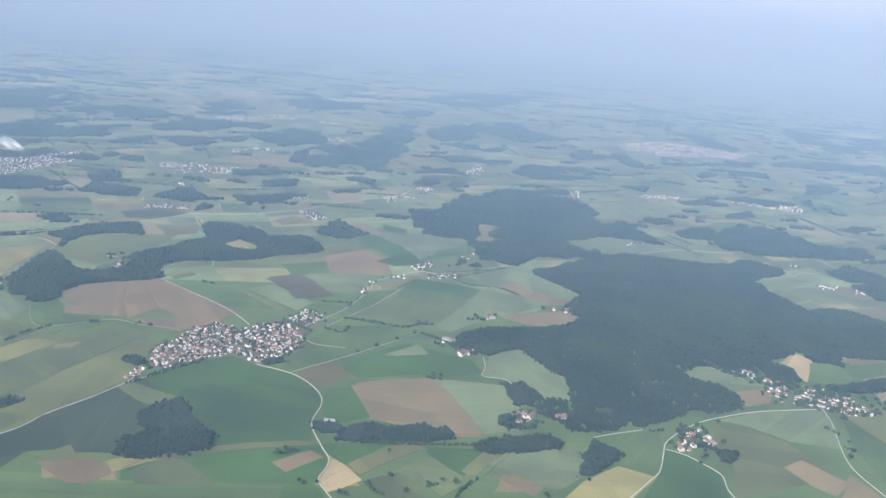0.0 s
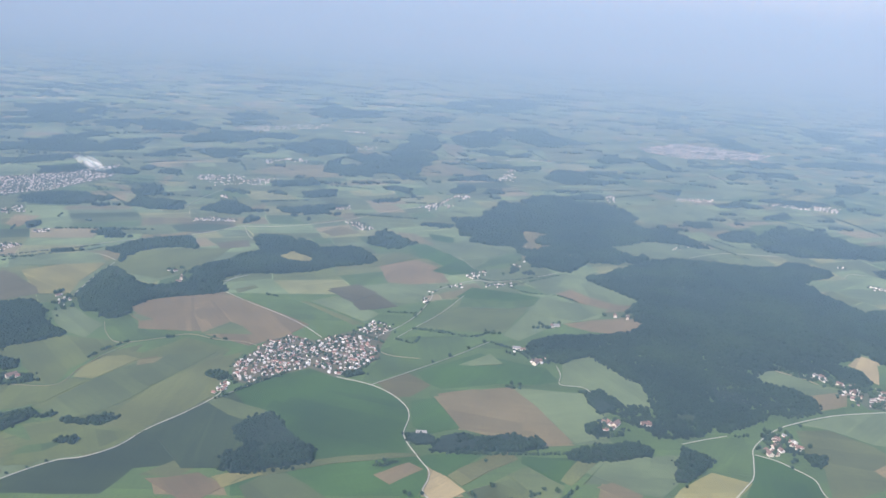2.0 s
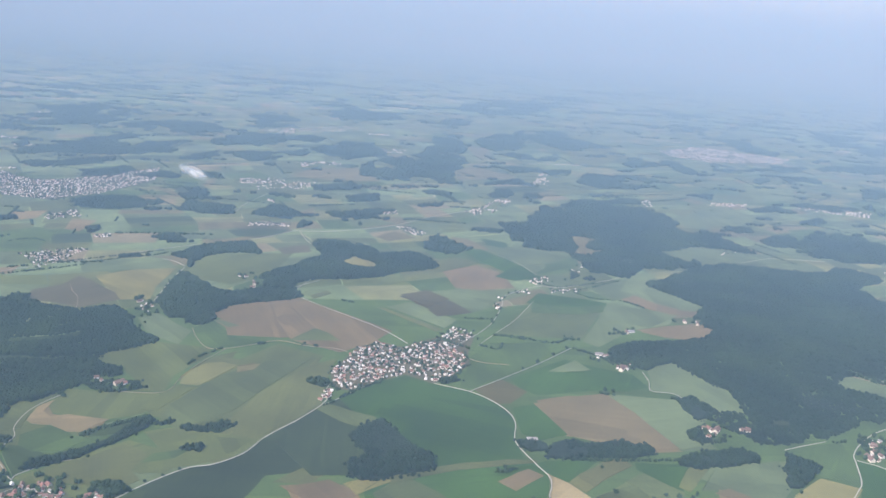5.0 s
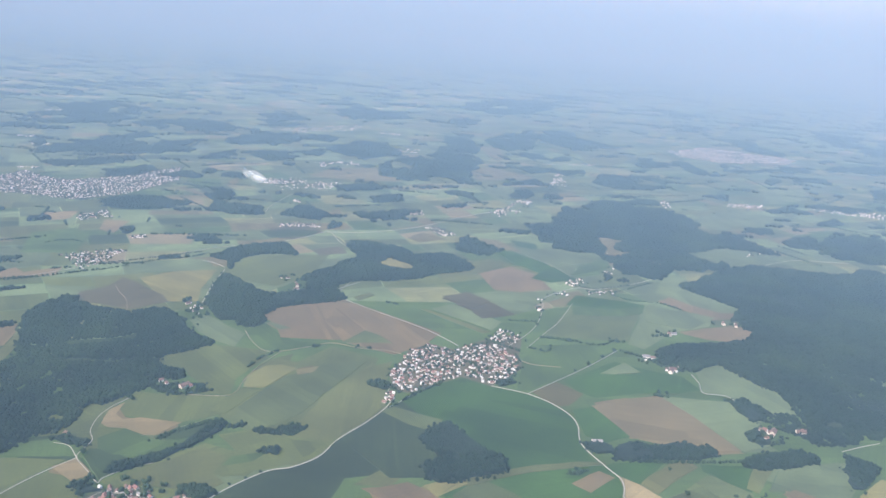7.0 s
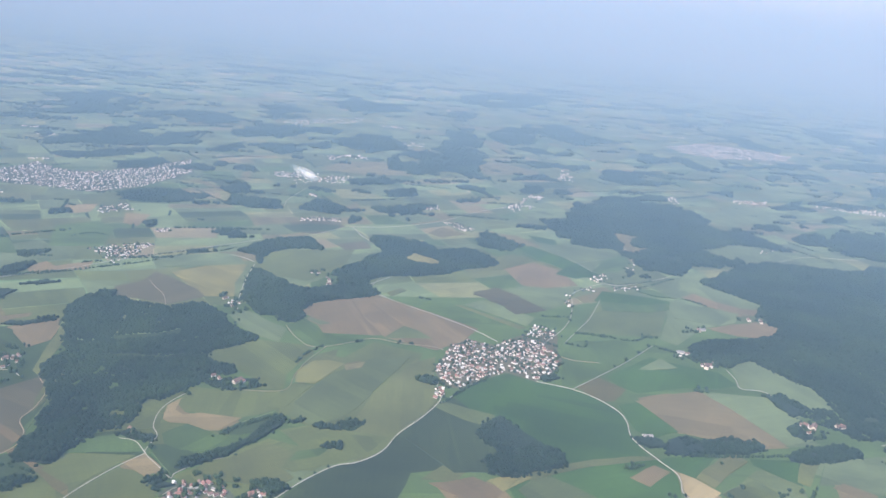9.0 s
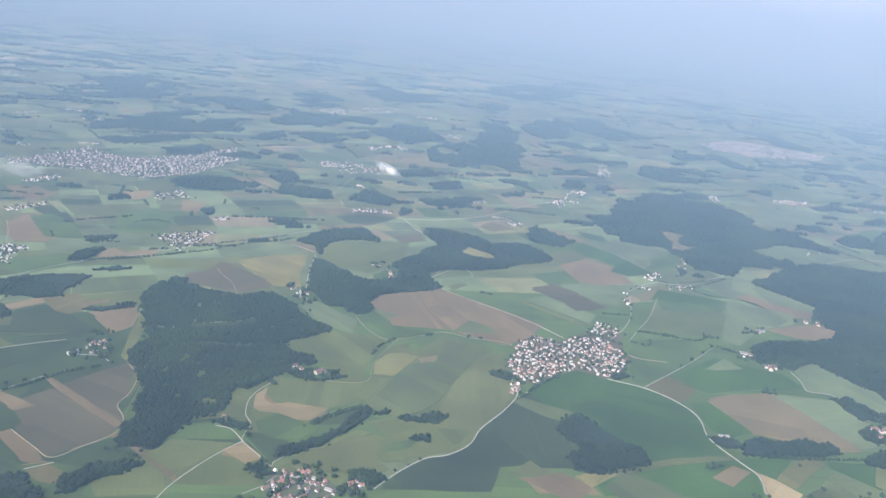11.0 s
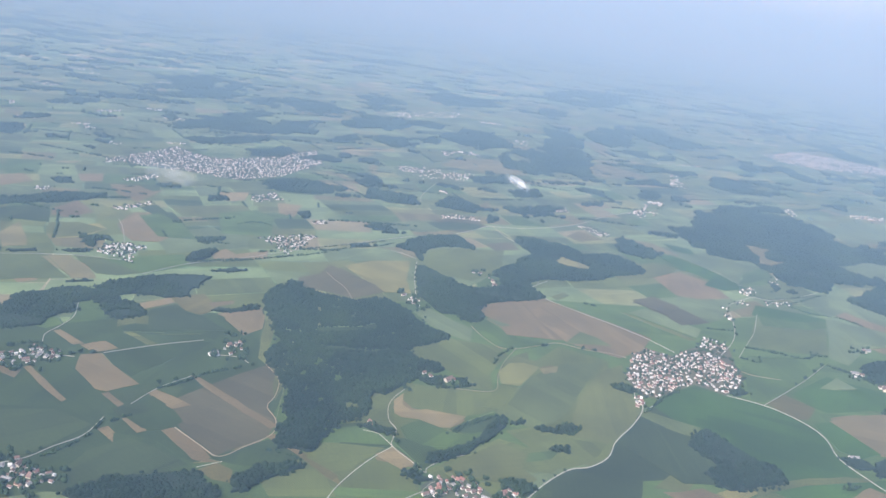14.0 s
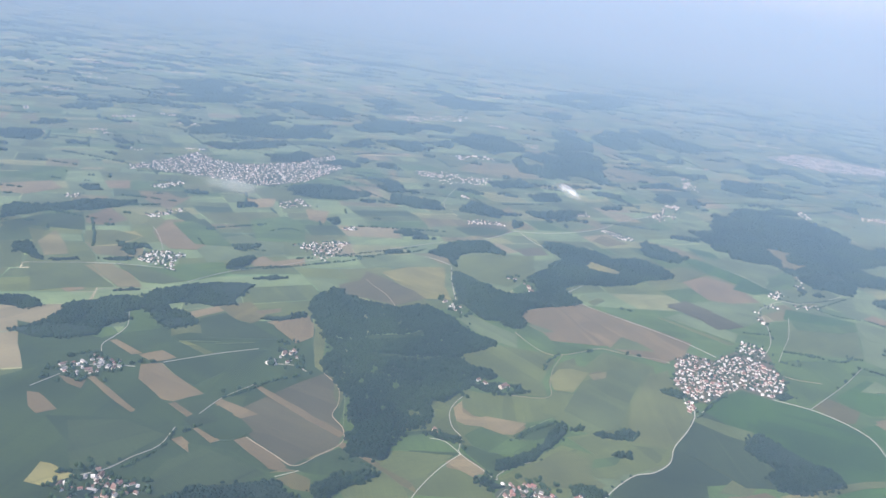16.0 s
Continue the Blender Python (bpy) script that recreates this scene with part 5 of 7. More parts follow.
settlement("hamlet", 11, (-245.8, 236.0), (-240.1, 239.5), (-233.7, 226.5), (-238.4, 225.1), (-242.7, 228.6))
settlement("farm", 2, (-175.0, 232.9), (-171.2, 235.1), (-169.8, 230.5), (-173.4, 229.2))
settlement("village", 10, (-99.1, 238.8), (-97.0, 239.2), (-96.5, 230.3), (-99.8, 228.2))
settlement("farm", 2, (143.5, 254.5), (147.7, 254.8), (145.4, 251.4))
settlement("hamlet", 24, (134.1, 268.0), (149.0, 266.4), (146.5, 255.2), (136.2, 253.7))
settlement("village", 390, (-99.7, 251.6), (-95.9, 262.8), (-93.4, 274.6), (-86.9, 281.9), (-76.2, 277.3), (-70.1, 284.6), (-57.6, 288.0), (-52.6, 273.1), (-51.1, 267.8), (-57.5, 255.4), (-64.1, 249.2), (-73.6, 254.8), (-84.3, 245.5), (-91.5, 238.6), (-96.3, 239.3))
settlement("hamlet", 16, (116.8, 275.8), (121.9, 266.6), (131.5, 268.5), (139.0, 263.4), (134.8, 254.8), (125.9, 256.1), (117.5, 256.0), (114.7, 266.8))
settlement("hamlet", 14, (126.2, 266.4), (137.9, 273.8), (138.0, 268.9), (124.4, 258.1))
settlement("hamlet", 16, (116.8, 276.0), (125.8, 274.5), (123.3, 264.1), (118.3, 262.1))
settlement("farm", 5, (5.2, 277.9), (11.5, 279.1), (9.3, 272.7), (4.2, 272.4))
settlement("farm", 5, (102.9, 283.6), (107.1, 282.7), (117.7, 278.6), (115.1, 275.3))
settlement("farm", 3, (-0.8, 286.1), (4.1, 286.2), (2.5, 281.2), (-2.3, 281.0))
settlement("village", 34, (-61.9, 295.6), (-57.3, 303.3), (-49.5, 299.2), (-51.7, 289.7), (-61.4, 290.6))
settlement("hamlet", 12, (-188.5, 306.2), (-186.4, 307.7), (-179.4, 301.1), (-178.2, 293.4), (-181.4, 293.6))
settlement("farm", 3, (12.7, 315.8), (19.8, 317.3), (17.8, 311.3), (10.9, 309.8))
settlement("farm", 3, (44.7, 333.1), (55.3, 337.0), (52.4, 329.8), (43.4, 327.3))
settlement("farm", 3, (-150.4, 344.2), (-145.1, 346.8), (-143.7, 334.3), (-148.8, 331.9))
settlement("farm", 2, (-158.1, 349.3), (-153.8, 351.8), (-153.0, 345.9), (-157.1, 344.8))

# woods
wood("spruce", 0.85, (-79.3, 218.8), (-76.8, 215.9), (-73.5, 211.4), (-69.4, 206.2), (-66.4, 202.0), (-63.4, 199.2), (-61.9, 197.3), (-62.3, 193.8), (-63.8, 190.9), (-69.5, 189.2), (-75.1, 186.0), (-80.8, 184.1), (-83.5, 186.5), (-86.5, 191.7), (-84.0, 194.2), (-80.6, 196.0), (-82.8, 200.1), (-85.2, 204.7), (-87.3, 207.8), (-87.2, 209.5), (-84.0, 212.9), (-81.1, 215.9))
wood("mixed", 0.85, (-242.1, 280.1), (-240.2, 294.1), (-228.6, 294.6), (-206.8, 290.7), (-203.0, 293.9), (-194.6, 298.2), (-183.8, 287.2), (-180.4, 279.4), (-174.3, 272.6), (-165.5, 266.7), (-171.4, 259.9), (-180.5, 251.0), (-180.9, 247.5), (-177.1, 243.3), (-168.2, 240.2), (-166.2, 237.4), (-170.6, 233.5), (-174.5, 228.4), (-178.6, 224.7), (-185.3, 214.0), (-188.7, 213.4), (-188.8, 203.3), (-189.7, 196.2), (-194.9, 192.0), (-198.0, 186.2), (-200.5, 179.7), (-200.9, 175.8), (-204.3, 174.4), (-210.8, 177.3), (-213.0, 184.0), (-209.9, 188.7), (-213.7, 197.0), (-214.6, 206.5), (-223.5, 220.9), (-228.3, 228.8), (-225.1, 242.1), (-234.8, 261.4))
wood("mixed", 0.85, (-174.3, 227.7), (-168.6, 230.8), (-159.7, 231.8), (-156.7, 228.8), (-158.5, 226.4), (-164.5, 224.3), (-172.3, 225.0))
wood("mixed", 0.85, (-189.1, 191.5), (-186.4, 193.4), (-179.9, 192.1), (-179.5, 189.3), (-185.0, 189.2))
wood("mixed", 0.85, (-169.6, 176.5), (-167.3, 181.4), (-159.3, 187.7), (-154.1, 194.2), (-148.4, 206.0), (-145.8, 208.3), (-146.1, 203.2), (-151.6, 193.1), (-157.4, 184.3), (-163.6, 179.4), (-167.9, 176.1))
wood("mixed", 0.85, (-143.3, 206.1), (-140.9, 208.1), (-140.0, 207.4), (-142.2, 205.2))
wood("mixed", 0.85, (-136.7, 203.6), (-132.7, 205.2), (-129.1, 205.1), (-129.5, 203.2), (-134.7, 202.7))
wood("mixed", 0.85, (-128.7, 206.7), (-126.0, 208.9), (-122.8, 208.2), (-124.3, 205.4), (-127.8, 204.5))
wood("mixed", 0.85, (-132.6, 193.1), (-128.0, 194.6), (-127.6, 193.3), (-132.0, 192.3))
wood("mixed", 0.85, (-106.5, 243.2), (-101.6, 243.6), (-98.8, 241.9), (-100.1, 238.6), (-105.0, 240.1))
wood("mixed", 0.85, (-174.7, 170.0), (-173.2, 171.8), (-168.9, 169.5), (-166.6, 168.5), (-170.1, 166.8), (-173.1, 168.3))
wood("mixed", 0.85, (-148.1, 171.5), (-144.4, 173.4), (-140.6, 172.5), (-139.1, 170.1), (-141.2, 167.9), (-145.4, 168.6))
wood("spruce", 0.85, (-26.3, 211.2), (-18.9, 214.9), (-17.0, 212.6), (-5.7, 215.7), (3.0, 214.5), (3.5, 210.7), (-3.5, 207.4), (-19.4, 204.6), (-29.5, 203.7))
wood("mixed", 0.85, (-37.6, 211.7), (-32.1, 213.4), (-29.5, 211.1), (-28.4, 207.7), (-33.8, 206.0), (-36.9, 209.1))
wood("mixed", 0.85, (10.4, 207.7), (20.3, 213.0), (31.1, 216.6), (36.6, 214.3), (35.7, 211.3), (26.6, 207.1), (15.0, 203.7), (10.5, 204.9))
wood("mixed", 0.85, (18.3, 225.9), (25.6, 230.3), (30.0, 227.7), (28.3, 222.3), (22.8, 220.5), (17.5, 220.7))
wood("mixed", 0.85, (20.0, 250.2), (25.1, 248.4), (28.3, 238.7), (24.2, 235.7), (21.3, 242.6))
wood("mixed", 0.85, (-61.7, 251.5), (-56.3, 254.7), (-55.2, 251.7), (-59.9, 248.3))
wood("mixed", 1.1, (43.3, 386.3), (76.7, 422.1), (93.6, 431.7), (119.1, 436.3), (137.7, 430.8), (148.6, 430.6), (166.3, 444.1), (185.6, 435.0), (184.0, 425.0), (156.6, 408.2), (159.7, 399.2), (165.5, 376.5), (167.8, 360.6), (184.3, 370.5), (194.5, 367.8), (203.8, 352.2), (204.2, 329.1), (184.7, 308.1), (169.4, 306.4), (161.4, 306.5), (156.7, 297.8), (149.7, 298.0), (143.9, 299.3), (140.8, 305.6), (130.2, 294.3), (108.1, 295.9), (94.1, 302.3), (48.1, 321.0), (56.1, 330.3), (53.4, 337.0), (61.0, 354.0), (58.1, 359.9), (47.7, 368.6))
wood("mixed", 0.85, (47.9, 319.6), (93.6, 300.9), (107.5, 294.5), (129.2, 292.1), (132.5, 286.7), (132.1, 277.9), (128.1, 271.4), (117.4, 278.0), (108.4, 277.7), (101.1, 288.5), (99.0, 291.7), (96.2, 287.4), (90.2, 287.8), (87.4, 276.4), (88.6, 269.9), (97.4, 265.4), (101.8, 257.1), (100.1, 249.5), (92.8, 245.2), (81.9, 244.4), (71.7, 234.3), (63.2, 230.1), (55.1, 227.2), (49.6, 223.7), (40.8, 222.0), (36.5, 227.3), (31.9, 231.5), (27.3, 238.6), (24.1, 251.0), (26.9, 253.1), (34.2, 242.9), (42.1, 243.1), (44.2, 249.3), (41.6, 262.7), (36.5, 268.2), (32.8, 276.1), (27.3, 284.0), (21.1, 278.7), (15.0, 273.7), (10.6, 274.4), (4.7, 278.5), (3.1, 283.8), (7.6, 295.0), (17.2, 301.6), (30.0, 302.8), (38.2, 304.9))
wood("mixed", 0.85, (139.3, 273.8), (153.1, 278.7), (171.2, 288.4), (179.0, 288.7), (170.9, 278.5), (153.1, 272.1), (142.5, 271.1))
wood("mixed", 0.85, (39.3, 197.0), (41.8, 207.6), (46.3, 215.5), (53.0, 209.7), (47.2, 202.0), (42.1, 197.5))
wood("mixed", 0.85, (75.2, 229.0), (80.0, 228.5), (84.9, 223.3), (82.5, 219.0), (73.3, 221.1))
wood("mixed", 0.85, (89.5, 285.1), (96.3, 288.0), (98.4, 283.9), (89.8, 279.5))
wood("mixed", 1.5, (162.8, 502.7), (184.2, 530.7), (209.0, 540.2), (222.2, 524.7), (230.3, 499.4), (258.7, 500.4), (255.8, 478.4), (207.2, 466.3), (178.0, 464.5), (159.7, 474.7))
wood("mixed", 1.5, (207.2, 438.8), (225.6, 455.2), (244.7, 440.5), (245.0, 424.7), (208.5, 426.1))
wood("mixed", 1.1, (214.9, 411.9), (236.5, 424.5), (227.8, 387.6), (213.7, 391.6))
wood("spruce", 0.85, (-253.9, 142.5), (-247.7, 149.8), (-235.9, 154.1), (-227.5, 157.3), (-219.2, 150.1), (-219.2, 142.9), (-248.0, 136.9))
wood("mixed", 0.85, (-216.9, 151.6), (-216.1, 157.7), (-211.8, 163.4), (-204.8, 166.7), (-206.3, 162.3), (-211.0, 158.9), (-213.0, 152.5))
wood("mixed", 0.85, (-350.9, 250.0), (-344.3, 254.1), (-336.6, 250.8), (-339.5, 245.2), (-347.4, 243.8))
wood("mixed", 1.1, (-291.8, 342.6), (-282.1, 349.2), (-278.8, 344.3), (-286.9, 338.6))
wood("mixed", 2.2, (-391.5, 673.6), (-367.8, 683.7), (-363, 705), (-337, 716), (-321.3, 685.8), (-311.8, 684.8), (-307.4, 665.0), (-329.8, 635.4), (-355.2, 631.7), (-369.9, 635.5))
wood("mixed", 2.2, (-369, 783), (-364, 833), (-316, 841), (-294, 826), (-312, 790), (-334, 762), (-362, 768))
wood("mixed", 2.2, (-277.3, 635.7), (-267.5, 675.5), (-250.4, 690.1), (-227.2, 688.8), (-213.3, 673.4), (-226.5, 647.2), (-248.3, 648.3))
wood("mixed", 2.2, (-518, 898), (-488, 953), (-440, 937), (-429, 883), (-440, 830), (-457, 788))
wood("mixed", 2.2, (-284, 751), (-276, 789), (-237, 807), (-206, 831), (-191, 803), (-203, 768), (-235, 742), (-267, 722))
wood("mixed", 4, (-282, 865), (-278, 928), (-261, 943), (-234, 907), (-250, 881))
wood("mixed", 2.2, (-189, 742), (-179, 765), (-154, 792), (-140, 720), (-156, 707), (-180, 717))
wood("mixed", 2.2, (-212, 715), (-206, 726), (-191, 716), (-192, 700), (-204.6, 697.0))
wood("mixed", 1.5, (-325.2, 556.7), (-325.3, 566.9), (-306.4, 589.4), (-293.8, 575.8), (-298.1, 558.1), (-315.1, 538.7))
wood("mixed", 1.5, (-277.0, 557.0), (-274.2, 570.8), (-254.9, 565.7), (-262.4, 557.5))
wood("mixed", 1.5, (-259.4, 576.1), (-261.2, 593.7), (-252.9, 592.6), (-252.7, 578.3))
wood("mixed", 1.5, (-246.2, 581.2), (-236.8, 586.7), (-235.5, 578.6), (-242.7, 577.4))
wood("mixed", 1.5, (-283.3, 482.8), (-273.4, 491.6), (-247.5, 486.0), (-243.2, 473.9), (-254.4, 461.9), (-270.9, 460.7))
wood("mixed", 1.5, (-221.2, 480.3), (-221.8, 490.7), (-210.9, 492.4), (-194.6, 482.5), (-188.5, 468.9), (-201.7, 462.9), (-213.7, 467.0))
wood("mixed", 1.5, (-231.3, 508.4), (-230.9, 523.4), (-222.3, 527.9), (-221.6, 509.7), (-225.6, 499.4))
wood("mixed", 1.5, (-182.4, 471.6), (-181.7, 489.2), (-171.4, 497.7), (-155.8, 490.6), (-149.7, 476.3), (-153.1, 462.1), (-170.8, 463.8))
wood("mixed", 1.5, (-151.1, 456.1), (-144.4, 459.0), (-141.9, 453.5), (-145.4, 447.9))
wood("mixed", 1.5, (-235.1, 465.7), (-230.0, 469.9), (-222.5, 467.3), (-231.8, 463.7))
wood("mixed", 1.1, (-214.9, 399.3), (-209.2, 408.5), (-204.5, 406.9), (-212.5, 398.6))
wood("mixed", 1.1, (-201.0, 395.9), (-195.1, 402.2), (-193.2, 401.0), (-199.3, 395.2))
wood("mixed", 1.1, (-217.2, 366.1), (-209.0, 372.0), (-207.0, 369.4), (-215.4, 362.8))
wood("mixed", 1.5, (-119.9, 465.9), (-115.3, 466.7), (-112.5, 461.5), (-117.8, 461.2))
wood("mixed", 1.5, (-128.0, 535.6), (-122.0, 544.5), (-116.3, 535.4), (-124.1, 530.6))
wood("mixed", 1.5, (-156.9, 569.2), (-135.0, 584.8), (-126.6, 573.6), (-140.6, 561.2), (-152.8, 557.9))
wood("mixed", 1.5, (-135.3, 487.9), (-124.2, 495.8), (-98.7, 510.4), (-110.4, 493.3), (-128.0, 478.9))
wood("mixed", 2.2, (-138.7, 651.1), (-133.3, 689.1), (-113, 733), (-87, 758), (-92, 819), (-87, 875), (-71, 923), (-56, 922), (-50, 828), (-54, 771), (-48, 727), (-58.7, 691.2), (-58.2, 640.4), (-81.0, 622.3), (-101.1, 619.5), (-127.1, 626.3))
wood("mixed", 2.2, (-162, 761), (-160, 798), (-148, 788), (-127, 744), (-139, 720), (-151, 706))
wood("mixed", 4, (-222, 1038), (-211, 1121), (-182, 1078), (-181, 998), (-195, 957))
wood("mixed", 1.5, (-79.3, 581.1), (-72.1, 584.8), (-61.5, 576.7), (-54.3, 555.1), (-58.0, 547.1), (-64.1, 566.9), (-76.0, 571.3))
wood("mixed", 1.5, (-35.7, 577.5), (-28.1, 594.9), (-16.9, 607.3), (-11.5, 597.3), (-15.7, 581.7), (-30.5, 572.3))
wood("mixed", 1.5, (-4.5, 594.1), (1.3, 600.2), (3.5, 590.3), (-3.3, 585.3))
wood("mixed", 2.2, (44.3, 665.5), (62, 705), (78, 722), (104, 727), (116, 709), (96.9, 649.4), (89.8, 661.4), (63.1, 653.3))
wood("mixed", 2.2, (107, 787), (119, 821), (139, 826), (133, 789), (114, 778))
wood("mixed", 4, (19, 933), (32, 1003), (70, 1033), (86, 982), (115, 906), (87, 883), (58, 868), (40, 926))
wood("mixed", 2.2, (-39, 880), (-12, 956), (22, 970), (18, 860), (-15, 821), (-32, 845))
wood("mixed", 2.2, (-19, 710), (-3, 732), (19, 719), (25.5, 699.2), (-1.9, 686.4))
wood("mixed", 2.2, (19, 711), (48, 739), (49, 717), (25.4, 696.4))
wood("mixed", 2.2, (20, 785), (47, 831), (51, 804), (22, 772))
wood("mixed", 2.2, (-26, 786), (12, 818), (15, 785), (-23, 762))
wood("mixed", 2.2, (-40.7, 631.6), (-10.2, 657.8), (11.5, 644.7), (7.3, 633.2), (-17.7, 629.6))
wood("mixed", 4, (-53, 1295), (15, 1469), (92, 1501), (90, 1309), (14, 1198), (-40, 1203))
wood("mixed", 4, (-96, 1021), (-63, 1076), (-35, 1074), (-62, 1012))
wood("mixed", 1.5, (56.8, 601.1), (84.1, 614.0), (84.2, 596.4), (57.6, 584.4))
wood("mixed", 1.5, (-74.4, 426.3), (-70.6, 438.3), (-67.8, 457.7), (-64.4, 440.7), (-51.7, 429.6), (-54.2, 416.2), (-64.8, 420.7))
wood("mixed", 2.2, (123, 824), (145, 824), (171, 837), (176, 767), (160, 765), (145, 791), (118, 783))
wood("mixed", 4, (274, 1117), (323, 1182), (344, 1076), (315, 950), (295, 977), (289, 1051))
wood("mixed", 2.2, (201, 812), (219, 846), (233, 816), (284, 859), (325, 867), (384, 907), (496, 944), (459, 870), (407, 861), (350, 857), (254, 812), (201, 791))
wood("mixed", 2.2, (259, 770), (283, 798), (306, 789), (289, 769), (264, 762))
wood("mixed", 2.2, (307, 722), (330, 749), (355, 745), (330, 708), (307.0, 697.5))
wood("mixed", 2.2, (217, 753), (236, 769), (247, 755), (223, 729))
wood("mixed", 2.2, (235.8, 675.1), (246.8, 681.6), (246.5, 670.1), (235.6, 667.1))
wood("mixed", 4, (514, 1309), (540, 1250), (609, 1226), (631, 1214), (594, 1141), (473, 1024), (463, 1105))
wood("mixed", 1.5, (144.8, 506.9), (156.8, 520.4), (169.4, 522.2), (161.2, 496.1), (147.5, 484.7), (141.2, 488.8))
wood("mixed", 1.5, (195.7, 573.4), (216.9, 592.0), (223.1, 581.3), (209.0, 567.5), (194.6, 563.6))
wood("mixed", 1.5, (125.2, 525.5), (144.2, 540.0), (146.0, 528.5), (131.1, 520.2))
wood("mixed", 2.2, (170.8, 610.0), (194.9, 624.3), (200.7, 608.8), (174.9, 594.3))
wood("mixed", 2.2, (205.0, 630.6), (227.4, 649.0), (269.1, 646.4), (273.6, 636.3), (240.9, 626.2))
wood("mixed", 2.2, (286.3, 655.5), (295.0, 663.5), (288.7, 640.1), (279.2, 624.5))
wood("mixed", 1.5, (231.9, 574.3), (239.6, 580.0), (243.2, 571.4), (233.7, 568.6))
wood("mixed", 1.5, (268.8, 559.6), (295.8, 569.9), (293.1, 559.7), (275.3, 553.1))
wood("mixed", 2.2, (389, 760), (416, 783), (392, 736), (389, 750))
wood("mixed", 2.2, (143.4, 648.6), (155.0, 658.4), (151.5, 636.0), (141.4, 627.5))
wood("mixed", 2.2, (282.6, 628.6), (305.4, 638.2), (299.3, 628.2))
wood("mixed", 1.1, (-412.6, 359.8), (-407.6, 365.0), (-398.8, 371.0), (-382.2, 384.5), (-368.8, 392.1), (-357.7, 399.6), (-364.7, 379.1), (-376.3, 371.8), (-387.5, 361.9), (-394.1, 347.2), (-401.1, 339.3))
wood("mixed", 1.5, (-501.6, 518.3), (-501.7, 538.5), (-489.8, 544.1), (-479.3, 532.8), (-476.9, 515.7), (-494.5, 505.6))
wood("mixed", 1.5, (-507.3, 566.6), (-503.3, 585.7), (-490.4, 588.0), (-493.4, 570.0))
wood("mixed", 2.2, (-421.4, 638.7), (-425.9, 664.4), (-409.9, 657.0), (-392.5, 651.3), (-385, 705), (-365, 752), (-344, 712), (-325.9, 697.6), (-317.6, 655.5), (-340.2, 636.5), (-369.4, 624.5), (-386.2, 610.0), (-402.6, 621.5))
wood("mixed", 2.2, (-527.3, 650.6), (-518.2, 683.8), (-497, 700), (-486.8, 680.7), (-503.1, 655.7), (-519.1, 638.4))
wood("mixed", 2.2, (-471, 780), (-459, 826), (-416, 882), (-402, 841), (-429, 790), (-457, 762))
wood("mixed", 2.2, (-398, 804), (-385, 839), (-356, 852), (-348, 812), (-373, 786))
wood("mixed", 1.5, (-379.7, 576.2), (-360.3, 592.0), (-328.6, 623.2), (-322.9, 607.2), (-345.6, 575.1), (-364.4, 565.1))
wood("mixed", 1.5, (-322.9, 554.4), (-316.9, 579.3), (-304.2, 586.9), (-297.0, 551.2), (-317.0, 545.6))
wood("mixed", 1.5, (-343.9, 432.9), (-336.9, 437.1), (-331.3, 429.7), (-337.7, 425.9))
wood("mixed", 1.1, (-310.2, 419.5), (-302.6, 424.6), (-300.0, 417.7), (-307.6, 412.8))
wood("mixed", 1.1, (-397.4, 414.1), (-391.6, 417.7), (-386.4, 412.6), (-391.4, 407.5))
wood("mixed", 1.5, (-290.0, 467.8), (-288.1, 482.2), (-272.2, 488.6), (-252.6, 483.8), (-249.0, 476.2), (-256.4, 464.0), (-274.4, 455.4), (-285.6, 454.9))
wood("mixed", 1.5, (-227.2, 475.1), (-224.3, 489.4), (-211.9, 483.8), (-198.3, 485.3), (-196.8, 471.1), (-210.3, 462.0), (-222.2, 465.9))
wood("mixed", 1.5, (-237.4, 508.0), (-234.5, 522.4), (-227.6, 517.5), (-227.2, 504.0), (-231.3, 491.9), (-235.2, 496.0))
wood("mixed", 1.5, (-241.8, 464.5), (-232.2, 467.1), (-236.6, 463.2))
wood("mixed", 2.2, (-286.6, 647.1), (-266.8, 684.3), (-226, 703), (-220.4, 688.1), (-233.5, 648.7), (-261.8, 643.7), (-282.5, 635.4))
wood("mixed", 2.2, (-221, 703), (-198, 723), (-200, 709), (-218.3, 694.1))
wood("mixed", 2.2, (-291, 761), (-282, 806), (-249, 810), (-206, 815), (-202, 786), (-236, 748), (-272, 725), (-285, 735))
wood("mixed", 2.2, (-194, 753), (-168, 816), (-149, 791), (-126, 779), (-120, 748), (-144, 716), (-166, 706), (-188, 729))
wood("mixed", 2.2, (-340, 703), (-315, 719), (-304.2, 672.4), (-319.6, 646.8), (-329.3, 651.0))
wood("mixed", 4, (-301, 941), (-290, 980), (-256, 967), (-240, 915), (-268, 896))
wood("mixed", 4, (-225, 1076), (-213, 1140), (-172, 1080), (-132, 1096), (-128, 1033), (-179, 992), (-216, 1015))
wood("mixed", 2.2, (-371, 844), (-334, 875), (-312, 828), (-344, 795))
wood("mixed", 1.5, (-160.4, 567.3), (-144.0, 581.4), (-126.3, 573.8), (-139.1, 559.0), (-156.8, 551.8))
wood("mixed", 1.5, (-134.8, 538.9), (-116.6, 552.7), (-116.3, 534.5), (-131.9, 525.8))
wood("mixed", 1.5, (-140.4, 483.7), (-121.9, 498.9), (-117.4, 490.7), (-130.6, 476.2))
wood("mixed", 1.1, (-256.9, 409.3), (-250.4, 414.6), (-247.9, 408.4), (-252.9, 403.0))
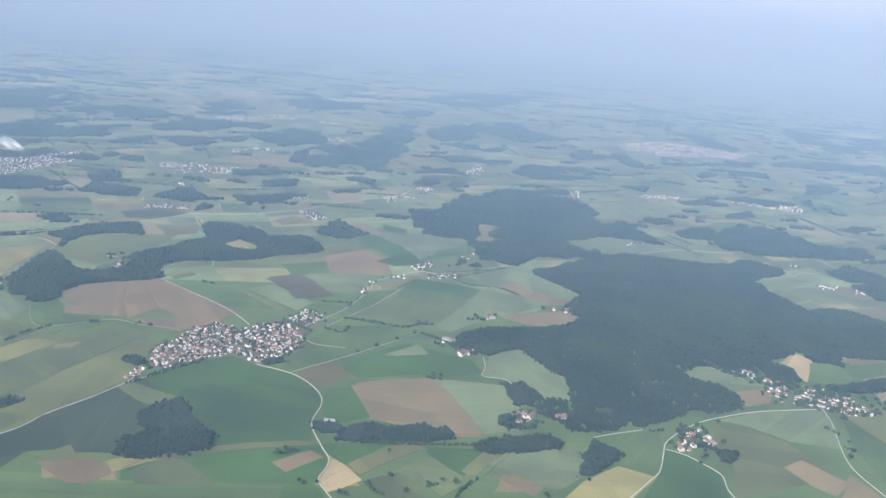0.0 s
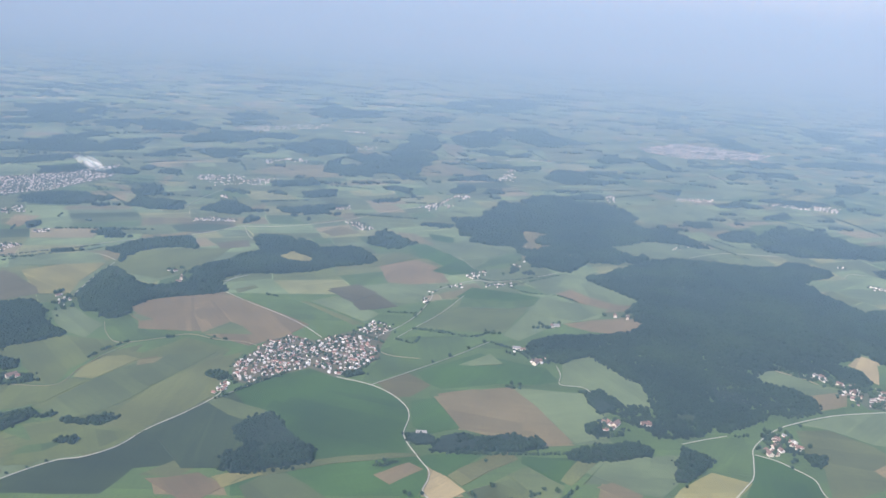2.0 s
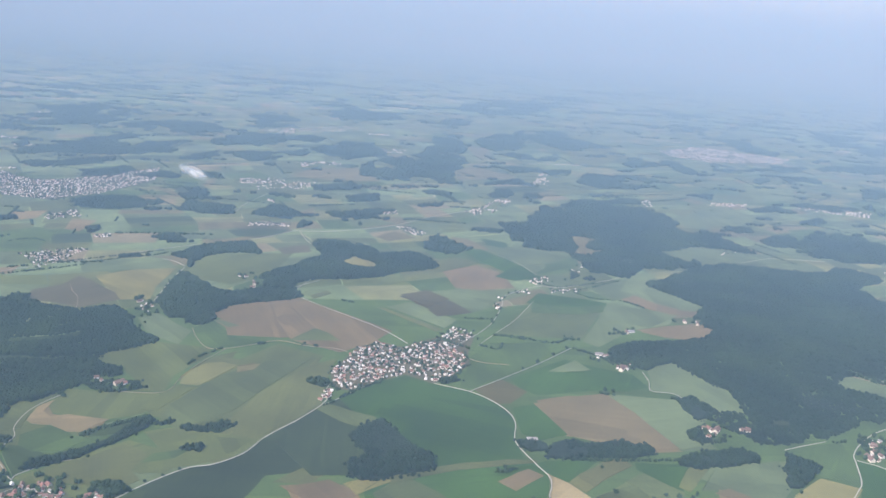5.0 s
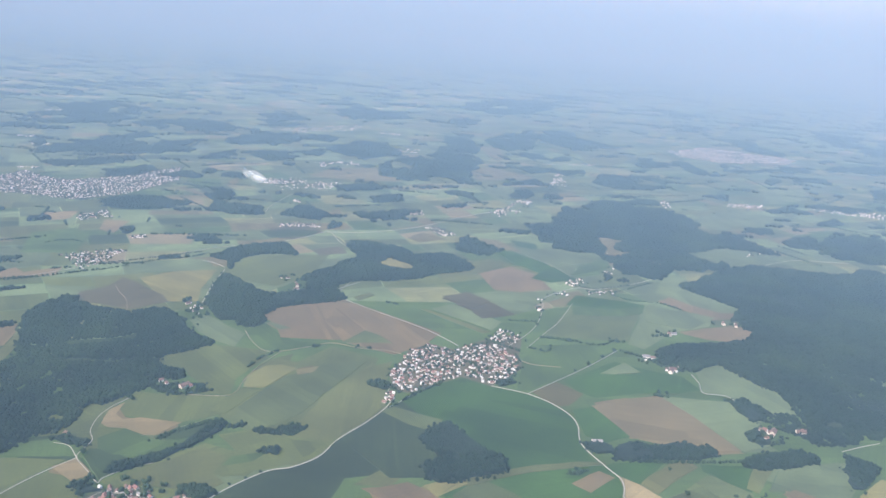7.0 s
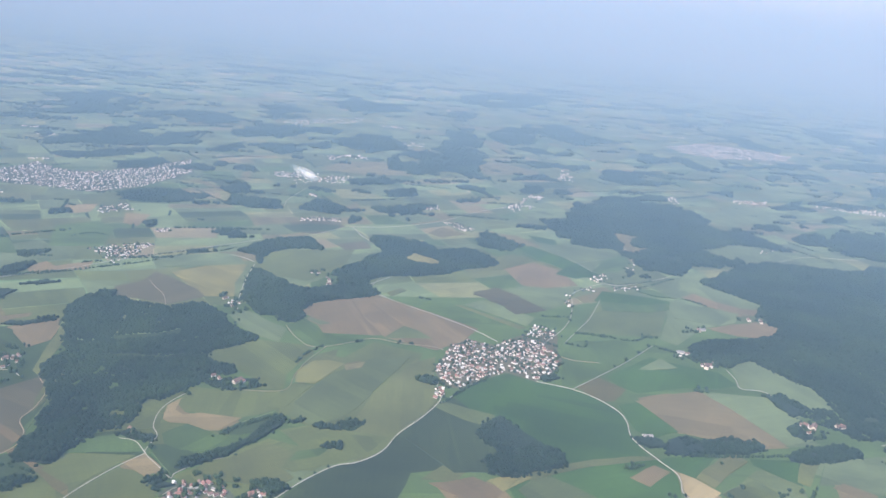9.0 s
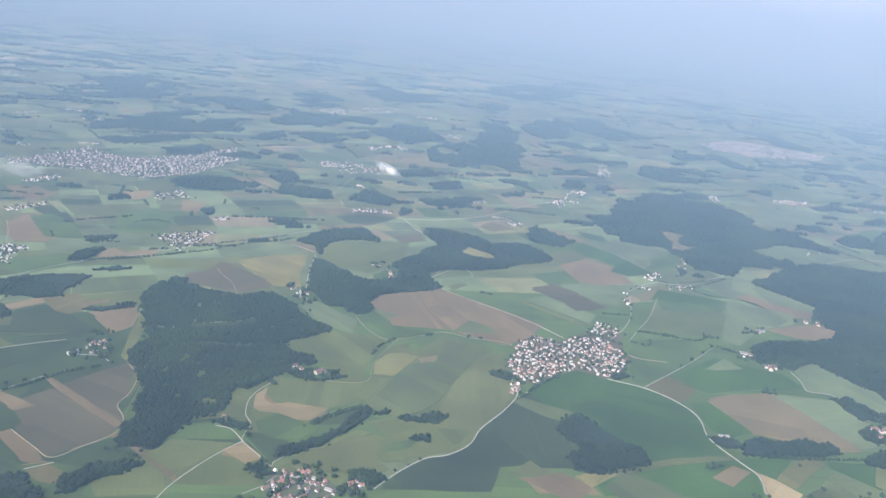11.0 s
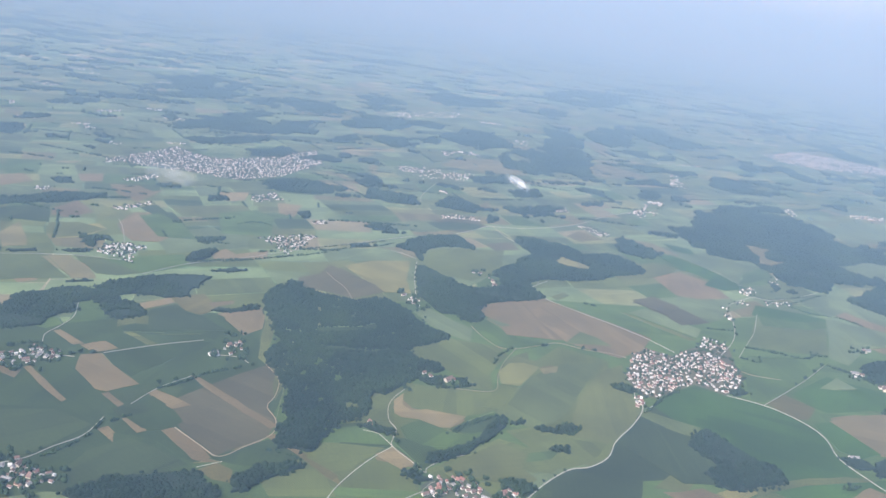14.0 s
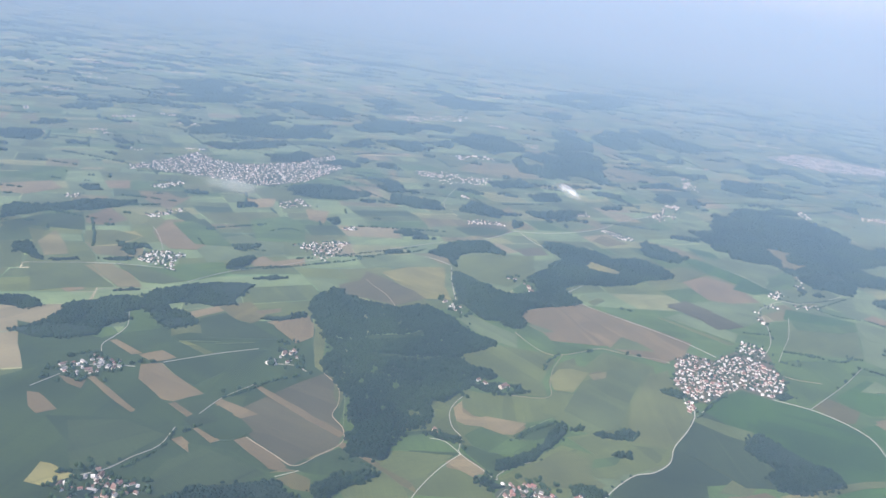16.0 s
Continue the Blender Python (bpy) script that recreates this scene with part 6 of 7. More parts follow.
wood("mixed", 1.1, (-217.6, 404.9), (-211.6, 410.4), (-210.3, 404.8), (-216.5, 400.9))
wood("mixed", 1.1, (-206.2, 396.6), (-200.7, 400.5), (-199.7, 397.2), (-204.5, 393.7))
wood("mixed", 1.5, (-284.7, 560.3), (-273.5, 575.7), (-258.9, 571.1), (-270.9, 559.3))
wood("mixed", 1.5, (-265.2, 587.2), (-251.3, 590.2), (-257.9, 578.7))
wood("mixed", 0.85, (82.5, 216.5), (85.9, 218.7), (87.9, 215.9), (85.4, 212.2), (82.8, 212.0))
wood("mixed", 1.5, (-26.8, 496.2), (-12.7, 506.9), (-3.3, 532.3), (4.3, 548.5), (20.0, 550.6), (25.6, 581.9), (40.6, 595.4), (48.1, 590.3), (58.7, 594.3), (57.5, 578.5), (67.5, 579.9), (79.5, 575.4), (88.2, 571.3), (96.6, 560.2), (92.8, 539.0), (90.8, 514.0), (97.0, 510.2), (110.7, 503.2), (114.4, 488.2), (124.0, 475.7), (127.8, 469.5), (121.7, 465.4), (112.1, 472.3), (101.3, 476.6), (82.9, 468.7), (73.6, 463.5), (60.0, 450.1), (66.4, 445.1), (71.4, 439.8), (81.6, 438.3), (74.4, 427.8), (60.4, 415.9), (48.9, 412.9), (37.6, 404.1), (29.1, 396.3), (20.8, 394.1), (17.6, 402.7), (11.0, 412.7), (10.9, 429.5), (8.3, 437.6), (-2.0, 434.6), (-10.5, 436.7), (-17.7, 441.5), (-18.1, 453.4), (-25.5, 458.6))
wood("mixed", 1.5, (-29.1, 596.0), (-21.1, 607.9), (-14.6, 601.7), (-14.7, 585.7), (-29.7, 580.0))
wood("mixed", 2.2, (59.8, 600.0), (71.1, 606.9), (89.0, 611.0), (85.7, 599.1), (63.4, 592.0))
wood("mixed", 1.5, (122.3, 526.7), (135.4, 535.1), (146.4, 536.5), (145.1, 525.7), (134.1, 526.3), (124.2, 523.2))
wood("mixed", 1.1, (9.4, 387.2), (14.2, 389.5), (14.2, 385.4), (10.0, 382.8))
wood("mixed", 1.1, (1.4, 394.8), (4.2, 398.5), (7.3, 396.3), (3.5, 384.0), (1.0, 386.1))
wood("mixed", 0.85, (-180.5, 307.7), (-182.4, 318.0), (-184.0, 333.5), (-183.9, 347.7), (-180.1, 347.0), (-169.5, 335.6), (-166.1, 329.1), (-157.9, 323.9), (-149.6, 328.8), (-144.2, 334.5), (-135.2, 333.8), (-132.7, 340.4), (-129.9, 336.6), (-124.1, 326.5), (-133.9, 318.7), (-143.9, 313.7), (-151.0, 309.5), (-155.6, 303.4), (-161.9, 292.3), (-169.2, 290.7), (-174.7, 296.6))
wood("mixed", 1.1, (-144.9, 337.2), (-146.8, 354.0), (-141.0, 360.5), (-136.4, 368.7), (-131.1, 381.0), (-127.1, 389.8), (-124.2, 392.6), (-129.1, 401.3), (-133.6, 410.5), (-133.9, 419.3), (-130.4, 423.5), (-122.2, 425.2), (-109.4, 420.0), (-100.1, 411.9), (-97.2, 400.3), (-89.2, 408.7), (-83.6, 412.4), (-76.2, 406.2), (-67.3, 400.7), (-67.0, 391.2), (-71.6, 380.7), (-85.4, 373.5), (-95.4, 365.7), (-108.1, 357.5), (-119.3, 356.2), (-130.0, 347.1), (-132.0, 341.9), (-135.8, 336.5))
wood("mixed", 0.85, (-175.4, 299.2), (-165.3, 297.5), (-161.7, 286.6), (-155.4, 286.1), (-151.6, 292.7), (-154.4, 300.0), (-152.1, 306.9), (-166.0, 310.0))
wood("mixed", 1.1, (-199.8, 375.8), (-194.4, 379.2), (-189.6, 388.2), (-184.0, 399.7), (-172.2, 407.4), (-167.9, 408.8), (-159.7, 398.9), (-155.0, 388.7), (-160.8, 385.2), (-166.9, 387.2), (-174.7, 383.0), (-182.8, 377.1), (-181.7, 366.8), (-182.7, 356.6), (-186.6, 362.1), (-188.7, 371.8), (-197.7, 372.8))
wood("mixed", 0.85, (-332.7, 225.6), (-329.1, 228.6), (-327.0, 234.8), (-325.5, 241.0), (-324.5, 245.4), (-326.8, 248.6), (-325.1, 253.4), (-319.2, 256.7), (-317.3, 261.8), (-312.4, 265.9), (-305.3, 265.2), (-302.3, 261.9), (-301.5, 255.7), (-305.8, 250.1), (-302.2, 245.4), (-305.9, 239.3), (-306.9, 234.3), (-306.5, 230.1), (-314.5, 224.7), (-324.0, 221.6), (-329.3, 223.2))
wood("mixed", 0.85, (-301.1, 256.8), (-302.6, 262.8), (-302.7, 267.2), (-305.7, 268.4), (-302.0, 274.5), (-298.1, 278.4), (-293.4, 282.7), (-289.0, 288.2), (-284.5, 291.3), (-274.6, 295.3), (-268.1, 295.2), (-269.6, 287.0), (-271.0, 279.2), (-270.0, 272.6), (-277.2, 267.7), (-284.3, 268.5), (-289.9, 267.5), (-293.8, 263.8), (-290.9, 258.4), (-286.6, 257.8), (-281.0, 253.6), (-277.7, 250.8), (-280.8, 245.8), (-286.2, 243.0), (-291.3, 246.1), (-295.4, 252.6))
wood("mixed", 0.85, (-346.5, 247.8), (-343.2, 250.6), (-334.0, 248.5), (-336.1, 244.7), (-343.7, 244.2))
wood("mixed", 0.85, (-270.0, 303.0), (-262.9, 308.7), (-256.2, 309.3), (-262.0, 305.2))
wood("mixed", 0.85, (-284.4, 310.4), (-285.3, 320.0), (-278.3, 331.1), (-276.3, 329.2), (-278.1, 315.5), (-281.3, 312.9))
wood("mixed", 1.1, (-291.9, 342.8), (-285.3, 345.8), (-279.2, 343.0), (-284.3, 338.5))
wood("mixed", 0.85, (-340.0, 327.6), (-336.5, 326.4), (-328.7, 327.1), (-326.6, 329.5), (-323.4, 323.8), (-327.8, 324.7), (-330.2, 320.8), (-326.1, 313.1), (-329.1, 313.1))
wood("mixed", 0.85, (-335.3, 303.0), (-332.6, 305.5), (-325.9, 307.8), (-326.9, 305.4), (-333.1, 302.1))
wood("mixed", 0.85, (-377.3, 307.2), (-374.2, 312.2), (-368.0, 305.9), (-356.9, 293.4), (-362.3, 294.9), (-371.4, 301.5), (-371.1, 297.6))
wood("mixed", 0.85, (-256.4, 263.1), (-250.6, 263.7), (-242.0, 271.3), (-241.4, 268.4), (-250.8, 261.0), (-255.3, 260.6))
wood("mixed", 0.85, (-317.5, 270.0), (-312.1, 273.6), (-308.9, 274.5), (-314.5, 271.0))
wood("mixed", 0.85, (-354.6, 295.3), (-346.8, 299.2), (-345.6, 297.7), (-353.5, 293.9))
wood("mixed", 0.85, (-218.2, 156.0), (-214.8, 160.0), (-209.1, 162.3), (-203.8, 166.9), (-201.4, 166.2), (-206.5, 160.8), (-211.8, 157.4), (-215.3, 155.2))
wood("mixed", 0.85, (-211.1, 176.7), (-207.1, 179.0), (-202.4, 178.8), (-206.1, 175.6), (-210.0, 175.0))
wood("mixed", 0.85, (-272.8, 142.1), (-270.5, 144.1), (-268.5, 143.1), (-269.4, 140.2), (-271.5, 139.5))
wood("mixed", 0.85, (-264.2, 145.4), (-261.4, 147.4), (-259.0, 146.6), (-261.1, 144.9))
wood("mixed", 0.85, (-238.1, 269.7), (-237.7, 289.1), (-235.6, 302.6), (-230.4, 300.9), (-231.8, 283.2), (-233.7, 270.0))

# hedges
hedge((-161.6, 195.0), (-157.7, 200.3), (-149.9, 207.7))
hedge((-148.2, 172.1), (-143.6, 174.6), (-138.8, 171.5))
hedge((-144.3, 168.0), (-140.1, 167.3))
hedge((-24.9, 203.1), (-9.6, 204.6), (10.4, 207.7))
hedge((-41.4, 298.0), (-29.8, 297.4), (-17.1, 294.5), (-8.2, 302.9))
hedge((-12.4, 299.8), (-5.6, 299.9))
hedge((-10.1, 289.7), (-0.4, 283.5), (5.9, 273.2))
hedge((21.4, 355.3), (28.0, 351.1), (31.3, 346.4))
hedge((-46.7, 286.3), (-39.9, 283.6), (-37.8, 290.2))
hedge((-6.2, 250.3), (-0.6, 249.7))
hedge((-11.8, 364.8), (0.2, 364.8), (27.1, 387.8))
hedge((-45.4, 194.0), (-42.0, 193.4), (-39.0, 196.0))
hedge((-3.0, 183.8), (0.7, 185.6))
hedge((-63.8, 291.1), (-50.6, 281.4))
hedge((64.8, 226.5), (70.1, 228.0))
hedge((125.9, 228.1), (128.2, 224.9))
hedge((99.6, 288.5), (103.2, 280.0), (110.9, 276.4))
hedge((125.2, 240.9), (128.3, 236.2))
hedge((-252.8, 197.6), (-247.0, 203.3), (-241.5, 211.9), (-232.5, 219.0))
hedge((-264.8, 157.5), (-261.8, 163.1), (-259.9, 169.8), (-260.0, 176.3))
hedge((-263.9, 157.8), (-266.9, 155.1))
hedge((-245.8, 150.1), (-242.7, 149.9))
hedge((-307.4, 211.5), (-300.7, 216.8), (-296.5, 213.4))
hedge((-244.8, 238.0), (-234.9, 230.9))
hedge((-286.6, 311.8), (-279.5, 312.0), (-270.5, 318.6), (-257.5, 325.3))
hedge((-239.3, 350.7), (-224.9, 362.5), (-203.9, 380.5))
hedge((-97.8, 225.5), (-93.8, 231.1), (-88.7, 238.4), (-81.1, 247.9))
hedge((-55.4, 266.3), (-52.0, 270.9), (-52.8, 276.1))
hedge((-213.2, 172.1), (-209.7, 171.9), (-203.6, 170.2), (-202.0, 166.5))
hedge((5.1, 179.4), (6.4, 183.7), (8.6, 187.0), (11.0, 189.9))
hedge((-17.8, 183.3), (-15.7, 179.9), (-12.9, 178.4))
hedge((-44.8, 191.4), (-41.6, 194.3), (-37.4, 196.6))
hedge((-257.6, 174.8), (-255.9, 178.1), (-253.5, 181.0))
hedge((-252.5, 142.7), (-249.1, 146.2), (-245.9, 149.3))
hedge((-245.7, 148.9), (-244.3, 150.2))
hedge((0.2, 362.9), (8.3, 355.9), (21.9, 354.5), (31.0, 348.1))
hedge((-15.0, 371.9), (-6.8, 369.7), (4.4, 374.6), (18.2, 383.0))
hedge((-52.9, 314.8), (-40.5, 316.5))
hedge((-107.6, 326.1), (-100.8, 324.2))
hedge((-39.7, 298.4), (-33.9, 297.2), (-28.2, 296.0))
hedge((-270.0, 316.6), (-259.1, 324.3), (-248.0, 333.2), (-238.8, 340.6))
hedge((-232.1, 349.8), (-219.7, 360.8), (-206.4, 370.6), (-199.8, 378.6))
hedge((-238.6, 339.8), (-229.3, 349.2))
hedge((-280.4, 375.5), (-273.5, 383.3), (-264.0, 381.1))
hedge((-128.2, 207.4), (-125.8, 210.2), (-121.9, 209.4), (-124.9, 203.4), (-127.8, 204.7))
hedge((-163.3, 194.4), (-158.0, 201.3), (-153.0, 206.1), (-148.4, 209.5))
hedge((-148.4, 248.5), (-147.5, 253.7), (-144.5, 259.7), (-140.7, 265.1))

# single trees
tree(-176.4, 282.3, 0.83)
tree(-177.2, 279.1, 0.76)
tree(-129.5, 270.0, 0.92)
tree(-128.0, 270.7, 0.79)
tree(-113.7, 272.0, 0.74)
tree(-108.4, 272.3, 0.92)
tree(-178.2, 185.2, 1.20)
tree(-178.8, 219.0, 1.14)
tree(-177.3, 217.9, 1.12)
tree(-187.3, 192.6, 0.82)
tree(-128.9, 271.0, 0.83)
tree(-127.6, 271.7, 0.76)
tree(-113.1, 273.4, 0.92)
tree(-109.2, 272.6, 0.79)
tree(-11.8, 301.9, 0.83)
tree(-2.1, 185.5, 0.76)
tree(1.6, 187.4, 0.92)
tree(-1.3, 184.6, 0.79)
tree(-44.0, 194.4, 0.74)
tree(-41.9, 195.8, 0.92)
tree(-3.9, 252.3, 1.20)
tree(-1.1, 251.8, 1.14)
tree(-41.0, 311.5, 1.12)
tree(-38.8, 320.7, 0.82)
tree(-36.5, 329.9, 1.00)
tree(-36.2, 340.6, 0.85)
tree(-31.7, 353.1, 0.79)
tree(-28.1, 356.9, 0.76)
tree(-31.6, 266.1, 0.82)
tree(-25.5, 272.8, 1.21)
tree(-18.7, 280.9, 1.16)
tree(-12.6, 289.0, 1.14)
tree(5.0, 187.0, 1.14)
tree(-13.7, 199.7, 0.81)
tree(107.1, 275.6, 0.83)
tree(111.3, 277.2, 0.76)
tree(88.9, 236.6, 0.92)
tree(128.8, 231.3, 0.79)
tree(63.4, 228.2, 0.74)
tree(77.0, 212.3, 0.92)
tree(78.4, 213.2, 1.20)
tree(28.8, 184.6, 1.14)
tree(-245.2, 151.4, 0.83)
tree(-243.8, 150.9, 0.76)
tree(-245.6, 208.0, 0.92)
tree(-270.2, 155.6, 0.79)
tree(-268.3, 158.4, 0.74)
tree(-230.1, 220.8, 0.92)
tree(-253.6, 200.3, 1.20)
tree(-249.5, 203.6, 1.14)
tree(-245.8, 150.4, 0.83)
tree(-244.8, 151.2, 0.76)
tree(-12.3, 187.1, 1.10)
tree(-7.5, 180.7, 1.10)
tree(-35.2, 180.7, 0.90)
tree(-33.8, 179.9, 0.90)
tree(-30.6, 180.9, 0.80)
tree(-24.2, 177.1, 1.00)
tree(-22.5, 176.9, 0.90)
tree(-262.9, 149.0, 0.90)
tree(-261.3, 150.1, 0.90)
tree(-136.0, 175.3, 0.70)
tree(-129.4, 182.3, 0.70)
tree(-132.6, 178.7, 0.60)
tree(12.3, 389.2, 1.20)
tree(13.1, 388.4, 1.10)
tree(-1.6, 380.5, 1.20)
tree(127.2, 225.1, 1.30)
tree(124.6, 221.3, 1.30)
tree(75.8, 209.2, 0.90)
tree(84.2, 215.2, 1.10)

# distant villages
far_houses(20, (-20.0, 379.0), (-8.6, 388.8), (-10.7, 376.9), (-19.0, 368.4))
far_houses(10, (3.8, 401.3), (11.1, 408.4), (8.9, 397.7), (3.2, 394.1))
far_houses(15, (-10.4, 366.3), (3.9, 371.2), (2.4, 363.4), (-11.2, 358.2))
far_houses(6, (-26.7, 359.7), (-20.3, 361.9), (-21.7, 355.0), (-27.8, 353.5))
far_houses(8, (-37.8, 345.8), (-34.3, 349.5), (-37.9, 325.9), (-40.5, 325.3))
far_houses(13, (194.1, 409.5), (205.5, 411.5), (200.3, 402.1), (192.1, 402.3))
far_houses(15, (208.8, 407.2), (229.6, 410.0), (225.1, 402.2), (207.1, 398.9))
far_houses(3, (192.0, 445.3), (197.9, 448.8), (194.4, 439.8), (189.8, 438.4))
far_houses(6, (101.2, 465.4), (113.6, 468.0), (110.4, 457.9), (100.7, 456.3))
far_houses(102, (-265.4, 358.5), (-244.7, 373.2), (-237.5, 373.6), (-242.2, 357.3), (-245.6, 336.4), (-256.9, 350.8))
far_houses(102, (-327.1, 311.4), (-319.4, 324.0), (-306.1, 322.5), (-307.7, 314.0), (-304.5, 300.1), (-312.2, 304.6), (-322.1, 307.8))
far_houses(1500, (-395.1, 477.0), (-381.7, 510.6), (-372.0, 539.9), (-355.4, 525.3), (-334.0, 519.3), (-304.7, 548.3), (-283.4, 594.0), (-269.5, 546.8), (-285.7, 493.6), (-305.6, 467.6), (-339.1, 472.2), (-367.7, 471.4))
far_houses(102, (-217.8, 575.0), (-198.9, 587.7), (-159.5, 581.0), (-164.3, 557.8), (-197.3, 541.3))
far_houses(44, (-290.0, 430.9), (-280.2, 448.1), (-270.7, 434.6), (-284.6, 421.5))
far_houses(85, (-260, 845), (-197, 922), (-174, 931), (-183, 878), (-255, 827))
far_houses(37, (-346.1, 374.7), (-339.4, 384.3), (-332.7, 395.4), (-330.8, 390.1), (-340.3, 370.8))
far_houses(44, (17, 700), (23, 704), (19.1, 639.4), (3.7, 638.8))
far_houses(30, (-114.3, 504.5), (-98.0, 505.4), (-101.0, 497.8), (-114.4, 496.8))
far_houses(44, (-94.3, 467.2), (-85.0, 469.1), (-74.5, 454.8), (-79.9, 448.6))
far_houses(34, (-55.3, 520.0), (-40.3, 539.0), (-26.8, 573.9), (-24.3, 571.7), (-41.0, 527.5))
far_houses(34, (-178.5, 449.2), (-161.1, 454.1), (-161.3, 446.0), (-176.8, 442.1))
far_houses(23, (-246.6, 397.4), (-240.2, 402.9), (-239.5, 397.4), (-245.1, 393.5))
far_houses(17, (-396.4, 393.7), (-390.9, 398.3), (-387.4, 390.8), (-392.7, 387.8))
far_houses(23, (-476.2, 636.0), (-463.2, 656.4), (-457.0, 640.9), (-470.3, 627.7))
far_houses(23, (-191.7, 661.8), (-161.9, 678.2), (-162.1, 667.1), (-191.4, 651.2))
far_houses(900, (176, 920), (237, 982), (329, 931), (303, 886), (214, 855), (177, 880))
far_houses(40, (139.5, 622.5), (177.4, 629.1), (171.2, 616.4), (137.1, 609.2))
far_houses(20, (86.0, 609.5), (93.5, 616.7), (90.8, 583.5), (85.4, 581.5))
far_houses(119, (211.0, 624.5), (248.7, 636.6), (276.8, 627.8), (264.8, 609.1), (236.6, 614.9))
far_houses(27, (-48.2, 522.5), (-28.7, 542.3), (-28.0, 531.4), (-45.4, 513.1))
far_houses(23, (-26.2, 565.3), (-18.5, 575.2), (-17.9, 563.0), (-24.4, 556.0))
far_houses(30, (-111.9, 503.0), (-97.1, 511.4), (-93.2, 500.8), (-106.4, 494.9))
far_houses(20, (-133, 782), (-105, 780), (-104, 754), (-126, 755))
far_houses(20, (-251, 844), (-232, 849), (-226, 828), (-243, 825))
far_houses(34, (-366.3, 433.2), (-362.2, 443.0), (-350.3, 454.2), (-350.8, 446.3), (-358.0, 427.6))
far_houses(13, (-545.7, 627.2), (-536.2, 637.8), (-530.3, 626.4), (-536.7, 614.3))
far_houses(25, (-397.1, 478.4), (-387.3, 487.9), (-382.7, 476.0), (-391.1, 467.8))
far_houses(10, (-456.2, 570.1), (-444.2, 574.2), (-441.6, 563.5), (-449.9, 560.2))
far_houses(51, (-217.2, 565.8), (-212.8, 579.7), (-197.4, 574.4), (-197.4, 563.3), (-210.6, 558.3))
far_houses(27, (-171.9, 454.0), (-156.4, 453.6), (-154.6, 446.0), (-165.9, 446.1))
far_houses(17, (-187.4, 652.7), (-183.6, 662.3), (-179.5, 647.6), (-184.1, 644.8))
far_houses(17, (-172.2, 669.3), (-156.2, 676.2), (-155.1, 662.3), (-168.7, 659.8))
far_houses(17, (-183.4, 512.9), (-178.5, 513.5), (-176.6, 505.5))
far_houses(17, (9, 749), (65, 774), (64, 757), (59, 759))

if EXTRA:
    far_houses(len(EXTRA), at=EXTRA)


# low grass banks along the edges of fields
def field_margins():
    rng = np.random.default_rng(23)
    verts, faces, which = [], [], []
    for a, b, w in MARGINS:
        a, b = np.array(a), np.array(b)
        n = max(2, int(np.linalg.norm(b - a) / 2.5))
        d = (b - a) / np.linalg.norm(b - a)
        side = np.array((-d[1], d[0]))
        tone = int(rng.choice(3, p=(.45, .35, .2)))
        first = len(verts)
        for i in range(n + 1):
            c = a + (b - a) * i / n + side * rng.normal(0, .1)
            k = w * rng.uniform(.6, 1.2)
            verts += [(*(c - side * k), -.05), (*(c - side * k * .35), .19), (*(c + side * k * .35), .19), (*(c + side * k), -.05)]
        for i in range(n):
            for j in range(3):
                q = first + 4 * i + j
                faces.append((q, q + 4, q + 5, q + 1))
                which.append(tone)
    me = mesh("field_margins", verts, faces, [CROPS["mid_green"], CROPS["light_green"], CROPS["olive"]])
    me.polygons.foreach_set("material_index", which)
    tagged(new("field_margins", me), "narrow grassy banks along the edges of fields", "grass", kind="stuff")


field_margins()

# gardens and yard trees of the settlements
rng = np.random.default_rng(5)
g = np.array(GARDEN)
tagged(new("garden_trees", clumps("garden_trees", np.column_stack([g[:, :2], g[:, 3] * .5 + .1]), g[:, 2], g[:, 3] * .55, [HEDGE], rng)),
       "dark green garden trees and bushes among the houses", "trees", kind="stuff")


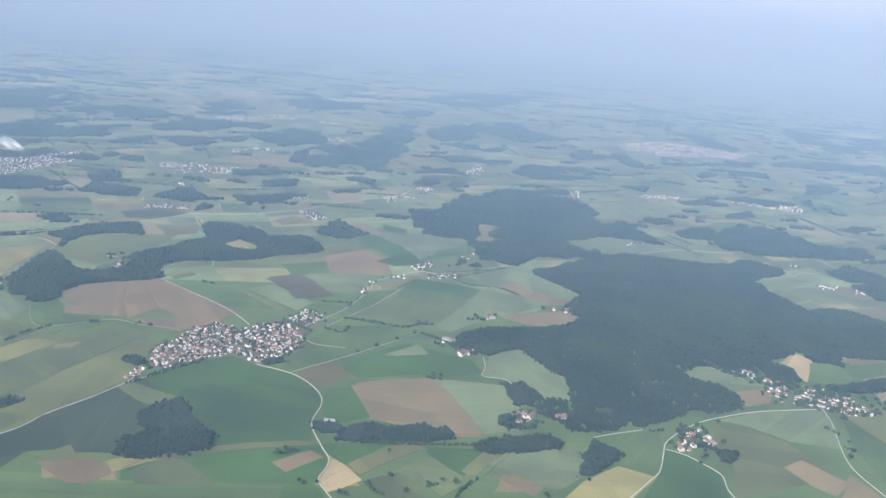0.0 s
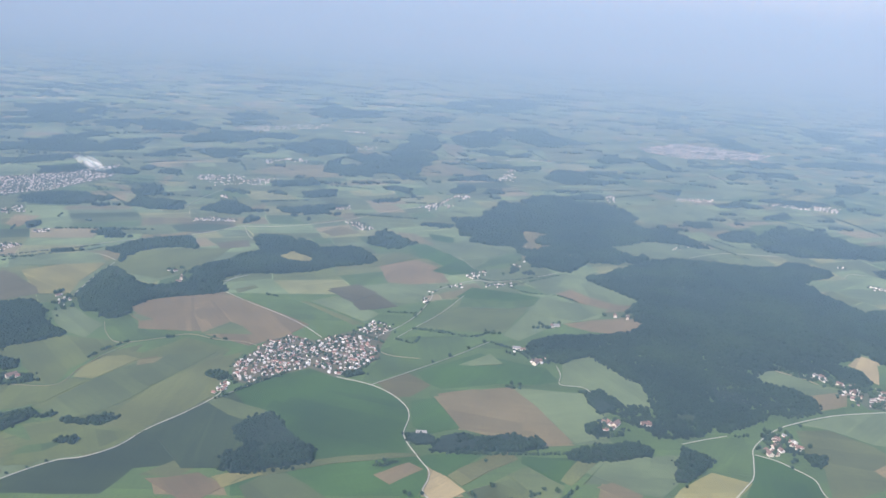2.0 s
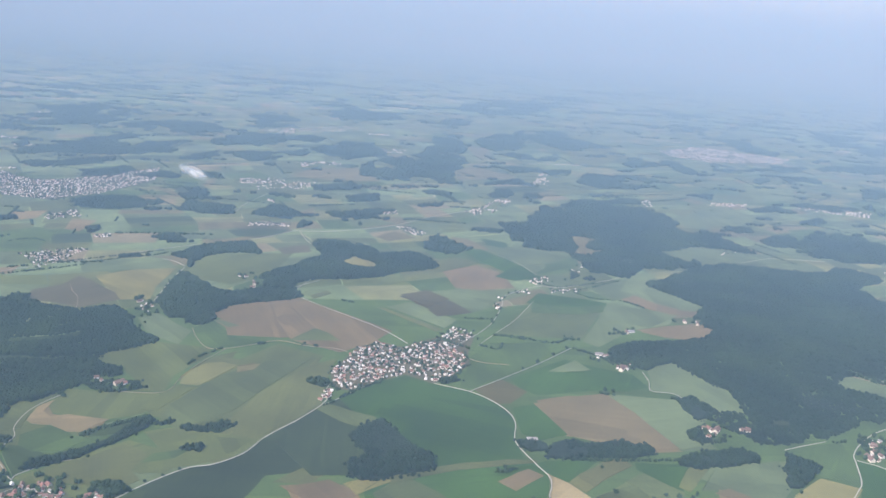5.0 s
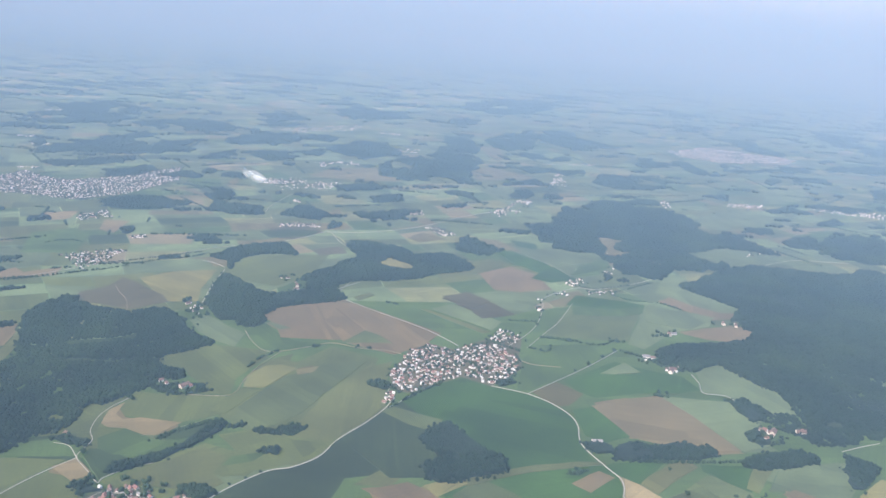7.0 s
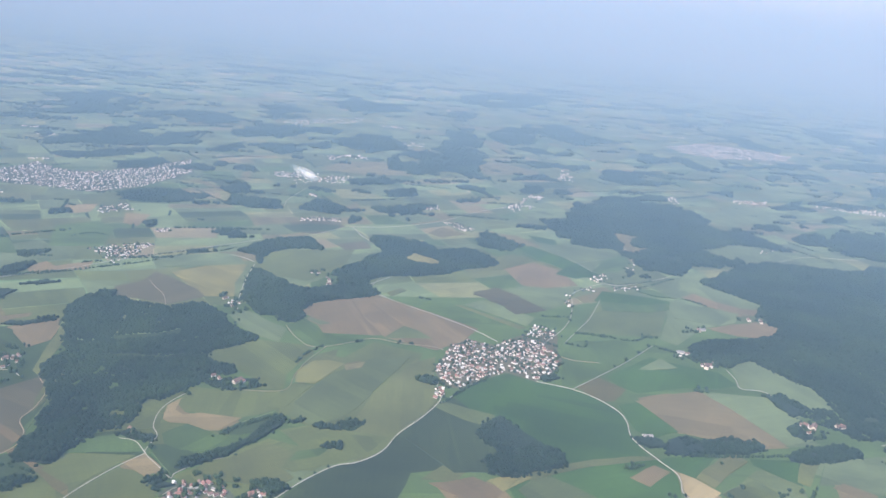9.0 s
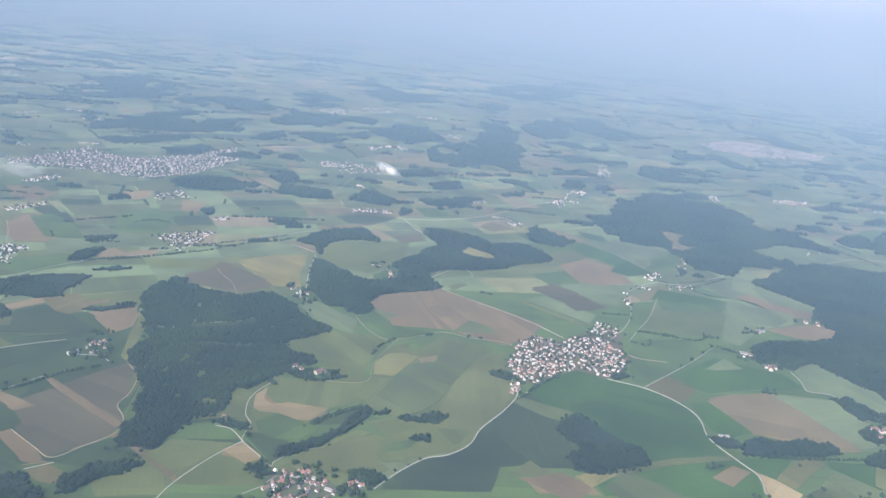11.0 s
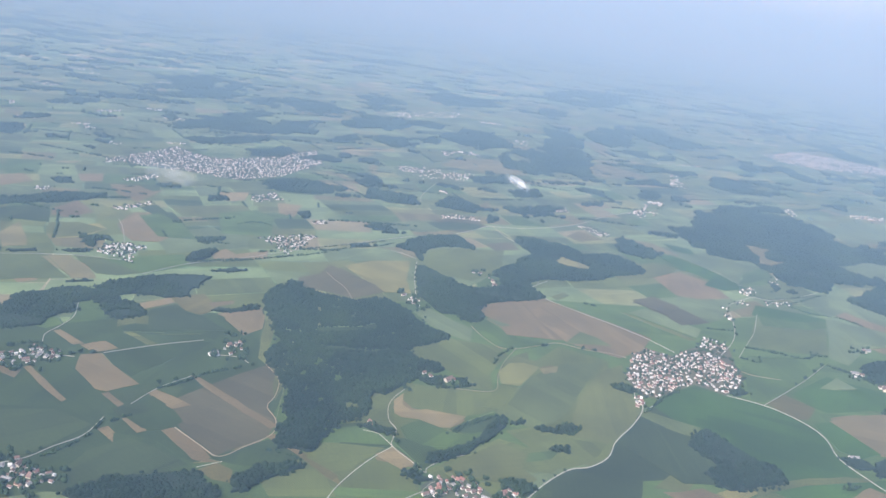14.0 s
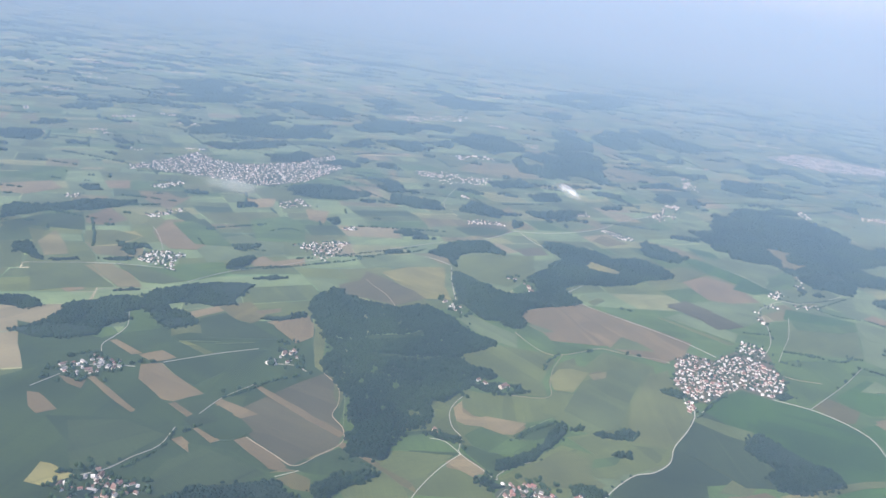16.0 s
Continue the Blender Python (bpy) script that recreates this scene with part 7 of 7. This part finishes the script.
# ---- the hazy distance: woods, hamlets and tree rows without number ----
def far_country():
    rng = np.random.default_rng(11)
    cs, rs, hs = [], [], []
    for i in range(1700):
        small = i >= 800
        y = (470 + 1500 * rng.uniform() ** 1.3) if small else 700 + 3900 * rng.uniform() ** 1.5
        x = rng.uniform(-.78, .62) * (y + 150) - 60
        if not small and y < 1150 and -430 < x < 520:
            continue
        if any(abs(x - u) < r and abs(y - v) < r for u, v, r in TOWNS):
            continue
        if small:
            w, d, a = rng.uniform(2.5, 13) * (.6 + y / 1500), rng.uniform(1.2, 4.5) * (.6 + y / 1500), rng.normal(.15, .3)
        else:
            w, d, a = rng.uniform(6, 40) * (1 + y / 2500), rng.uniform(3, 14) * (1 + y / 2500), rng.normal(0, .35)
        step = max(1.3 if small else 3.0, y / 300 if small else y / 220)
        n = max(6, int(w * d * 2.6 / step ** 2))
        q = rng.uniform(-1, 1, (n, 2))
        q = q[(q ** 2).sum(1) + .45 * np.sin(5 * q[:, 0] + a * 9) * q[:, 1] < .95]
        cs.append(np.column_stack([x + q[:, 0] * w * math.cos(a) - q[:, 1] * d * math.sin(a), y + q[:, 0] * w * math.sin(a) + q[:, 1] * d * math.cos(a), np.full(len(q), .7)]))
        rs.append(np.full(len(q), step * .8))
        hs.append(rng.uniform(.8, 1.5, len(q)))
    tagged(new("distant_woods", clumps("distant_woods", np.concatenate(cs), np.concatenate(rs), np.concatenate(hs), [MIXED], rng)),
           "distant dark woods fading into the haze", "woods", kind="stuff")
    # hedges and rows of trees, most of them along the field edges
    cs, rs = [], []
    for _ in range(1300):
        y = 330 + 1100 * rng.uniform()
        x = rng.uniform(-.85, .62) * (y + 100) - 80
        if y < 480 and x > -230:
            continue
        a = rng.choice((.5, -1.07, .1)) + rng.normal(0, .15)
        n = rng.integers(20, 70) if rng.uniform() < .3 else rng.integers(3, 14)
        s = np.sort(rng.uniform(0, n * .75, n))
        bow = rng.normal(0, .002) * s ** 2
        cs.append(np.column_stack([x + s * math.cos(a) - bow * math.sin(a), y + s * math.sin(a) + bow * math.cos(a) + rng.normal(0, .3, n), np.full(n, .4)]))
        rs.append(rng.uniform(.3, .85, n) * rng.uniform(.8, 1.25))
    r = np.concatenate(rs)
    tagged(new("tree_rows", clumps("tree_rows", np.concatenate(cs), r, r * .9, [HEDGE], rng)), "scattered rows of trees and bushes between fields", "trees", kind="stuff")


far_country()
for i in range(150):
    y = 520 + 1900 * random.random() ** 1.3
    x = random.uniform(-.75, .6) * (y + 120) - 60
    s = (4 + y / 110) * random.uniform(.5, 1.2)
    if y < 800 and -330 < x < 420:
        continue
    far_houses(random.randint(3, 14), (x - s, y - s * .5), (x + s, y - s * .4), (x + s * 1.2, y + s * .5), (x - s * .8, y + s * .4))


# ---- clouds: two shreds of low cloud ----
def cloud(x, y, z, size, tilt, cover, seed, words):
    """A wisp: a lumpy flattened body, thin towards its rim."""
    m = bpy.data.materials.new("cloud")
    t, p = links(m)
    p.inputs["Base Color"].default_value = (.9, .9, .9, 1)
    p.inputs["Roughness"].default_value = 1
    own = t.nodes.new("ShaderNodeTexCoord").outputs["Object"]
    flat = node(t, "ShaderNodeVectorMath")
    flat.operation = "MULTIPLY"
    t.links.new(own, flat.inputs[0])
    flat.inputs[1].default_value = (1, .3, 1)
    far = t.nodes.new("ShaderNodeVectorMath")
    far.operation = "LENGTH"
    t.links.new(flat.outputs[0], far.inputs[0])
    rim = node(t, "ShaderNodeMapRange", From_Min=1.0, From_Max=.1, To_Min=0.0, To_Max=1.0)
    rim.interpolation_type = "SMOOTHSTEP"
    t.links.new(far.outputs["Value"], rim.inputs["Value"])
    shred = span(t, grain(t, own, 1.3, 3), .34, .62, .3, 1)
    mul = t.nodes.new("ShaderNodeMath")
    mul.operation = "MULTIPLY"
    t.links.new(rim.outputs[0], mul.inputs[0])
    t.links.new(shred, mul.inputs[1])
    veil = node(t, "ShaderNodeMath")
    veil.operation = "MULTIPLY"
    t.links.new(mul.outputs[0], veil.inputs[0])
    veil.inputs[1].default_value = cover
    t.links.new(veil.outputs[0], p.inputs["Alpha"])
    bm = bmesh.new()
    bmesh.ops.create_icosphere(bm, subdivisions=4, radius=1)
    for v in bm.verts:
        v.co *= 1 + .18 * noise.noise(v.co * 2.5 + Vector((seed, 0, 0)))
    ob = new("cloud", bpy.data.meshes.new("cloud"))
    bm.to_mesh(ob.data)
    bm.free()
    ob.data.polygons.foreach_set("use_smooth", [True] * len(ob.data.polygons))
    ob.data.materials.append(m)
    ob.matrix_world = pose(x, y, z, 0, tilt, 0) @ Matrix.Diagonal((*size, 1))
    return tagged(ob, words, "cloud", kind="stuff")


cloud(-149.7, 258.3, 65.6, (6.0, 3.0, 2.2), 26, .75, 3, "small white shred of low cloud above the fields")
cloud(-261.3, 227.2, 59.7, (11.0, 5.0, 4.0), 8, .22, 4, "thin faint veil of low cloud above the fields")
